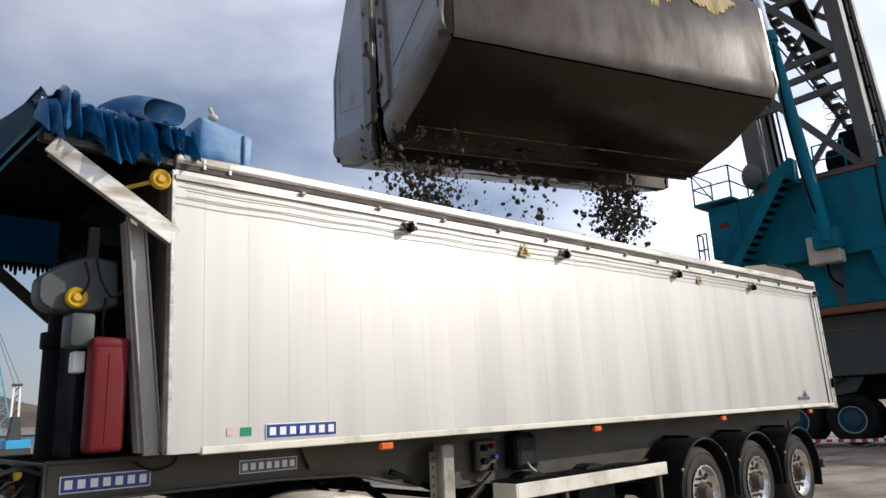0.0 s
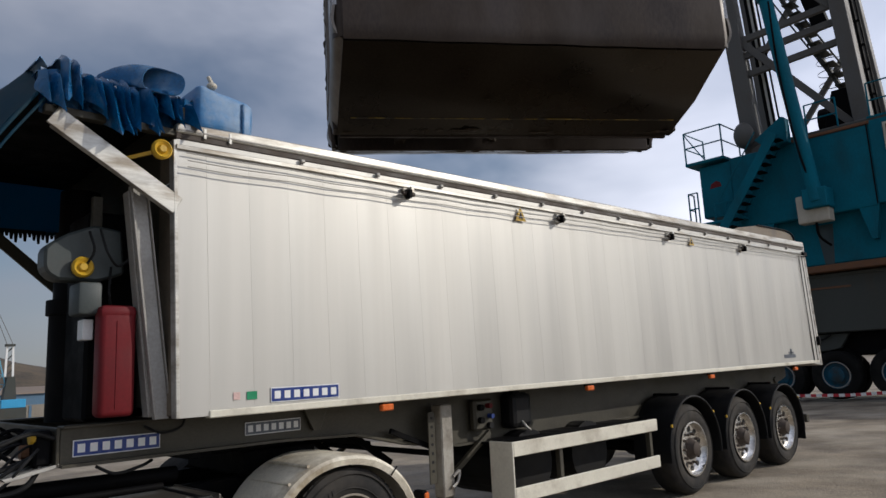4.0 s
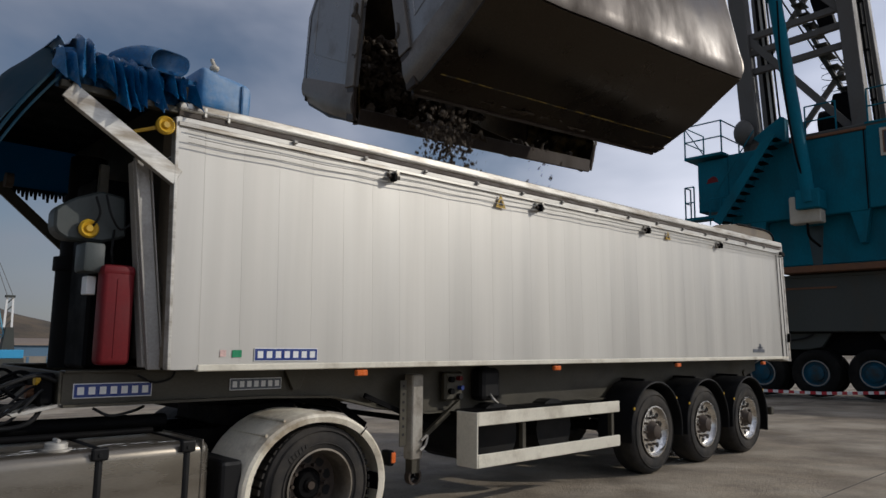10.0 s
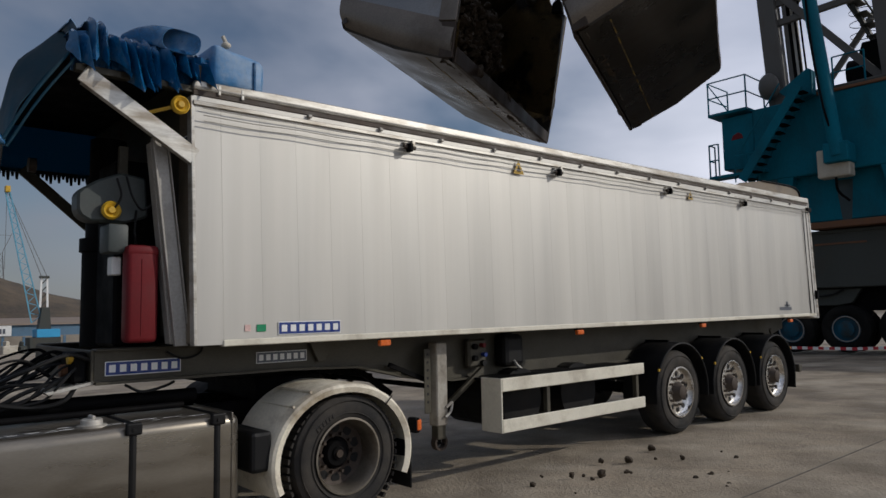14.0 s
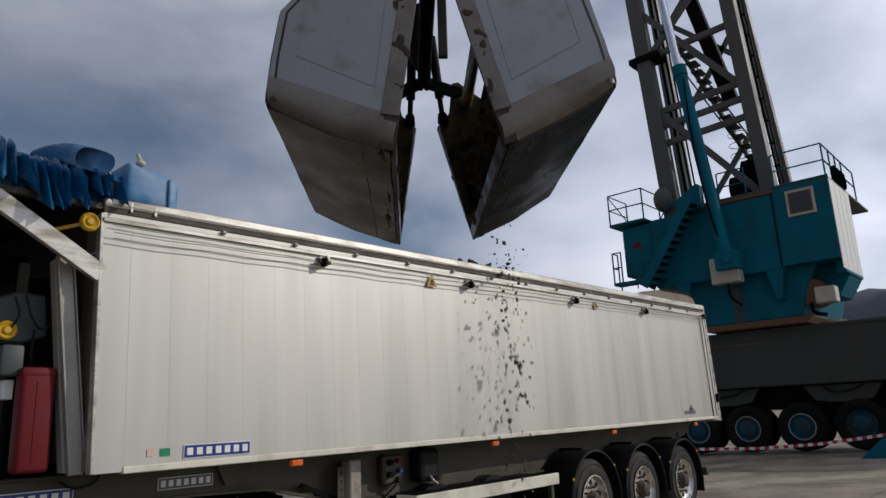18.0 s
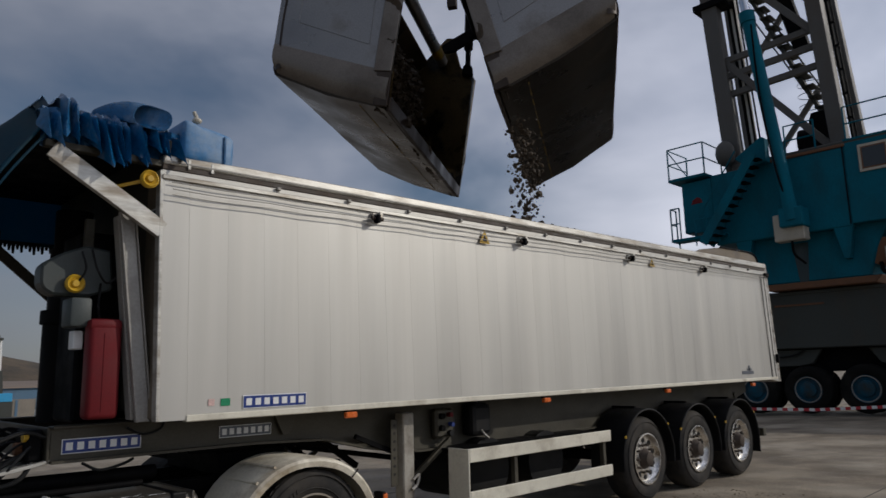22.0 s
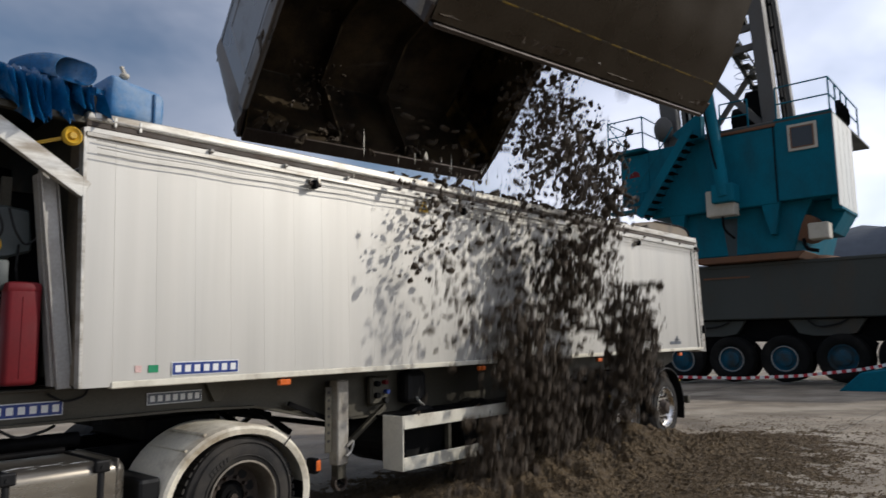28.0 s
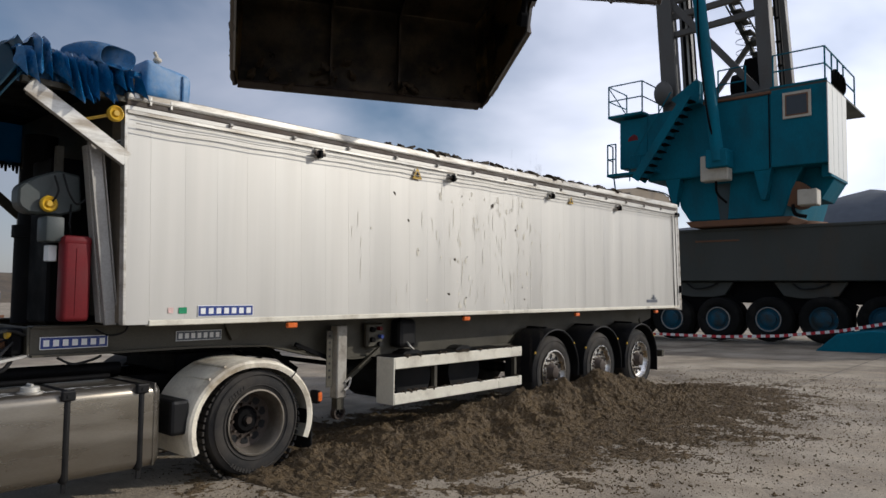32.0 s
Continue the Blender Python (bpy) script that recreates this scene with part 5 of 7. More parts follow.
roof_rail = part("rail_base", box(-1.44, 0.22, FY - 0.01, FY + 0.04, 8.18, 8.24), TEAL, crane)
railing(roof_rail, [(-1.35, FY + 0.03, 8.18), (0.16, FY + 0.03, 8.18), (0.16, 22.2, 8.18), (0.16, 23.0, 8.18), (0.16, 23.8, 8.18), (0.16, 25.5, 8.18)], 1.08)
for k in range(4):
    part("coiled_line", lathe([(0, 0.28), (0.05, 0.3), (0.1, 0.28)], (0.18, 22.3 + 0.35 * k, 8.45), "x", 18), STEEL_BLACK, roof_rail)

# tower, leaning a little
tower = part("tower_leg", prism([(-5.45, 8.0), (-4.88, 8.0), (-5.72, 22.0), (-6.25, 22.0)], "y", 22.2, 22.7, bev=0.02), CRANE_GREY, crane, "grey box leg of the lattice tower")
part("tower_leg", prism([(-2.0, 8.0), (-1.53, 8.0), (-2.30, 22.0), (-2.77, 22.0)], "y", 22.2, 22.7, bev=0.02), CRANE_GREY, tower)
part("tower_leg", prism([(-5.75, 8.0), (-5.35, 8.0), (-6.0, 22.0), (-6.4, 22.0)], "y", 25.0, 25.4, bev=0.02), CRANE_GREY, tower)
part("tower_leg", prism([(-2.02, 8.0), (-1.64, 8.0), (-2.62, 22.0), (-3.0, 22.0)], "y", 25.0, 25.4, bev=0.02), CRANE_GREY, tower)
for x, r in ((-4.72, 0.06), (-4.52, 0.05), (-4.36, 0.035), (-1.50, 0.05), (-1.38, 0.03)):
    part("hoist_pipe", tube((x, 22.9, 8.0), (x - 0.80, 22.9, 22.0), r, 8), STEEL_BLACK, tower)
# bar in the pale colour stands for the leg's sunlit face
part("inner_flank", beam((-4.62, 23.0, 8.0), (-5.42, 23.0, 22.0), 0.16, 0.2, up=(0, 1, 0)), SUNLIT, tower, "inner flank of the leg, coloured pale as if sunlit")
for k in range(16):
    z = 8.5 + 0.85 * k
    part("ladder_clip", box(-1.56 - 0.057 * (z - 8), -1.36 - 0.057 * (z - 8), 22.86, 22.94, z, z + 0.06), STEEL_BLACK, tower)


def xl(z):
    return -4.95 - 0.82 * (z - 8) / 14


def xr(z):
    return -1.95 - 0.77 * (z - 8) / 14


for z in (11.15, 11.85, 12.45, 14.8, 17.6, 20.4):
    part("tower_rung", beam((xl(z), 22.45, z), (xr(z), 22.45, z + 0.12), 0.16, 0.22, bev=0.01), CRANE_GREY, tower)
for (za, zb, s) in ((8.3, 12.4, -1), (12.5, 16.7, -1), (14.8, 17.6, 1), (16.9, 20.6, -1)):
    a, b = ((xl(za), za), (xr(zb), zb)) if s > 0 else ((xr(za), za), (xl(zb), zb))
    part("tower_brace", beam((a[0], 22.4, a[1]), (b[0], 22.4, b[1]), 0.14, 0.24, bev=0.01), CRANE_GREY, tower)
    part("back_brace", beam((a[0] - 0.3, 25.2, b[1]), (b[0] - 0.3, 25.2, a[1]), 0.12, 0.2), CRANE_GREY, tower)
part("base_beam", box(-5.2, -1.6, 22.1, 22.9, 8.1, 8.45, 0.02), CRANE_GREY, tower)
part("pivot_bracket", prism([(-3.2, 8.4), (-1.9, 8.4), (-2.2, 9.9), (-2.75, 9.9)], "y", 23.0, 23.6, bev=0.02), STEEL_BLACK, tower)
part("rope_drum", tube((-3.3, 23.6, 9.0), (-2.0, 23.6, 9.0), 0.55, 24), STEEL_BLACK, tower, "dark rope drum")
for xo in (0, 0.5):
    part("stair_rail", tube((-4.6 + xo, 23.4, 14.5), (-2.5 + xo, 23.4, 9.9), 0.03, 6), UNDER_GREY, tower)
st2 = part("inner_stair", beam((-4.7, 23.6, 15.6), (-2.4, 23.6, 9.6), 0.35, 0.12), UNDER_GREY, tower)
for k in range(14):
    u = (k + 0.5) / 14
    part("tread", box(-4.75 + 2.3 * u, -4.35 + 2.3 * u, 23.3, 23.9, 15.5 - 6.0 * u, 15.54 - 6.0 * u), UNDER_GREY, st2)
part("upper_stair", beam((-2.9, 23.6, 12.4), (-4.2, 23.6, 18.6), 0.5, 0.35, up=(0, 1, 0)), STEEL_BLACK, tower)
bm = bmesh.new()
bmesh.ops.create_uvsphere(bm, u_segments=18, v_segments=12, radius=0.42, matrix=Matrix.Translation((-5.3, 21.9, 8.85)) @ Matrix.Diagonal((0.8, 0.8, 1.1, 1)))
part("vent_cowl", bm, CRANE_GREY, crane, "rounded grey cowl", True)
for k in range(3):
    part("cage_hoop", lathe([(0.0, 0.4), (0.03, 0.4)], (-2.75, 23.3, 10.2 + 0.4 * k), "z", 16), UNDER_GREY, tower)
railing(part("deck", box(-4.6, -2.3, 21.5, 22.0, 8.14, 8.2), UNDER_GREY, crane), [(-3.2, 21.6, 8.2), (-2.3, 21.6, 8.2)], 1.0)
part("leg_collar", box(-6.1, -4.9, 22.1, 22.9, 14.6, 14.85, 0.02), STEEL_BLACK, tower)
# luffing ram
ram2 = part("luffing_ram", tube((-2.93, 20.75, 5.9), (-3.66, 20.75, 13.05), 0.205, 24), TEAL, crane, "teal luffing cylinder with a chromed rod", True)
part("ram_rod", tube((-3.66, 20.75, 13.05), (-4.47, 20.75, 21.0), 0.145, 20), CYL_CHROME, ram2, "chromed rod", True)
part("ram_gland", tube((-3.63, 20.75, 12.75), (-3.67, 20.75, 13.12), 0.25, 24), TEAL, ram2, "", True)
part("ram_line", hose([(-3.50, 20.6, 12.6), (-3.42, 20.5, 10), (-3.12, 20.5, 7.2), (-2.85, 20.9, 6.1)], 0.035, 6), STEEL_BLACK, ram2)
part("ram_foot", box(-3.3, -2.6, 20.6, FY, 5.7, 6.3, 0.03), TEAL, ram2)
part("boom", beam((-4.3, 21.6, 21.0), (-1.4, 6.0, 34.0), 1.2, 1.4), CRANE_GREY, crane, "grey lattice boom high above")

# outrigger support and its pad at the near corner
sup = part("outrigger", box(1.95, 2.38, 21.2, 21.88, 0.30, 1.45, 0.02), mat("blue_jack_paint", (0.015, 0.10, 0.27), 0.5, 0.0, 0.12, 3, 40, 0.1, (0.04, 0.05, 0.06), 0.6, 2), crane, "striped outrigger jack at the corner")
part("jack_case", box(1.97, 2.36, 21.3, 21.88, 2.00, 3.05, 0.01), UNDER_GREY, sup)
part("jack_cap", box(1.95, 2.40, 21.25, 21.88, 3.05, 3.38, 0.01), GREEN_SIGN, sup, "green cap")
part("jack_edge", prism([(2.40, 3.40), (2.55, 3.40), (2.62, 1.9), (2.95, 1.4), (2.95, 0.6), (2.75, 0.6), (2.5, 1.8)], "y", 21.25, 21.4, bev=0.005), WHITE, sup)
plate = part("stripe_plate", box(1.93, 2.42, 21.16, 21.2, 1.46, 2.0, 0.004), YELLOW, sup, "black and yellow hazard plate")
part("stripe_plate", box(2.45, 3.0, 21.16, 21.2, 1.46, 2.0, 0.004), BEIGE, plate)
for k in range(3):
    part("stripe", prism([(1.95 + 0.18 * k - 0.0, 2.0 - 0.0), (2.05 + 0.18 * k, 2.0), (2.0 + 0.18 * k + 0.15, 1.46), (1.95 + 0.18 * k + 0.10, 1.46)] if k < 2 else [(1.93, 1.7), (1.93, 1.55), (1.98, 1.46), (2.06, 1.46)], "y", 21.15, 21.16), BLACK, plate)
    part("stripe", prism([(2.48 + 0.19 * k, 1.46), (2.56 + 0.19 * k, 1.46), (2.66 + 0.17 * k, 2.0), (2.58 + 0.17 * k, 2.0)], "y", 21.15, 21.16), YELLOW, plate)
pad = solo("outrigger_pad", prism([(0.05, GROUND + 0.0), (0.60, GROUND + 0.50), (1.4, GROUND + 0.62), (7.5, GROUND + 0.62), (7.5, GROUND)], "y", 19.6, 22.4, bev=0.02), TEAL, "teal steel outrigger pad with sloping ends", "steel pad")


crane.location.x -= 0.09


# ---- ground, distance ----
SLOPE = 0.022


def gz(x):
    """The quay falls gently to one side."""
    return GROUND + SLOPE * x if x > -20 else GROUND + SLOPE * -20 + 0.0362 * (max(x, -160) + 20)


CONCRETE = mat("worn_quay_concrete", (0.255, 0.208, 0.150), 0.85, 0.0, 0.42, 1.6, 38, 1.0, (0.115, 0.088, 0.058), 0.8, 0.6, lo=0.45, hi=0.64, bump_dist=0.014, tint=(0.40, 0.345, 0.265), tint_scale=0.55)
bm = bmesh.new()
xs = (-3000, -160, -60, -20, 0, 20, 60, 3000)
ys = (-3000, -60, -20, 0, 20, 60, 3000)
vs = [[bm.verts.new((x, y, gz(x) if x < 400 else GROUND + SLOPE * 400)) for y in ys] for x in xs]
for a, b in zip(vs, vs[1:]):
    for k in range(len(ys) - 1):
        bm.faces.new((a[k], b[k], b[k + 1], a[k + 1]))
ground = solo("ground", bm, CONCRETE, "grey worn concrete quay with dust and wheel marks", "ground", kind="structure")
# dark joints between slabs, sunk seams shown as narrow tar strips
TAR = mat("tar_joint", (0.105, 0.092, 0.076), 0.9, 0.0, 0.3, 3, 30, 0.3)
for y in (-9.5, -4.6, 0.2, 5.1, 10.1, 15.0, 19.0):
    part("slab_joint", beam((-30, y, gz(-30) + 0.003), (30, y + 0.3, gz(30) + 0.003), 0.012, 0.004), TAR, ground)
for x in (-8.3, -3.3, 1.9, 6.9, 12.0):
    part("slab_joint", beam((x, -25, gz(x) + 0.003), (x, 21, gz(x) + 0.003), 0.012, 0.004), TAR, ground)

# barrier tape
tape = thing("barrier_tape", (-2.0, 20.8, GROUND), "red and white barrier tape sagging before the crane", "barrier tape")
pts = [(-6.5, 20.9, 0.10), (-4.9, 20.8, 0.14), (-2.9, 20.75, 0.16), (-1.15, 20.7, 0.28), (0.46, 20.7, 0.50), (1.7, 20.9, 0.78)]
WHITE_T, RED_T = WHITE, mat("tape_red", (0.45, 0.02, 0.03), 0.5)
n_t = 64
for k in range(n_t):
    def at(u):
        s = u * (len(pts) - 1)
        i = min(int(s), len(pts) - 2)
        return Vector(pts[i]).lerp(Vector(pts[i + 1]), s - i)
    a, b = at(k / n_t), at((k + 1) / n_t)
    part("tape_band", beam(a, b, 0.006, 0.085), RED_T if k % 2 else WHITE_T, tape)

# far shore, on the side of the lorry
FX = -150.0


def fy(px):
    return 13.7 + 0.0985 * px


def fz(py):
    return (565 - py) * 0.1115 + 0.2


HILL = mat("dry_scrub_hill", (0.066, 0.049, 0.032), 0.95, 0.0, 0.4, 0.05, 0.9, 0.4, (0.026, 0.028, 0.018), 0.85, 0.16, tint=(0.11, 0.080, 0.050), tint_scale=0.05)
random.seed(11)


def ridge(name, x, prof, depth, material, label, y0, y1, n=70, rough=2.0, rows=9):
    """A hill range: a strip whose crest follows a profile, with broken slopes."""
    bm = bmesh.new()
    g = []
    for i in range(n + 1):
        y = y0 + (y1 - y0) * i / n
        for (ya, za), (yb, zb) in zip(prof, prof[1:]):
            if ya <= y <= yb:
                h = za + (zb - za) * (y - ya) / (yb - ya)
                break
        else:
            h = prof[0][1] if y < prof[0][0] else prof[-1][1]
        col = []
        for j in range(rows + 1):
            v = j / rows
            nz = rough * noise.fractal(Vector((y * 0.03, j * 0.5, 2)), 1.0, 2.0, 4) * (0.35 + 0.65 * math.sin(math.pi * min(1, v * 1.05)))
            col.append(bm.verts.new((x - depth * v, y, gz(-200) + (h - gz(-200)) * math.sin(v * math.pi / 2) ** 1.2 + nz)))
        g.append(col)
    for a, b in zip(g, g[1:]):
        for j in range(rows):
            bm.faces.new((a[j], b[j], b[j + 1], a[j + 1]))
    return solo(name, bm, material, label, "hill", kind="structure", smooth=True)


ridge("far_hill", -320.0, [(-260, 28), (-60, 24), (-20, 25), (10, 24), (26, 25.5), (34, 22.5), (44, 25.5), (53, 28), (60, 27), (68, 22.5), (80, 18), (95, 14), (110, 10), (160, 7), (260, 3)], 120, HILL, "dry brown scrubby hill behind the port", -260, 260, 120)

sheds = thing("warehouse", (FX - 10, fy(80), gz(-160)), "long low warehouse with blue doors and a plain white sign", "warehouse")
SHED = mat("warehouse_concrete", (0.25, 0.22, 0.18), 0.9, 0.0, 0.12, 0.4, 4, 0.2, (0.14, 0.12, 0.10), 0.5, 0.3)
SHED_BLUE = mat("faded_blue_cladding", (0.085, 0.16, 0.24), 0.7, 0.0, 0.1, 0.4, 4, 0.1, (0.06, 0.09, 0.12), 0.5, 0.3)
SHED_ROOF = mat("brown_roof_sheet", (0.20, 0.155, 0.12), 0.8, 0.0, 0.1, 0.3, 4, 0.1)
part("lower_wall", box(FX - 30, FX - 10, fy(-700), fy(330), gz(-160), fz(586)), SHED, sheds)
part("upper_wall", box(FX - 30, FX - 10.2, fy(-700), fy(330), fz(586), fz(566)), SHED_BLUE, sheds)
part("roof", prism([(FX - 31, fz(566)), (FX - 9.6, fz(566)), (FX - 10.5, fz(562)), (FX - 20, fz(553))], "y", fy(-700), fy(330)), SHED_ROOF, sheds)
for k in range(26):
    part("wall_bay", box(FX - 10.1, FX - 9.9, fy(-680 + 38 * k), fy(-680 + 38 * k + 5), gz(-160), fz(587)), SHED_BLUE, sheds)
sg = part("sign_board", box(FX - 10, FX - 9.7, fy(55), fy(135), fz(585), fz(566)), WHITE, sheds, "white sign with plain grey bars")
part("sign_bar", box(FX - 9.7, FX - 9.6, fy(60), fy(76), fz(580), fz(570)), SHED_BLUE, sg)
for k in range(6):
    part("sign_bar", box(FX - 9.7, FX - 9.6, fy(87 + 6.6 * k), fy(91 + 6.6 * k), fz(581), fz(572)), GREY_SIGN, sg)

mast = thing("floodlight_mast", (FX - 3, fy(85), gz(-150)), "tall pale floodlight mast", "light mast")
part("pole", tube((FX - 3, fy(85), gz(-150)), (FX - 3, fy(85), fz(480)), 0.18, 10, r2=0.10), BEIGE, mast)
part("lamp_head", box(FX - 3.3, FX - 2.7, fy(78), fy(96), fz(481), fz(478)), UNDER_GREY, mast)
# distance haze is mixed into the pylon's grey
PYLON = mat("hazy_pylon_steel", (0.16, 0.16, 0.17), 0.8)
pyl = thing("power_pylon", (-430, 68, 18), "slender steel lattice power pylon on the hill", "pylon")
for s in (-1, 1):
    for q in (-1, 1):
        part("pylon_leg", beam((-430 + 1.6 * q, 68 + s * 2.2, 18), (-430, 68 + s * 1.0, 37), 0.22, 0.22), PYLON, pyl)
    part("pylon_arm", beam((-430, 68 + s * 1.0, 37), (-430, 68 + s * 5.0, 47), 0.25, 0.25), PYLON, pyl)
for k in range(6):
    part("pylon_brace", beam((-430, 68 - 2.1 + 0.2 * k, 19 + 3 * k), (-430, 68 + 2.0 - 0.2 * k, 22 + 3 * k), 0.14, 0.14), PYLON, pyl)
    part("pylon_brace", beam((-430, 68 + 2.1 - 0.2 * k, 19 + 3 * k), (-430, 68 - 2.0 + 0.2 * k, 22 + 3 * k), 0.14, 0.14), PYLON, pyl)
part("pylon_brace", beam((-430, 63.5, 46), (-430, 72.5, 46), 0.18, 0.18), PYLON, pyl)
mst = thing("radio_mast", (-330, 40, 15), "thin radio mast on the hill", "radio mast")
part("pole", tube((-330, 40, 15), (-330, 40, 26), 0.16, 6, r2=0.10), PYLON, mst)
part("antenna", tube((-330, 40, 26), (-330, 40, 28), 0.05, 6), PYLON, mst)

fc = thing("distant_crane", (FX, fy(178), gz(-150)), "distant harbour crane with a pale blue lattice jib", "crane")
PALE_BLUE = mat("pale_blue_crane_paint", (0.10, 0.30, 0.42), 0.6, 0.0, 0.15, 0.5, 5, 0.1)
SKY_BLUE = mat("bright_blue_base", (0.03, 0.30, 0.55), 0.5, 0.0, 0.1, 0.5, 5, 0.1)
part("crane_base", box(FX - 2, FX + 2, fy(157), fy(198), fz(587), fz(573), 0.05), SKY_BLUE, fc, "bright blue machinery deck")
part("undercarriage", box(FX - 2, FX + 2, fy(145), fy(200), gz(-150), fz(587), 0.1), UNDER_GREY, fc)
part("tower", prism([(fy(162), fz(573)), (fy(184), fz(573)), (fy(180), fz(535)), (fy(167), fz(535))], "x", FX - 1, FX + 1), UNDER_GREY, fc)
for a, b in ((165, 166), (178, 176)):
    part("tower_post", beam((FX, fy(a), fz(535)), (FX, fy(b), fz(480)), 0.35, 0.35), WHITE, fc)
part("tower_head", box(FX - 0.6, FX + 0.6, fy(163), fy(179), fz(484), fz(480)), UNDER_GREY, fc)
for k in range(4):
    part("tower_brace", beam((FX, fy(165), fz(535 - 13 * k)), (FX, fy(177), fz(523 - 13 * k)), 0.2, 0.2), UNDER_GREY, fc)
foot, tip = Vector((FX, fy(160), fz(560))), Vector((FX, fy(102), fz(333)))
across = Vector((0, 0.97, 0.25))
for s in (-1, 1):
    part("jib_chord", beam(foot + across * s * 0.9, tip + across * s * 0.35, 0.22, 0.22), PALE_BLUE, fc)
for k in range(26):
    u, v = k / 26, (k + 1) / 26
    s = 1 if k % 2 else -1
    w0, w1 = 0.9 - 0.55 * u, 0.9 - 0.55 * v
    part("jib_lacing", beam(foot.lerp(tip, u) + across * s * w0, foot.lerp(tip, v) - across * s * w1, 0.12, 0.12), PALE_BLUE, fc)
part("jib_head", box(FX - 0.6, FX + 0.6, fy(98), fy(107), fz(337), fz(326), 0.1), YELLOW, fc, "yellow jib head")
for p in (fy(176), fy(166)):
    part("jib_stay", tube((FX, p, fz(481)), tip, 0.05, 5), ROPE, fc)
part("hoist_rope", tube(tip, (FX, fy(102), fz(470)), 0.04, 5), ROPE, fc)

# clutter along the far quay: heaps, vans, loaders
rnd = random.Random(21)
for k, (px, w, h, m_) in enumerate(((20, 24, 12, HILL), (62, 14, 9, RUST), (92, 24, 15, BEIGE), (120, 12, 14, UNDER_GREY), (-40, 30, 10, HILL), (-90, 22, 12, UNDER_GREY), (232, 18, 12, WHITE), (262, 24, 10, RUST))):
    bm = box(FX + 4, FX + 7, fy(px), fy(px + w), gz(-146), gz(-146) + h * 0.105, 0.15)
    box(FX + 4.4, FX + 6.6, fy(px + w * 0.2), fy(px + w * 0.55), gz(-146) + h * 0.1, gz(-146) + h * 0.16, 0.1, bm)
    bmesh.ops.subdivide_edges(bm, edges=bm.edges[:], cuts=1, use_grid_fill=True)
    for v in bm.verts:
        v.co += Vector((0.2, 0.25, 0.12)) * noise.noise(v.co * 0.9)
    solo("dock_machine", bm, m_, "small parked dock machine far across the quay", "dock machine", "machines on the far quay")

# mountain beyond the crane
# blue-grey base holds the haze of distance, no air is modelled
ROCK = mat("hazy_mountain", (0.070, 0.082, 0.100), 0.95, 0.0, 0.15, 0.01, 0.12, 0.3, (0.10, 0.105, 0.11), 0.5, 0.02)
bm = bmesh.new()
prof = [(-900, 20), (-400, 50), (-200, 62), (-140, 76), (-104, 80), (-95, 79), (-86, 84), (-76, 90), (-62, 93), (-55, 95), (-48, 92), (-30, 84), (10, 80), (60, 88), (140, 72), (320, 78), (700, 40), (1400, 10)]
g = []
for i in range(141):
    x = -900 + 2300 * (i / 140)
    for (xa, za), (xb, zb) in zip(prof, prof[1:]):
        if xa <= x <= xb:
            h = za + (zb - za) * (x - xa) / (xb - xa)
    g.append([bm.verts.new((x * (1 + 0.1 * v), 600 + 140 * v, -5 + (h * 1.22 + 5) * math.sin(v * math.pi / 2) + 5.0 * noise.fractal(Vector((x * 0.02, v * 4, 7)), 1.0, 2.0, 4))) for v in (0, 0.2, 0.4, 0.6, 0.8, 1.0)])
for a, b in zip(g, g[1:]):
    for j in range(5):
        bm.faces.new((a[j], b[j], b[j + 1], a[j + 1]))
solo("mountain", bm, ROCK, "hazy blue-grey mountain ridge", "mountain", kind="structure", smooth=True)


# ---- clamshell grab ----
WT, WL, GB, GC, GL, GH, GLO, GQX, GQZ, GQW = 2.221, 2.164, 1.685, 2.497, 2.963, 0.059, 0.123, 0.90, -2.79, 2.15
grab = thing("clamshell_grab", (0, 0, 0), "large worn steel clamshell grab with chipped yellow paint on ropes", "grab")


def plate(quad, th=0.03, cuts=0):
    """A flat plate through the given corners, thickened."""
    bm = bmesh.new()
    f = bm.faces.new([bm.verts.new(p) for p in quad])
    if cuts:
        bmesh.ops.subdivide_edges(bm, edges=bm.edges[:], cuts=cuts, use_grid_fill=True)
    bmesh.ops.recalc_face_normals(bm, faces=bm.faces[:])
    bmesh.ops.solidify(bm, geom=bm.faces[:], thickness=th)
    return bm


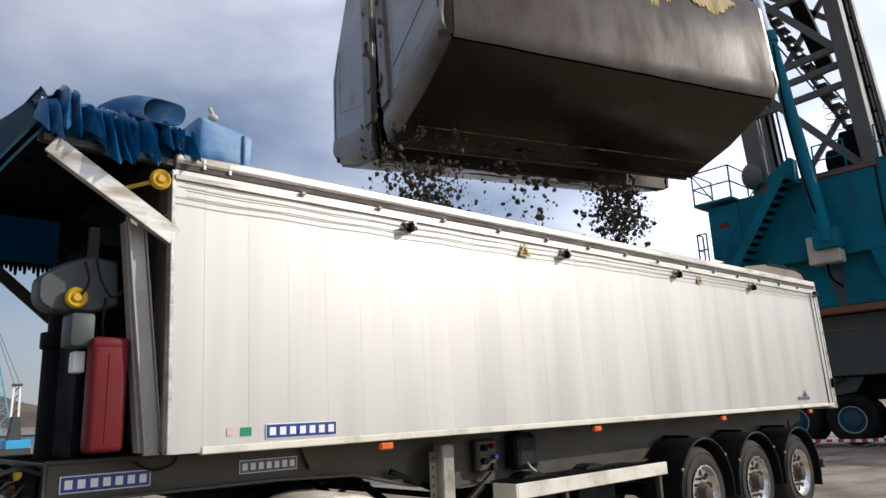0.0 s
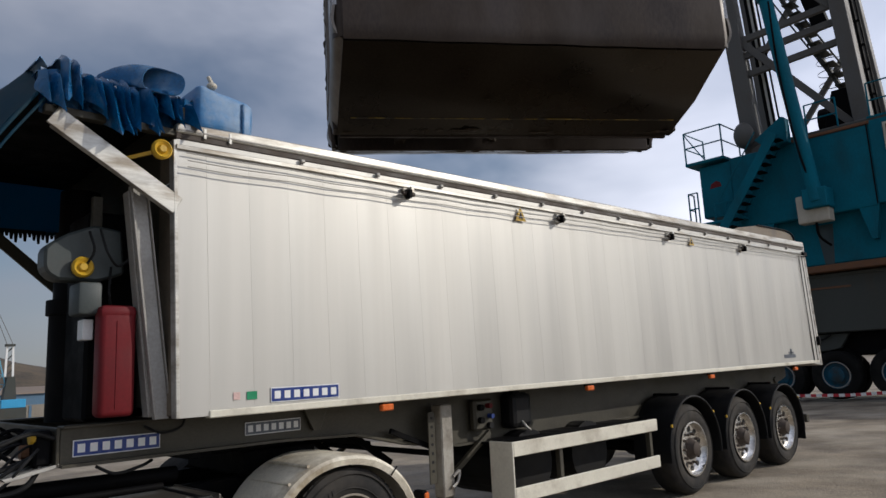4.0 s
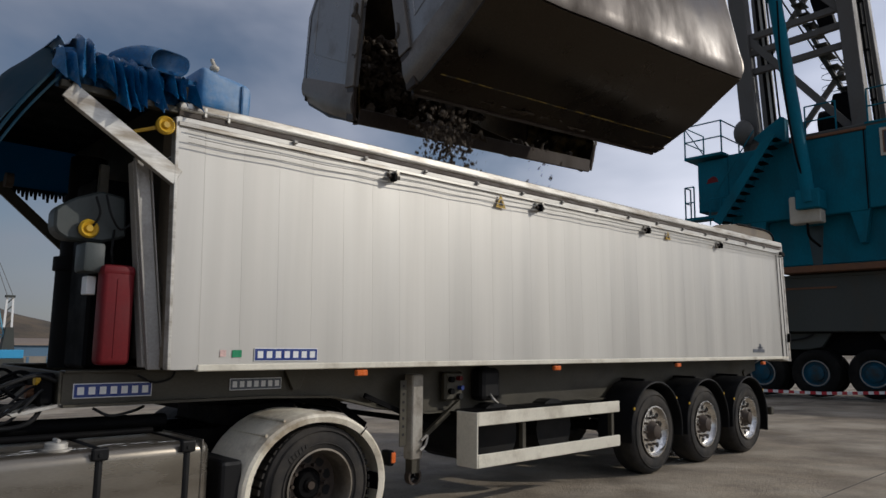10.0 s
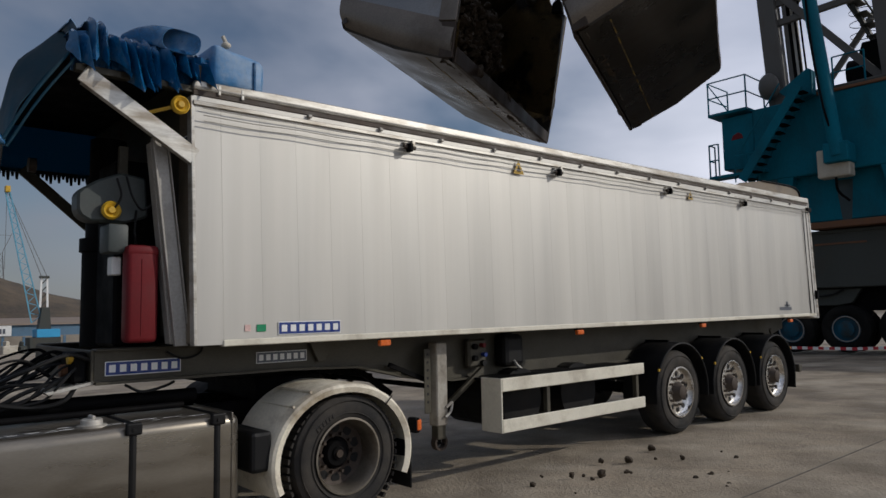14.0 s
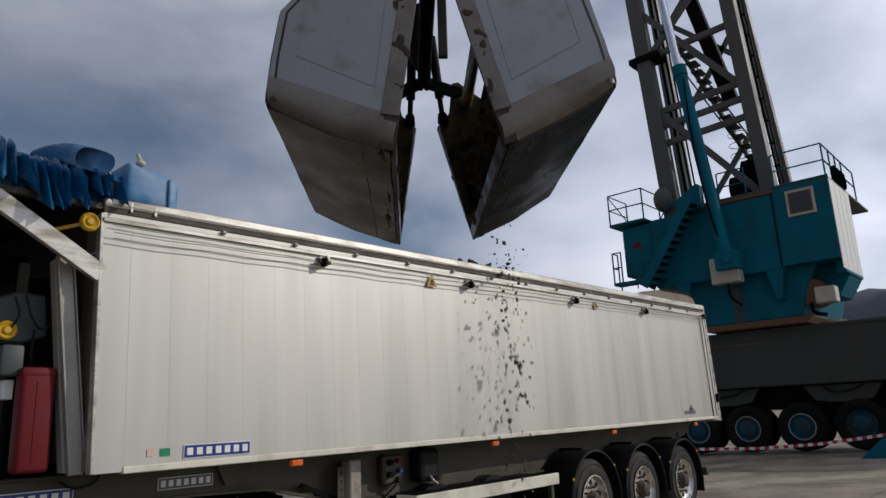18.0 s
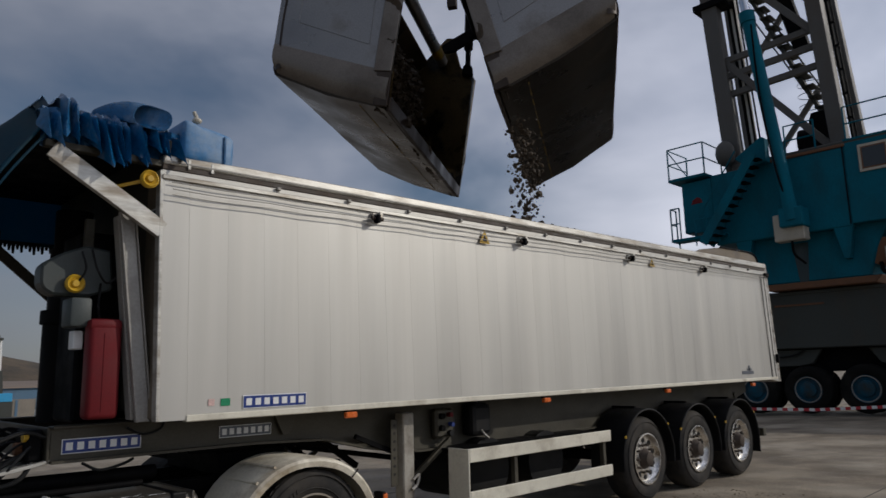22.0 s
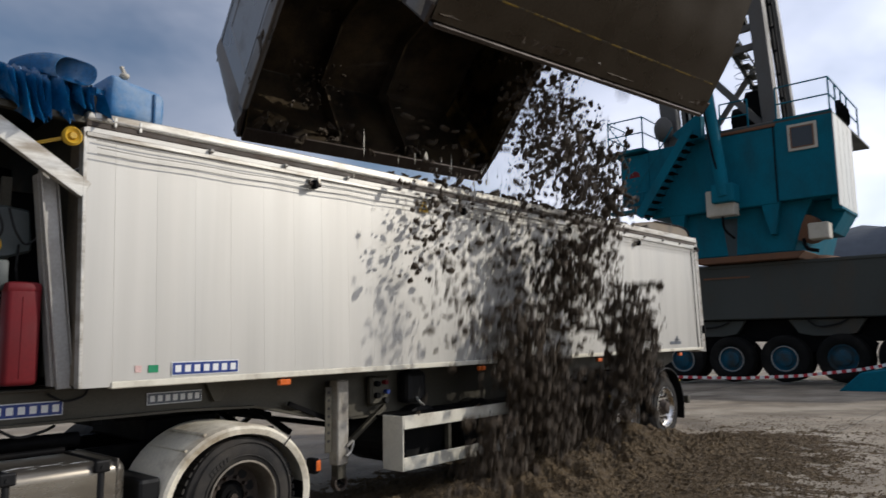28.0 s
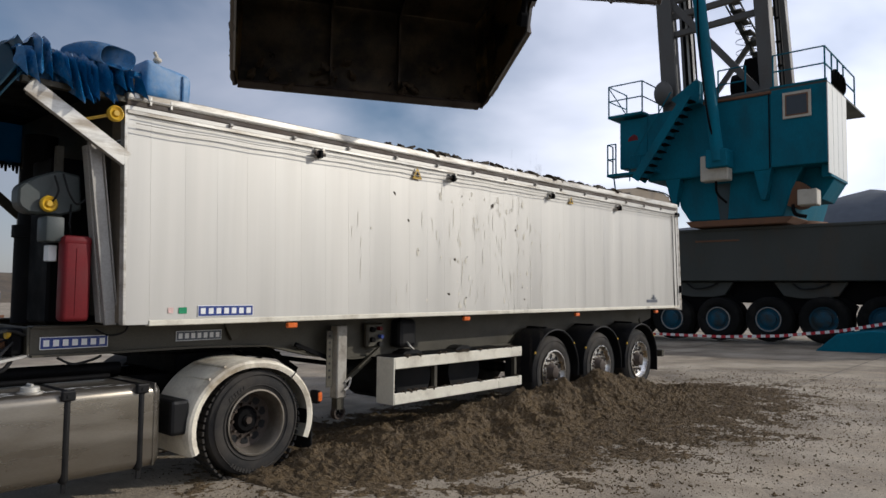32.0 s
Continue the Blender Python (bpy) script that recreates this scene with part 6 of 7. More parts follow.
def build_shell():
    """One shell in its own space: hinge at the origin, back towards +x, lip below."""
    rnd = random.Random(4)
    L = Vector((GLO, -GL))
    # upper back skin
    sec = [(0.95, -0.46), (GB - 0.22, -GC + 1.50), (GB - 0.02, -GC + 1.20), (GB + 0.01, -GC + 0.60), (GB, -GC + 0.14), (GB - 0.01, -GC + 0.05), (GB - 0.04, -GC - 0.02)]
    ny = 24

    def skin(sec, half, th):
        bm = bmesh.new()
        rows = [[bm.verts.new((x + 0.012 * noise.noise(Vector((x, k * 0.35, z * 2))), half(i) * (2 * k / ny - 1), z + 0.010 * noise.noise(Vector((x * 2, k * 0.3, 9))))) for k in range(ny + 1)] for i, (x, z) in enumerate(sec)]
        for a, b in zip(rows, rows[1:]):
            for k in range(ny):
                bm.faces.new((a[k], a[k + 1], b[k + 1], b[k]))
        bmesh.ops.recalc_face_normals(bm, faces=bm.faces[:])
        bmesh.ops.solidify(bm, geom=bm.faces[:], thickness=th)
        return bm

    shell = part("shell", skin(sec, lambda i: WT - 0.10, -0.03), GRAB_STEEL, grab, "dented brown-grey steel shell", True)
    # belly, bent once and tapering to the lip
    us = (0.0, 0.25, 0.5, 0.75, 1.0, 1.25, 1.5, 1.75, 1.95)
    T0, T1 = Vector((GB - 0.04, -GC - 0.02)), Vector((GQX, GQZ))

    def belly_at(u):
        return tuple(T0.lerp(T1, u) if u < 1 else T1.lerp(L, u - 1))

    belly = [belly_at(u) for u in us]

    def half(i):
        u = us[i]
        return WT - 0.10 + (GQW - WT + 0.10) * u if u < 1 else GQW + (WL - GQW) * (u - 1)

    part("belly", skin(belly, half, -0.03), GRAB_BELLY, shell, "dark muddy underside", True)
    inner = [(x - 0.04, z) for x, z in sec[:-1]] + [(x - 0.03, z + 0.05) for x, z in belly]
    bm = bmesh.new()
    rows = []
    for i, (x, z) in enumerate(inner):
        h = (WT - 0.12) if i < len(sec) - 1 else half(i - len(sec) + 1) - 0.03
        rows.append([bm.verts.new((x, h * (2 * k / 6 - 1), z)) for k in range(7)])
    for a, b in zip(rows, rows[1:]):
        for k in range(6):
            bm.faces.new((a[k], a[k + 1], b[k + 1], b[k]))
    part("inner_lining", bm, GRAB_IN, shell, "dark muddy inside", True)
    N, M = (GLO - 0.02, -GL + 0.42), (0.02, -0.74)
    for s in (-1, 1):
        # end wall: an upright plate, then a facet tucked in to the lip
        pts = [M, (0.30, -0.52), (0.50, -GC + 2.55), (0.62, -GC + 2.55), (GB - 0.22, -GC + 1.50), (GB - 0.02, -GC + 1.20), (GB, -GC + 0.34), N]
        bm = bmesh.new()
        lo = [bm.verts.new((x, s * WT, z)) for x, z in pts]
        hi = [bm.verts.new((x, s * (WT - 0.045), z)) for x, z in pts]
        bm.faces.new(lo)
        bm.faces.new(hi[::-1])
        for i in range(len(pts)):
            j = (i + 1) % len(pts)
            bm.faces.new((lo[i], lo[j], hi[j], hi[i]))
        bmesh.ops.recalc_face_normals(bm, faces=bm.faces[:])
        end = part("end_wall", bm, GRAB_END, shell, "bare worn end wall")
        bm = bmesh.new()
        f = bm.faces.new([bm.verts.new((x, s * (WT - 0.052), z)) for x, z in [(0.06, -0.80)] + pts[1:]])
        bmesh.ops.solidify(bm, geom=[f], thickness=0.006 * s)
        part("mud_lining", bm, GRAB_MUD, end, "brown inner steel caked with dark mud")
        # facet, bowed out a little under the crease
        bm = bmesh.new()
        a0, a1 = Vector((GB, s * WT, -GC + 0.34)), Vector((N[0], s * WT, N[1]))
        b0, b1 = Vector((GB - 0.05, s * (WT - 0.10), -GC - 0.02)), Vector((GLO, s * WL, -GL))
        rows = []
        for i in range(9):
            v = i / 8
            row = []
            for k in range(9):
                u = k / 8
                p = a0.lerp(a1, u).lerp(b0.lerp(b1, u), v)
                p += Vector((0.02, s * 0.06, -0.04)) * math.sin(math.pi * v)
                p.z -= 0.05 * v * math.sin(math.pi * u)
                row.append(bm.verts.new(p))
            rows.append(row)
        for a, b in zip(rows, rows[1:]):
            for k in range(8):
                bm.faces.new((a[k], a[k + 1], b[k + 1], b[k]))
        bmesh.ops.recalc_face_normals(bm, faces=bm.faces[:])
        bmesh.ops.solidify(bm, geom=bm.faces[:], thickness=0.03)
        part("tucked_facet", bm, GRAB_FACET, shell, "slanting lower end facet", True)
        part("facet_lining", plate([(p.x - 0.02, p.y - s * 0.05, p.z + 0.03) for p in (a0, a1, b1, b0)], 0.006), GRAB_MUD, shell, "brown inner steel caked with dark mud")
        # rounded corner strip between end wall and back
        corner = [(GB - 0.22, -GC + 1.50), (GB - 0.02, -GC + 1.20), (GB + 0.01, -GC + 0.60), (GB, -GC + 0.12), (GB - 0.03, -GC + 0.0)]
        rows = []
        bm = bmesh.new()
        for x, z in corner:
            rows.append([bm.verts.new((x - 0.10 + 0.115 * math.cos(a), s * (WT - 0.10 + 0.105 * math.sin(a)), z)) for a in (0, 0.4, 0.8, 1.2, 1.57)])
        for a, b in zip(rows, rows[1:]):
            for k in range(4):
                bm.faces.new((a[k], a[k + 1], b[k + 1], b[k]))
        part("corner_strip", bm, GRAB_STEEL, shell, "", True)
        # reinforced inner edge and welded lines
        part("edge_bar", beam((0.40, s * (WT + 0.015), -0.54), (0.60, s * (WT + 0.015), -GC + 2.5), 0.16, 0.05, up=(0, 1, 0), bev=0.008), GRAB_END, end)
        part("edge_bar", beam((M[0] + 0.10, s * (WT + 0.015), M[1]), (N[0] + 0.10, s * (WT + 0.015), N[1]), 0.22, 0.05, up=(0, 1, 0), bev=0.008), GRAB_FACET, end)
        part("edge_bar", beam((N[0] + 0.08, s * (WT + 0.0), N[1]), (GLO + 0.08, s * (WL + 0.02), -GL), 0.18, 0.05, up=(0, 1, 0), bev=0.008), GRAB_STEEL, end)
        for a, b in (((0.40, -0.6), (0.42, -GL + 0.78)), ((0.42, -GL + 0.78), (GB - 0.30, -GC + 0.62)), ((GB - 0.30, -GC + 0.62), (GB - 0.32, -GC + 1.45))):
            part("weld_line", tube((a[0], s * (WT + 0.001), a[1]), (b[0], s * (WT + 0.001), b[1]), 0.007, 6), GRAB_END, end)
        for k in range(4):
            z = -1.15 - 0.34 * k + rnd.uniform(-0.12, 0.12)
            bm = bmesh.new()
            bmesh.ops.create_icosphere(bm, subdivisions=3, radius=1, matrix=Matrix.Translation((0.16 + rnd.uniform(-0.06, 0.1), s * (WT + 0.035), z)) @ Matrix.Diagonal((rnd.uniform(0.03, 0.10), 0.010, rnd.uniform(0.04, 0.16), 1)))
            for v in bm.verts:
                v.co += 0.03 * noise.noise_vector(v.co * 12)
            part("clay_patch", bm, CLOD, end, "", True)
    # lip with wear band and yellow line, ribs inside
    part("lip", beam((GLO, -WL + 0.03, -GL + 0.06), (GLO, WL - 0.03, -GL + 0.06), 0.05, 0.20, bev=0.01), GRAB_STEEL, shell, "worn cutting lip")
    bx, bz = belly[6]
    part("yellow_line", beam((bx, -WL + 0.15, bz - 0.03), (bx, WL - 0.1, bz - 0.03), 0.016, 0.010), OLD_YELLOW, shell, "thin broken line of old yellow paint")
    # ragged remains of yellow paint under the rim and on the sloping roof
    rim, crest = Vector((GB + 0.000, -GC + 1.20)), Vector((GB - 0.20, -GC + 1.50))
    for y0, y1, top, low in ((-1.52, -0.52, 0.02, 0.26), (-0.42, 0.86, 0.05, 0.42), (0.95, 1.72, 0.03, 0.30)):
        bm = bmesh.new()
        n = int((y1 - y0) / 0.012)
        cols = []
        for k in range(n + 1):
            y = y0 + (y1 - y0) * k / n
            env = math.sin(math.pi * (k + 0.5) / (n + 1)) ** 0.45
            ln = low * env * (0.66 + 0.30 * noise.noise(Vector((y * 5, low, 0))) + 0.20 * noise.noise(Vector((y * 17, 2, low))) + rnd.uniform(-0.16, 0.10))
            up = top * (0.6 + noise.noise(Vector((y * 9, 7, 1))))
            cols.append([bm.verts.new((GB + q, y, -GC + 1.19 - up - d)) for q, d in ((0.014, 0), (0.026, max(0.02, ln)))])
        for p, q in zip(cols, cols[1:]):
            bm.faces.new((p[0], q[0], q[1], p[1]))
        bmesh.ops.recalc_face_normals(bm, faces=bm.faces[:])
        bmesh.ops.solidify(bm, geom=bm.faces[:], thickness=0.004)
        part("paint_patch", bm, GRAB_YELLOW, shell, "chipped yellow paint with a ragged lower edge")
    for y0, y1, u0, u1 in ((-2.0, -1.55, 0.35, 1.0), (-0.95, -0.62, 0.02, 0.6), (-0.5, 0.62, 0.30, 1.0), (0.85, 1.05, 0.02, 0.4), (1.45, 1.95, 0.15, 0.95)):
        bm = bmesh.new()
        n = max(6, int((y1 - y0) / 0.025))
        cols = []
        for k in range(n + 1):
            y = y0 + (y1 - y0) * k / n
            env = math.sin(math.pi * (k + 0.5) / (n + 1)) ** 0.6
            mid, hw = (u0 + u1) / 2, (u1 - u0) / 2 * env * (0.8 + 0.5 * noise.noise(Vector((y * 11, y0, 4))) + rnd.uniform(-0.1, 0.1))
            cols.append([bm.verts.new((p.x + 0.016, y, p.y + 0.012)) for p in (rim.lerp(crest, mid - hw), rim.lerp(crest, mid + hw))])
        for p, q in zip(cols, cols[1:]):
            bm.faces.new((p[0], q[0], q[1], p[1]))
        bmesh.ops.recalc_face_normals(bm, faces=bm.faces[:])
        bmesh.ops.solidify(bm, geom=bm.faces[:], thickness=0.004)
        part("paint_patch", bm, GRAB_YELLOW, shell, "worn yellow paint on the sloping top")
    for y in (-0.6, 0.6):
        part("inner_rib", prism([(0.93, -0.52), (GB - 0.27, -GC + 1.42), (GB - 0.07, -GC + 1.16), (GB - 0.05, -GC + 0.06), (GQX, GQZ + 0.07), (GLO + 0.12, -GL + 0.10), (GLO + 0.20, -GL + 0.24), (GQX, GQZ + 0.28), (GB - 0.28, -GC + 0.20), (GB - 0.26, -GC + 1.08)], "y", y - 0.02, y + 0.02), GRAB_IN, shell)
    for y in (-0.66, 0.70):
        lug = part("lifting_lug", prism([(GB - 0.67, -GC + 1.98), (GB - 0.37, -GC + 1.72), (GB - 0.42, -GC + 2.02), (GB - 0.57, -GC + 2.10)], "y", y - 0.04, y + 0.04, bev=0.01), GRAB_STEEL, shell)
        part("shackle", hose([(GB - 0.50, y - 0.1, -GC + 1.95), (GB - 0.20, y - 0.09, -GC + 1.53), (GB + 0.02, y, -GC + 1.24), (GB - 0.20, y + 0.09, -GC + 1.53), (GB - 0.50, y + 0.1, -GC + 1.95)], 0.035, 8), HUBDIRT, lug, "rusty shackle")
    for y in (-WT + 0.30, WT - 0.30):
        part("hinge_arm", prism([(-0.04, 0.10), (0.10, 0.12), (0.62, -0.22), (0.62, -0.36), (0.40, -0.34), (-0.02, -0.06)], "y", y - 0.04, y + 0.04, bev=0.01), STEEL_BLACK, shell)
    tie = part("tie_tube", tube((0.66, -WT + 0.05, -0.42), (0.66, WT - 0.05, -0.42), 0.10, 20), GRAB_END, shell, "grey cross tube with old yellow paint", True)
    for y in (-1.7, 1.7):
        part("tie_collar", tube((0.66, y - 0.16, -0.42), (0.66, y + 0.16, -0.42), 0.106, 20), GRAB_YELLOW, tie, "", True)
    # clay clinging inside the lip
    for k in range(22):
        w = rnd.uniform(-WL + 0.15, WL - 0.15)
        x, z = belly_at(rnd.uniform(1.2, 1.95))
        x, z = x - 0.05, z + 0.12
        r = rnd.uniform(0.04, 0.10)
        bm = bmesh.new()
        bmesh.ops.create_icosphere(bm, subdivisions=3, radius=r, matrix=Matrix.Translation((x, w, z)) @ Matrix.Rotation(rnd.random() * 6, 4, "X") @ Matrix.Diagonal((0.6, 1.5, 0.7, 1)))
        for v in bm.verts:
            v.co += 0.05 * noise.noise_vector(v.co * 6) + 0.03 * noise.noise_vector(v.co * 22)
        part("clinging_clay", bm, CLOD, shell, "", True)
    # ragged band of wet clay stuck along the lip
    bm = bmesh.new()
    rows = []
    for k in range(141):
        y = (WL - 0.06) * (k / 70 - 1)
        row = []
        for i in range(8):
            a = 2 * math.pi * i / 8
            q = Vector((0.10 * math.cos(a), 0, 0.065 * math.sin(a)))
            nz = 0.55 + 0.9 * noise.noise(Vector((y * 2.2, a, 3))) + 0.55 * noise.noise(Vector((y * 9, q.x * 14, q.z * 14)))
            row.append(bm.verts.new(Vector((GLO + 0.11, y, -GL + 0.035)) + q * max(0.12, nz)))
        rows.append(row)
    for a, b in zip(rows, rows[1:]):
        for i in range(8):
            bm.faces.new((a[i], a[(i + 1) % 8], b[(i + 1) % 8], b[i]))
    bmesh.ops.recalc_face_normals(bm, faces=bm.faces[:])
    part("clay_band", bm, CLOD, shell, "ragged band of wet clay")
    return shell


shell_a = build_shell()   # hinge on the +x side of the grab
shell_b = shell_a.copy()
scene.collection.objects.link(shell_b)
for ch in shell_a.children_recursive:
    if ch.parent == shell_a:
        c2 = ch.copy()
        scene.collection.objects.link(c2)
        c2.parent = shell_b
        for g2 in ch.children:
            c3 = g2.copy()
            scene.collection.objects.link(c3)
            c3.parent = c2

# head, hinge pins, closing rams and hoist ropes
part("hinge_pin", tube((-GH, -WT + 0.2, 0), (-GH, WT - 0.2, 0), 0.06, 16), STEEL_BLACK, grab)
part("hinge_pin", tube((GH, -WT + 0.2, 0), (GH, WT - 0.2, 0), 0.06, 16), STEEL_BLACK, grab)
RAMS = []   # closing rams: part, side and place along the hinge
for side in (1, -1):
    for y in (-WT + 0.14, WT - 0.14):
        ram = part("closing_ram", tube((0, 0, 0), (0, 0, 0.85), 0.05, 14), STEEL_BLACK, grab, "dark closing ram", True)
        part("ram_barrel", tube((0, 0, 0.45), (0, 0, 1.7), 0.085, 16), STEEL_BLACK, ram, "", True)
        part("clevis", prism([(-0.10, -0.06), (0.10, -0.08), (0.08, 0.10), (0.0, 0.17), (-0.08, 0.10)], "y", -0.06, 0.06, bev=0.01), STEEL_BLACK, ram)
        RAMS.append((ram, side, y))
for y in (-WT + 0.40, WT - 0.40):
    part("hinge_block", prism([(-0.26, 1.6), (0.16, 1.6), (0.14, 0.55), (0.05, 0.20), (-0.06, 0.18), (-0.22, 0.45)], "y", y - 0.09, y + 0.09, bev=0.02), STEEL_BLACK, grab)
head = part("grab_head", box(-0.55, 0.55, -1.1, 1.1, 1.55, 2.05, 0.06), GRAB_YELLOW, grab, "yellow grab head")
for y in (-1.0, 1.0):
    for s in (-1, 1):
        part("arm", beam((s * 0.35, y, 1.7), (s * 0.32, y, 0.05), 0.12, 0.16, bev=0.01), GRAB_STEEL, head)
for x, y in ((-0.3, -0.5), (0.3, -0.5), (-0.3, 0.5), (0.3, 0.5)):
    part("hoist_rope", tube((x, y, 2.0), (x * 0.5, y * 0.5, 26.0), 0.022, 6), ROPE, grab)


# ---- clay: lumps and crumbs that fall from the grab ----
# seconds, place of the hinge, turn, opening of the shells, the difference between them, and tilt along the hinge
GRAB_ROWS = [
    (0.0, -1.24, 5.09, 7.36, -17.6, 0.6, 1.2, 0.8),
    (1.0, -1.37, 5.10, 7.34, -24.5, 1.8, 1.0, 0.7),
    (2.0, -1.51, 5.09, 7.32, -30.6, 2.4, 0.9, 0.6),
    (3.5, -1.67, 4.99, 7.33, -33.2, 1.6, 0.6, 0.55),
    (5.0, -1.76, 4.92, 7.33, -33.4, 1.3, 0.35, 0.55),
    (6.0, -1.79, 4.90, 7.31, -32.4, 1.7, 0.4, 0.5),
    (7.0, -1.80, 4.90, 7.26, -28.7, 2.9, 0.55, 0.5),
    (8.0, -1.73, 4.97, 7.23, -22.5, 4.2, 0.5, 0.9),
    (9.0, -1.66, 5.06, 7.21, -15.1, 5.7, 0.5, 1.3),
    (10.0, -1.60, 5.22, 7.19, -7.2, 8.5, 1.1, 0.7),
    (11.0, -1.58, 5.42, 7.22, 0.0, 9.9, 1.3, 0.35),
    (12.0, -1.59, 5.59, 7.26, 8.3, 10.4, 1.5, 0.0),
    (13.0, -1.62, 5.75, 7.29, 17.4, 10.6, 1.9, -0.5),
    (14.5, -1.68, 5.66, 7.29, 29.5, 10.0, 3.1, -0.4),
    (16.0, -1.72, 5.60, 7.23, 38.8, 9.4, 3.1, -0.2),
    (17.0, -1.85, 5.57, 7.34, 42.8, 9.7, 2.6, -0.4),
    (19.0, -2.12, 5.42, 7.60, 44.5, 9.0, 2.1, -0.4),
    (21.0, -2.30, 5.35, 7.64, 38.4, 9.0, 1.8, -0.3),
    (22.0, -2.29, 5.35, 7.60, 33.4, 9.3, 2.5, -0.6),
    (23.0, -2.22, 5.47, 7.62, 25.9, 9.5, 0.9, 0.3),
    (24.0, -2.07, 5.53, 7.44, 18.5, 13.0, 2.0, 0.2),
    (25.0, -1.96, 5.52, 7.31, 9.5, 20.1, 2.8, -0.4),
    (26.3, -1.55, 5.32, 6.90, 0.0, 31.0, 2.0, -0.3),
    (27.5, -1.18, 5.16, 6.55, -8.0, 39.5, 1.2, -0.2),
    (28.5, -0.91, 4.96, 6.34, -12.5, 43.3, 0.1, -0.4),
    (29.5, -0.82, 4.79, 6.01, -16.5, 48.7, -1.5, -0.5),
    (30.0, -0.79, 4.69, 5.84, -19.8, 50.9, -3.0, -0.5),
    (30.5, -0.79, 4.50, 5.73, -23.0, 53.5, -4.4, -0.6),
    (31.0, -0.85, 4.32, 5.67, -26.4, 56.6, -5.0, -0.6),
    (31.5, -1.12, 4.20, 5.71, -30.4, 61.4, -3.6, -0.3),
    (32.0, -1.32, 4.24, 5.87, -32.0, 66.6, -2.8, -0.3),
]


def grab_row(t):
    for a, b in zip(GRAB_ROWS, GRAB_ROWS[1:]):
        if a[0] <= t <= b[0]:
            u = (t - a[0]) / (b[0] - a[0])
            return [p + (q - p) * u for p, q in zip(a[1:], b[1:])]
    return list((GRAB_ROWS[-1] if t > 1 else GRAB_ROWS[0])[1:])


def in_shell(t, side, y, z):
    """A place inside one shell of the grab at a time."""
    gx, gy, gzz, yaw, th, lean, tilt = grab_row(t)
    m = pose(gx, gy, gzz, tilt, 0, yaw)
    m = m @ (pose(GH, 0, 0, 0, -th - lean, 0) if side > 0 else pose(-GH, 0, 0, 0, lean - th, 180))
    return m @ Vector((0.80, y, z))


FALLS = []   # thing and its rows, keyed in motions()


def falls(ob, release, start, vel=(0, 0, 0), stop=None, rest=None, off=(0.75, 0.0, -0.55), spin=0.0, lay=0.0, upright=False):
    """Rows of a piece of clay: carried in the grab, let go at release from start, then free fall.
    It ends on rest (a place), or sinks into the ground or load below stop."""
    start, vel = Vector(start), Vector(vel)
    rows = []
    turn = grab_row(max(release, 0))[3] + random.choice((0, 180)) + random.uniform(-20, 20)
    if upright:
        turn, spin = 0.0, 0.0
    side = 1 if off[0] > 0 else -1
    wy, wz = max(-1.3, min(1.3, off[1])) + random.uniform(-0.2, 0.2), random.uniform(-2.22, -2.12)
    if side < 0:
        wy = 0.95 + 0.5 * wy
    carried = [r[0] for r in GRAB_ROWS if r[0] < release - 0.3]
    if release > 0.3:
        for t in (carried or [0.0]) + [release - 0.05]:
            p = in_shell(t, side, wy, wz)
            rows.append((t, pose(p.x, p.y, p.z, lay, 0, turn)))
    floor = rest[2] if rest else stop
    t = max(release, 0.0)
    ang = 0.0
    while t < 32.0:
        s = t - release
        p = start + vel * s + Vector((0, 0, -4.9 * s * s))
        if p.z <= floor:
            break
        rows.append((t, pose(p.x, p.y, p.z, ang, ang * 0.6, turn)))
        ang += spin
        t = round(t + 0.1, 3)
    p = Vector(rest) if rest else Vector((p.x, p.y, floor))
    if t < 32.0:
        rows.append((t, pose(p.x, p.y, p.z, ang, ang * 0.6, turn)))
    rows.append((32.0 if t < 32.0 else t, pose(p.x, p.y, p.z, ang, ang * 0.6, turn)))
    FALLS.append((ob, rows))


def lump_mesh(seed, r, sub=2):
    bm = bmesh.new()
    bmesh.ops.create_icosphere(bm, subdivisions=sub, radius=r)
    o = Vector((seed * 3.1, seed * 1.7, seed))
    for v in bm.verts:
        v.co = v.co * (1 + 0.55 * noise.noise(v.co / r * 1.1 + o) + 0.25 * noise.noise(v.co / r * 3.3 + o))
    me = bpy.data.meshes.new("clod")
    bm.to_mesh(me)
    bm.free()
    me.materials.append(CLOD)
    me.polygons.foreach_set("use_smooth", [True] * len(me.polygons))
    return me


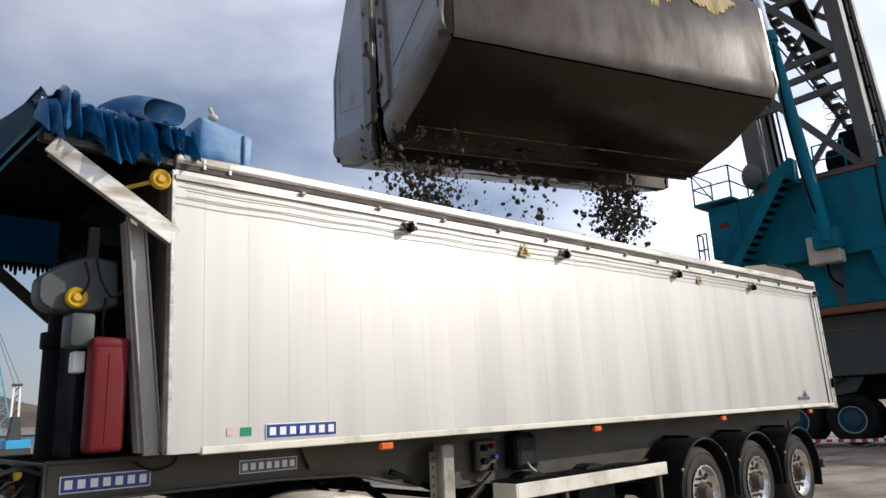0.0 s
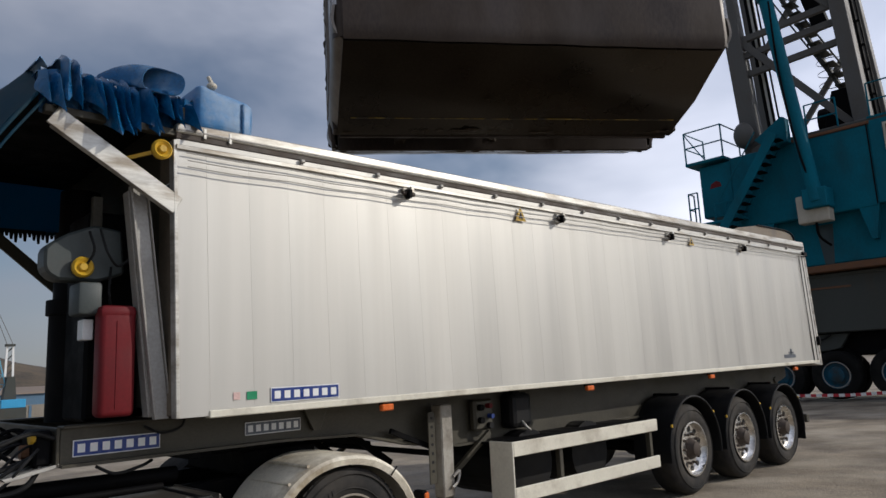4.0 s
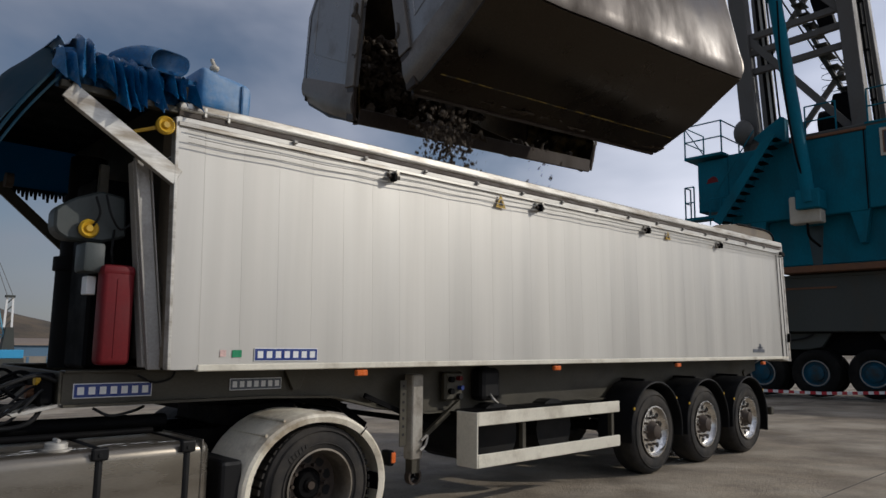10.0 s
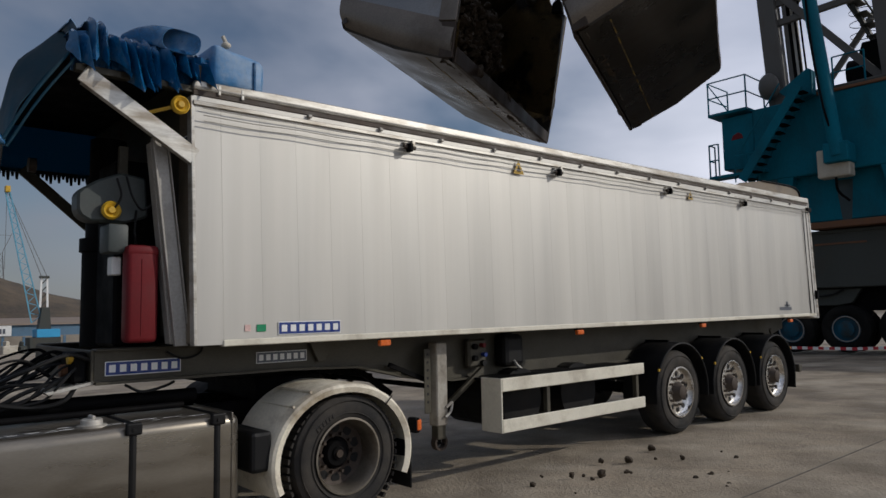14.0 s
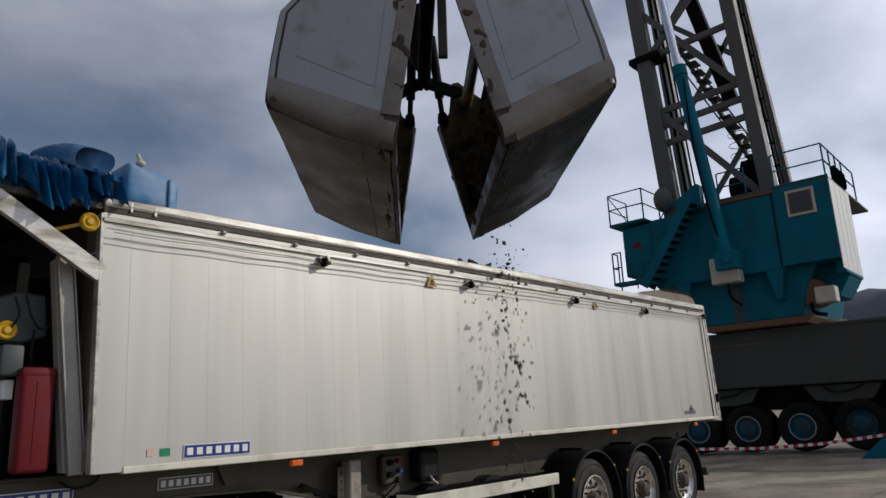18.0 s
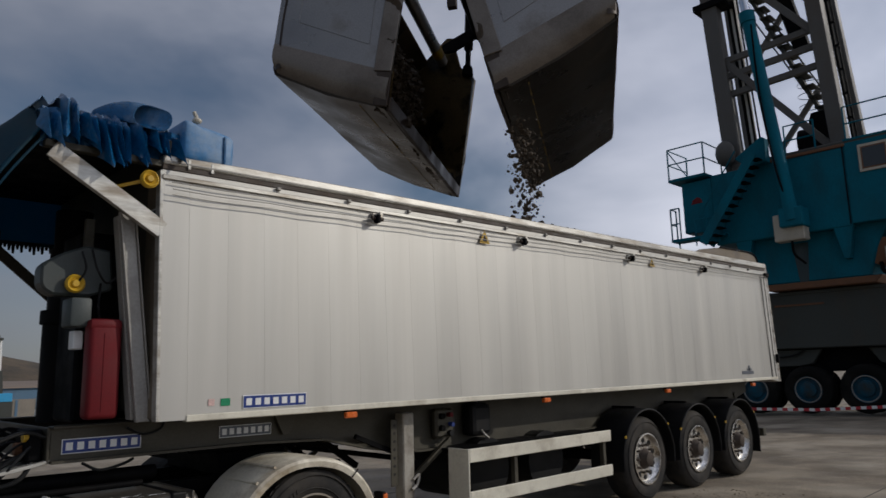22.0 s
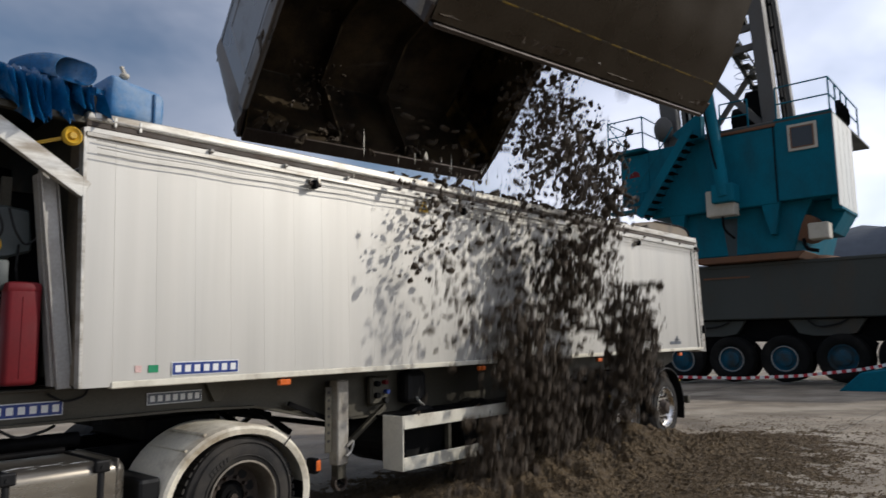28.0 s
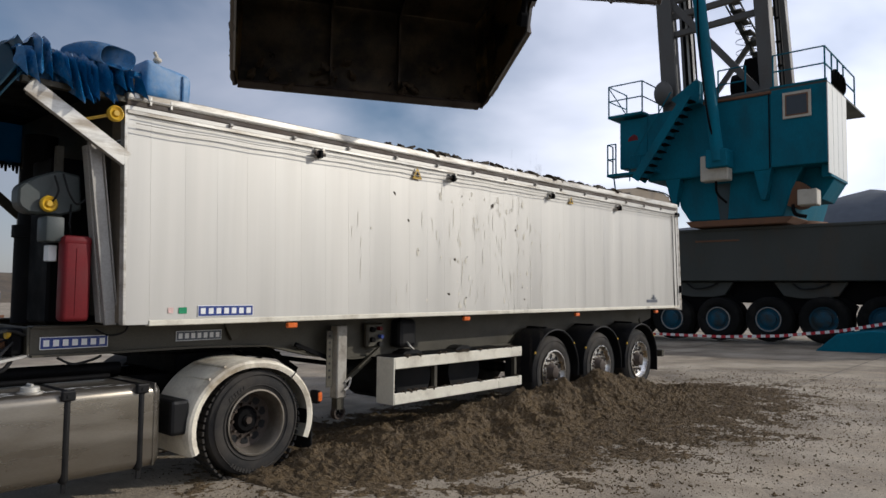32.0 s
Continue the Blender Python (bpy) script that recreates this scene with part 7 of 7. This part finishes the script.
def crumb_mesh(seed, n, size, rmin, rmax, power=2.2):
    """Many separate crumbs in a loose cloud, as one rigid piece."""
    rnd = random.Random(seed)
    base = bmesh.new()
    bmesh.ops.create_icosphere(base, subdivisions=1, radius=1.0)
    bv = [v.co.copy() for v in base.verts]
    bf = [[v.index for v in f.verts] for f in base.faces]
    base.free()
    vs, fs = [], []
    for k in range(n):
        c = Vector([max(-0.5, min(0.5, rnd.gauss(0, 0.3))) * s for s in size])
        r = rmin + (rmax - rmin) * rnd.random() ** power
        st = Vector((rnd.uniform(0.6, 1.2), rnd.uniform(0.6, 1.2), rnd.uniform(0.7, 1.6)))
        rot = Euler((rnd.random() * 6, rnd.random() * 6, rnd.random() * 6)).to_matrix()
        o = len(vs)
        for v in bv:
            d = 1 + 0.6 * noise.noise(v * 1.4 + Vector((k, seed, 0)))
            vs.append(c + rot @ Vector((v.x * st.x, v.y * st.y, v.z * st.z)) * r * d)
        fs += [[i + o for i in f] for f in bf]
    me = bpy.data.meshes.new("crumbs")
    me.from_pydata(vs, [], fs)
    me.materials.append(CLOD)
    return me


SPARSE = [crumb_mesh(s, 60, (0.34, 0.60, 0.95), 0.003, 0.026, 2.8) for s in (1, 2, 3)]
STREAM = [crumb_mesh(s, 300, (0.30, 0.60, 1.05), 0.003, 0.036, 5.0) for s in (4, 5, 6)]
DENSE = [crumb_mesh(s, 1400, (0.46, 0.72, 1.0), 0.003, 0.055, 4.6) for s in (7, 8, 9)]
FINE = [crumb_mesh(s, 800, (0.34, 0.55, 0.62), 0.002, 0.030, 4.0) for s in (11, 12)]
HELD = [crumb_mesh(s, 1200, (0.95, 1.15, 0.78), 0.008, 0.085, 2.2) for s in (21, 22, 23)]
CLUMP = [crumb_mesh(10, 520, (0.22, 0.34, 0.36), 0.006, 0.055, 2.4)]
LUMPS = [lump_mesh(s, 1.0, 3) for s in range(1, 9)]
SPLAT = mat("dried_splash", (0.58, 0.545, 0.46), 0.9, 0.0, 0.3, 20, 90, 0.3)
SPLATS = []
for s in range(11, 15):
    SPLATS.append(lump_mesh(s, 1.0, 3))
    SPLATS[-1].materials[0] = SPLAT
random.seed(31)


def crumbs(kind, release, start, vel=(0, 0, 0), stop=None, off=(0.75, 0.0, -0.55)):
    ob = tagged(new("falling_crumbs", random.choice(kind)), "crumbs of brown clay falling from the grab", "clay crumbs", "falling clay", "stuff")
    deep = GROUND - (0.7 if kind is SPARSE else 0.9 if kind is STREAM else 1.2)
    falls(ob, release, start, vel, stop if stop is not None else (1.9 if start[0] < -0.15 else deep), off=off, lay=80.0)


def clod(size, release, start, vel=(0, 0, 0), rest=None, stop=None, off=(0.8, 0.0, -0.5), flat=(1, 1, 1), smear=False):
    if smear:
        ob = tagged(new("clay_splash", random.choice(SPLATS)), "thin splash of brown clay on the trailer side", "clay splash", "clay splashes")
    else:
        ob = tagged(new("clay_clod", random.choice(LUMPS)), "dark brown lump of wet clay", "clay lump", "fallen clay lumps")
    ob.scale = [size * f for f in flat]
    falls(ob, release, start, vel, stop if stop is not None else (1.9 if start[0] < -0.15 else None), rest, off, spin=6.0, upright=smear)


# drips under the closed grab
for y, z, w in ((2.3, 3.55, 0.5), (2.9, 3.60, 0.0), (4.2, 3.70, 0.0), (5.6, 3.85, 0.0), (6.2, 3.90, 0.0)):
    crumbs(STREAM, -0.12 - 0.05 * random.random(), (-0.75, y, z + 0.15))
for y, z in ((2.55, 3.50), (2.8, 3.55), (5.75, 3.95), (6.05, 4.02), (6.3, 3.98), (5.95, 3.75)):
    crumbs(FINE, -0.08 - 0.05 * random.random(), (-0.75, y, z))
crumbs(SPARSE, -0.05, (-0.6, 3.4, 3.7))
crumbs(SPARSE, 0.15, (-0.6, 5.9, 3.9))
for t, y, n in ((0.55, 5.6, 1), (0.76, 3.4, 1), (0.78, 4.5, 2), (0.82, 5.3, 2), (0.74, 6.0, 2), (1.74, 3.3, 1),  (1.75, 4.9, 1), (1.8, 5.6, 1), (4.3, 5.4, 1), (4.82, 4.6, 2), (4.8, 5.7, 1), (5.8, 5.3, 2), (6.85, 5.5, 1), (7.8, 5.2, 1), (8.85, 2.5, 2), (8.8, 5.6, 1), (9.8, 3.0, 2), (10.0, 4.6, 1),
                (10.85, 2.7, 2), (10.8, 4.0, 3), (10.9, 4.9, 2), (11.8, 3.2, 3), (11.85, 4.6, 2), (12.0, 5.3, 2)):
    for k in range(n):
        crumbs(SPARSE if n < 2 else FINE if k != 1 else STREAM, t - 0.06 * k, (-0.6 - 0.2 * k, y + 0.35 * k, 3.75), off=(0.7 - 0.2 * k, y - 4.2, -0.5))
clod(0.035, 5.75, (-0.6, 3.6, 3.9), stop=1.9)
clod(0.04, 5.78, (-0.6, 5.2, 3.9), stop=1.9)

# half open: a clump slides over the side
for k in range(3):
    crumbs(STREAM, 12.78 - 0.05 * k, (-0.55, 3.1 + 0.2 * k, 3.6))
    crumbs(STREAM, 12.85 - 0.04 * k, (-0.55, 4.9 + 0.3 * k, 3.9))
for k in range(9):
    a = 0.7 * k
    clod(0.014 + 0.011 * (k % 3), 12.66 + 0.012 * k, (0.12 + 0.04 * math.cos(a), 3.34 + 0.13 * math.cos(a * 1.3), 3.36 + 0.12 * math.sin(a)), (0.25, -0.1, 0), rest=(0.35 + 0.16 * (k % 4), 3.0 + 0.22 * k, GROUND + 0.05), flat=(0.9, 1.1, 0.8))
crumbs(CLUMP, 12.68, (0.14, 3.35, 3.32), (0.2, -0.1, 0))
crumbs(SPARSE, 12.5, (0.12, 4.0, 3.0))
crumbs(SPARSE, 12.45, (0.15, 3.7, 2.7))
for k in range(16):
    clod(random.uniform(0.008, 0.026), 12.3 + random.uniform(0, 0.6), (random.uniform(0.1, 0.25), random.uniform(3.2, 4.6), 3.2), (random.uniform(0.2, 1.2), random.uniform(-0.3, 0.4), 0), rest=(random.uniform(0.3, 1.7), random.uniform(2.6, 5.2), GROUND + 0.025))
# wide open, end on: streams down the side
for t0, y in ((15.45, 4.3), (15.62, 4.35), (15.72, 4.25), (16.15, 4.2), (16.32, 4.15), (16.55, 3.6), (16.62, 3.6), (16.72, 3.55), (17.35, 4.1), (17.45, 4.3), (17.52, 4.2), (17.62, 4.25), (17.75, 4.2), (17.85, 4.3), (19.34, 4.1), (19.42, 4.5), (19.50, 4.3), (19.62, 4.6), (19.7, 4.9), (20.3, 4.6)):
    crumbs(STREAM if t0 < 17.2 else SPARSE, t0, (0.12, y, 3.25), (0.12, 0, 0), off=(0.8, 0.5, -0.5))
for t0, y, s in ((15.70, 4.32, 0.05), (15.78, 4.65, 0.035), (16.25, 4.2, 0.045), (16.62, 3.7, 0.04), (17.5, 4.2, 0.03)):
    clod(s, t0, (0.14, y, 3.25), (0.3, 0, 0), rest=(0.5 + s * 3, y + 0.3, GROUND + 0.04))
for t in (15.8, 16.3, 16.9, 17.4, 18.35, 18.85, 19.35, 19.85, 20.4, 20.9, 21.3, 21.45, 21.75, 21.85, 21.92, 22.3, 22.42):
    crumbs(STREAM if 21 < t < 22 else SPARSE, t, (-0.55, 4.45 + 0.2 * math.sin(t * 5), 4.0), off=(-0.7, 0.6, -0.5))
# turning back
for t in (22.75, 22.85, 23.4, 23.75, 23.9, 24.3, 24.4, 24.8, 24.85, 24.9, 25.3, 25.4):
    n = 2 if t < 24.2 else 3
    for k in range(n):
        crumbs(FINE if k != 1 else STREAM, t - 0.03 * k, (-0.6, (2.3, 3.1, 4.8)[k % 3] + 0.15 * math.sin(t * 7), 3.8), off=(-0.6, -0.5 + 0.5 * k, -0.5))
for k in range(10):
    clod(random.uniform(0.012, 0.035), random.choice((22.85, 23.85, 24.85)) + random.uniform(-0.08, 0.05), (-0.6, random.uniform(2.4, 5.2), 3.85), stop=1.9)

# the great spill
for k in range(3):
    crumbs(STREAM, 25.02 + 0.05 * k, (0.14, 3.40 + 0.1 * k, 3.35), (0.15, 0, 0), off=(-0.6, 0.2, -0.5))
for k in range(108):
    u = k / 107
    t0 = 26.10 + 2.00 * u
    if t0 < 27.3:
        kind, y = DENSE, random.uniform(2.5, 6.6)
    elif t0 > 27.4 or random.random() < 0.5:
        kind, y = (DENSE if t0 < 27.42 else STREAM), (random.uniform(4.6, 6.5) if t0 < 27.5 else random.uniform(4.2, 6.3))
    else:
        kind, y = STREAM, random.uniform(2.4, 4.8)
    crumbs(kind, t0, (random.uniform(0.12, 0.8), y, 3.6 + 1.0 * random.random()), (random.uniform(-0.1, 0.35), random.uniform(-0.2, 0.2), -1.0), off=(random.uniform(-0.8, 0.8), random.uniform(-1.3, 1.3), -0.5))
for k in range(60):
    t0 = 26.6 + 1.5 * random.random()
    clod(random.uniform(0.02, 0.075), t0, (random.uniform(0.15, 0.8), random.uniform(2.6, 6.6) if t0 < 27.5 else random.uniform(4.6, 6.5), 3.9), (random.uniform(-0.1, 0.4), random.uniform(-0.2, 0.2), -0.8), stop=-0.3, off=(random.uniform(-0.8, 0.8), random.uniform(-1.3, 1.3), -0.5))
for k in range(14):
    t0 = 27.75 + 1.40 * k / 13
    crumbs(STREAM if k < 6 else SPARSE, t0, (0.25, 5.6 + 0.7 * math.sin(k * 2.1), 4.0), (0.05, -0.05, -0.6), off=(0.7, 0.3, -0.5))
    crumbs(STREAM, t0 + 0.05, (-0.35, 5.9 + 0.3 * math.sin(k), 4.6), (0, 0, -0.4), stop=1.9, off=(0.8, 0.3, -0.4))
    if k < 2:
        crumbs(STREAM, t0 - 0.1, (0.2, 3.0 + 0.4 * math.sin(k * 1.3), 3.2), (0.1, 0, 0), off=(-0.8, 0.0, -0.5))
for k in range(8):
    crumbs(STREAM, 28.25 + 0.055 * k, (0.2, 5.9 + 0.35 * math.sin(k * 2.7), 3.7), (0.1, -0.05, -0.3), off=(0.7, 0.4, -0.5))
    crumbs(SPARSE, 28.30 + 0.05 * k, (0.25, 4.2 + 0.4 * math.sin(k * 1.9), 3.6), (0.1, 0, -0.3), off=(0.7, -0.2, -0.5))
for t in (29.7, 29.9, 30.1, 30.35, 30.6, 30.85, 31.2, 31.35, 31.6, 31.75, 31.9):
    crumbs(SPARSE, t - 0.1, (0.1, 4.9 + 0.5 * math.sin(t * 9), 3.6), (0.1, 0, 0), off=(0.9, 0.3, -0.3))
    crumbs(SPARSE, t, (-0.4, 6.0, 4.6), stop=1.9, off=(0.9, 0.2, -0.3))
crumbs(SPARSE, 31.12, (0.12, 3.3, 3.3), (0.05, 0, 0))
crumbs(SPARSE, 31.2, (0.12, 3.4, 3.3), (0.05, 0, 0))

# wet clay held in the shells until the great spill
def held_clay(side, y, size, release):
    ob = tagged(new("clay_mass", random.choice(HELD)), "dark wet clay mass held in the grab shell", "clay lump", "clay in the grab", "stuff")
    ob.scale = [size] * 3
    rows = []
    for t in [r[0] for r in GRAB_ROWS if r[0] < release - 0.2] + [release]:
        gx, gy, gzz, yaw, th, lean, tilt = grab_row(t)
        m = pose(gx, gy, gzz, tilt, 0, yaw) @ (pose(GH, 0, 0, 0, -th - lean, 0) if side > 0 else pose(-GH, 0, 0, 0, lean - th, 180))
        rows.append((t, m @ Matrix.Translation((0.84, y, -2.10))))
    last, t = rows[-1][1], release
    floor = 1.6 if last.translation.x < -0.25 else GROUND - 1.2
    while True:
        t = round(t + 0.1, 3)
        fall = 4.9 * (t - release) ** 2
        if last.translation.z - fall <= floor:
            break
        rows.append((t, Matrix.Translation((0, 0, -fall)) @ last))
    end = Matrix.Translation((0, 0, floor - last.translation.z)) @ last
    FALLS.append((ob, rows + [(t, end), (32.0, end)]))


for side, y, size, release in ((-1, 0.30, 0.40, 26.6), (-1, 0.95, 0.46, 26.8), (-1, 1.50, 0.42, 26.5), (1, -0.4, 0.36, 26.9), (1, 0.5, 0.42, 26.7), (1, 1.35, 0.44, 26.8)):
    held_clay(side, y, size * 2.2, release)

# lumps that stay on the top edge, the side and the guard
for k in range(14):
    clod(random.uniform(0.018, 0.042), 16.2 + 0.05 * k, (-0.05, 3.2 + 0.13 * k, 3.7), rest=(random.uniform(-0.12, -0.02), 3.2 + 0.13 * k, 3.13 + 0.0115 * (0.13 * k)), flat=(1, 1.8, 0.7))
for k in range(110):
    y = 2.7 + 5.8 * k / 109 + random.uniform(-0.05, 0.05)
    clod(random.uniform(0.012, 0.045), 27.0 + 0.9 * random.random(), (-0.06, y, 3.9), rest=(random.uniform(-0.13, 0.0), y, 3.095 + 0.0125 * y), flat=(1, 2.1, 0.6))
for k in range(70):
    y, z = random.choice((3.6, 4.9)) + random.gauss(0, 0.55), random.uniform(1.36, 2.75)
    clod(0.005 + 0.024 * random.random() ** 2, 27.3 + random.uniform(0, 0.9), (0.02, y, 3.4), rest=(0.002, y, z), flat=(0.05, 0.8, 1.5), smear=k % 6 > 0)
for k in range(70):
    y, z = random.gauss(4.6, 0.9), random.uniform(1.45, 2.7)
    clod(random.uniform(0.010, 0.022), 27.4 + random.uniform(0, 0.9), (0.02, y, 3.4), rest=(0.002, y, z), flat=(0.03, 0.22, random.uniform(2.0, 6.0)), smear=True)
for k in range(70):
    y = random.uniform(2.85, 5.0)
    clod(random.uniform(0.008, 0.022), 27.2 + random.uniform(0, 0.9), (0.08, y, 3.0), rest=(0.085, y, 0.87 if k % 2 else 0.50), flat=(1.0, 1.6, 0.6))

# ---- clay heaped on the quay: it swells up as the falling clay settles ----
CREST = [(1.0, 0.35, 0.03), (1.9, 0.45, 0.15), (3.1, 0.55, 0.24), (4.6, 0.55, 0.30), (5.6, 0.52, 0.33), (6.4, 0.46, 0.36), (7.1, 0.52, 0.32), (8.0, 0.75, 0.15), (9.2, 1.1, 0.04), (10.5, 1.2, 0.0)]


def heap(x, y):
    """Height of the settled clay above the quay."""
    cx, ch = 0.4, 0.0
    for a, b in zip(CREST, CREST[1:]):
        if a[0] <= y <= b[0]:
            u = (y - a[0]) / (b[0] - a[0])
            u = u * u * (3 - 2 * u)
            cx, ch = a[1] + (b[1] - a[1]) * u, a[2] + (b[2] - a[2]) * u
    d = x - cx
    h = ch * math.exp(-(d / (0.50 if d > 0 else 0.65)) ** 2 * 0.9)
    h += 0.046 * math.exp(-((x - 1.4) / 1.7) ** 2 - ((y - 6.2) / 4.6) ** 2)
    h += 0.060 * math.exp(-((x + 0.5) / 1.3) ** 2 - ((y - 4.2) / 3.0) ** 2)
    v = Vector((x, y, 0))
    rough = 0.04 * noise.fractal(v * 2.3, 1.0, 2.0, 3) + 0.026 * noise.noise(v * 8) + 0.030 * noise.noise(v * 17) + 0.026 * noise.noise(v * 33) + 0.018 * noise.noise(v * 61)
    return h * (1 + 0.5 * noise.noise(v * 3.1)) + rough * min(1, 0.45 + h * 3.5) - 0.028


SOIL = mat("spilt_brown_clay", (0.104, 0.067, 0.029), 0.9, 0.0, 0.5, 14, 90, 1.0, (0.155, 0.106, 0.052), 0.5, 30, lo=0.46, hi=0.72, bump_dist=0.03)


def spill(x, y):
    """Height of the first thin spill."""
    v = Vector((x, y, 0))
    d = ((x - 0.9) / 1.0) ** 2 + ((y - 4.3) / 1.7) ** 2
    return 0.040 * math.exp(-d) * (1 + 0.9 * noise.noise(v * 4)) + (0.018 * noise.fractal(v * 6, 1.0, 2.0, 3) + 0.020 * noise.noise(v * 21) + 0.016 * noise.noise(v * 43)) * math.exp(-d * 0.5) - 0.018


def clay_tiles(height, area, tiles, res, crumb_n, near_at, times, depth, label):
    """Patches of clay that swell up out of the quay, one after another."""
    x0, x1, y0, y1 = area
    nxt, nyt = tiles
    wx, wy = (x1 - x0) / nxt, (y1 - y0) / nyt
    for ix in range(nxt):
        for iy in range(nyt):
            xa, ya = x0 + wx * ix, y0 + wy * iy
            nx, ny = int(wx / res), int(wy / res)
            c = Vector((xa + wx / 2, ya + wy / 2, GROUND))
            vs, fs = [], []
            for i in range(nx + 1):
                for j in range(ny + 1):
                    x, y = xa + wx * i / nx, ya + wy * j / ny
                    vs.append((x - c.x, y - c.y, height(x, y) + SLOPE * x))
            for i in range(nx):
                for j in range(ny):
                    a = i * (ny + 1) + j
                    if max(vs[a][2], vs[a + 1][2], vs[a + ny + 1][2], vs[a + ny + 2][2]) - SLOPE * (c.x + vs[a][0]) > -0.012:
                        fs.append((a, a + ny + 1, a + ny + 2, a + 1))
            rnd = random.Random(ix * 10 + iy)
            for k in range(crumb_n):
                x, y = rnd.uniform(xa, xa + wx), rnd.uniform(ya, ya + wy)
                h = height(x, y)
                if rnd.random() > math.exp(-((x - near_at[0]) / near_at[2]) ** 2 - ((y - near_at[1]) / near_at[3]) ** 2):
                    continue
                r = 0.0028 + 0.009 * rnd.random() ** 3 + (0.018 * rnd.random() if rnd.random() < 0.015 else 0)
                o = len(vs)
                zc = max(h, 0) + SLOPE * x + r * 0.3
                for q in ((1, 0, 0), (0, 1, 0), (-1, 0, 0), (0, -1, 0), (0, 0, 0.9), (0, 0, -0.6)):
                    vs.append((x - c.x + q[0] * r * rnd.uniform(0.6, 1.4), y - c.y + q[1] * r * rnd.uniform(0.6, 1.4), zc + q[2] * r))
                fs += [(o, o + 1, o + 4), (o + 1, o + 2, o + 4), (o + 2, o + 3, o + 4), (o + 3, o, o + 4), (o + 1, o, o + 5), (o + 2, o + 1, o + 5), (o + 3, o + 2, o + 5), (o, o + 3, o + 5)]
            me = bpy.data.meshes.new("clay_heap")
            me.from_pydata(vs, [], fs)
            me.materials.append(SOIL)
            ob = tagged(new("clay_heap", me), label, "clay heap", "spilt clay", "stuff")
            t0, t1 = times[0] + 0.05 * iy, times[1] + 0.06 * iy
            low = Matrix.Translation(c - Vector((0, 0, depth)))
            mid = Matrix.Translation(c - Vector((0, 0, depth * 0.12)))
            FALLS.append((ob, [(0.0, low), (t0, low), (t0 + (t1 - t0) * 0.6, mid), (t1, Matrix.Translation(c)), (32.0, Matrix.Translation(c))]))


clay_tiles(spill, (-0.3, 2.9, 1.9, 7.3), (1, 2), 0.02, 6500, (0.95, 4.5, 1.1, 2.1), (14.2, 18.0), 0.14, "thin first spill of brown clay crumbs on the quay")
clay_tiles(heap, (-2.0, 4.4, 0.4, 13.0), (2, 5), 0.021, 15000, (1.2, 5.6, 1.85, 4.5), (26.3, 27.6), 0.95, "spilt brown clay heaped on the quay beside the wheels")


# ---- motion ----
def motions():
    walk(grab, [(t, pose(x, y, z, tilt, 0, yaw)) for t, x, y, z, yaw, th, lean, tilt in GRAB_ROWS])
    walk(shell_a, [(t, pose(GH, 0, 0, 0, -th - lean, 0)) for t, x, y, z, yaw, th, lean, tilt in GRAB_ROWS])
    walk(shell_b, [(t, pose(-GH, 0, 0, 0, lean - th, 180)) for t, x, y, z, yaw, th, lean, tilt in GRAB_ROWS])
    for ram, side, y in RAMS:
        rows = []
        for t, x, yy, z, yaw, th, lean, tilt in GRAB_ROWS:
            m = pose(GH, 0, 0, 0, -th - lean, 0) if side > 0 else pose(-GH, 0, 0, 0, lean - th, 180)
            p = m @ Vector((0.14, y * side, -0.66))
            q = Vector((0.16 * side, y, 1.3)) - p
            rows.append((t, pose(p.x, y, p.z, 0, math.degrees(math.atan2(q.x, q.z)), 0)))
        walk(ram, rows)
    for ob, rows in FALLS:
        walk(ob, rows)


motions()
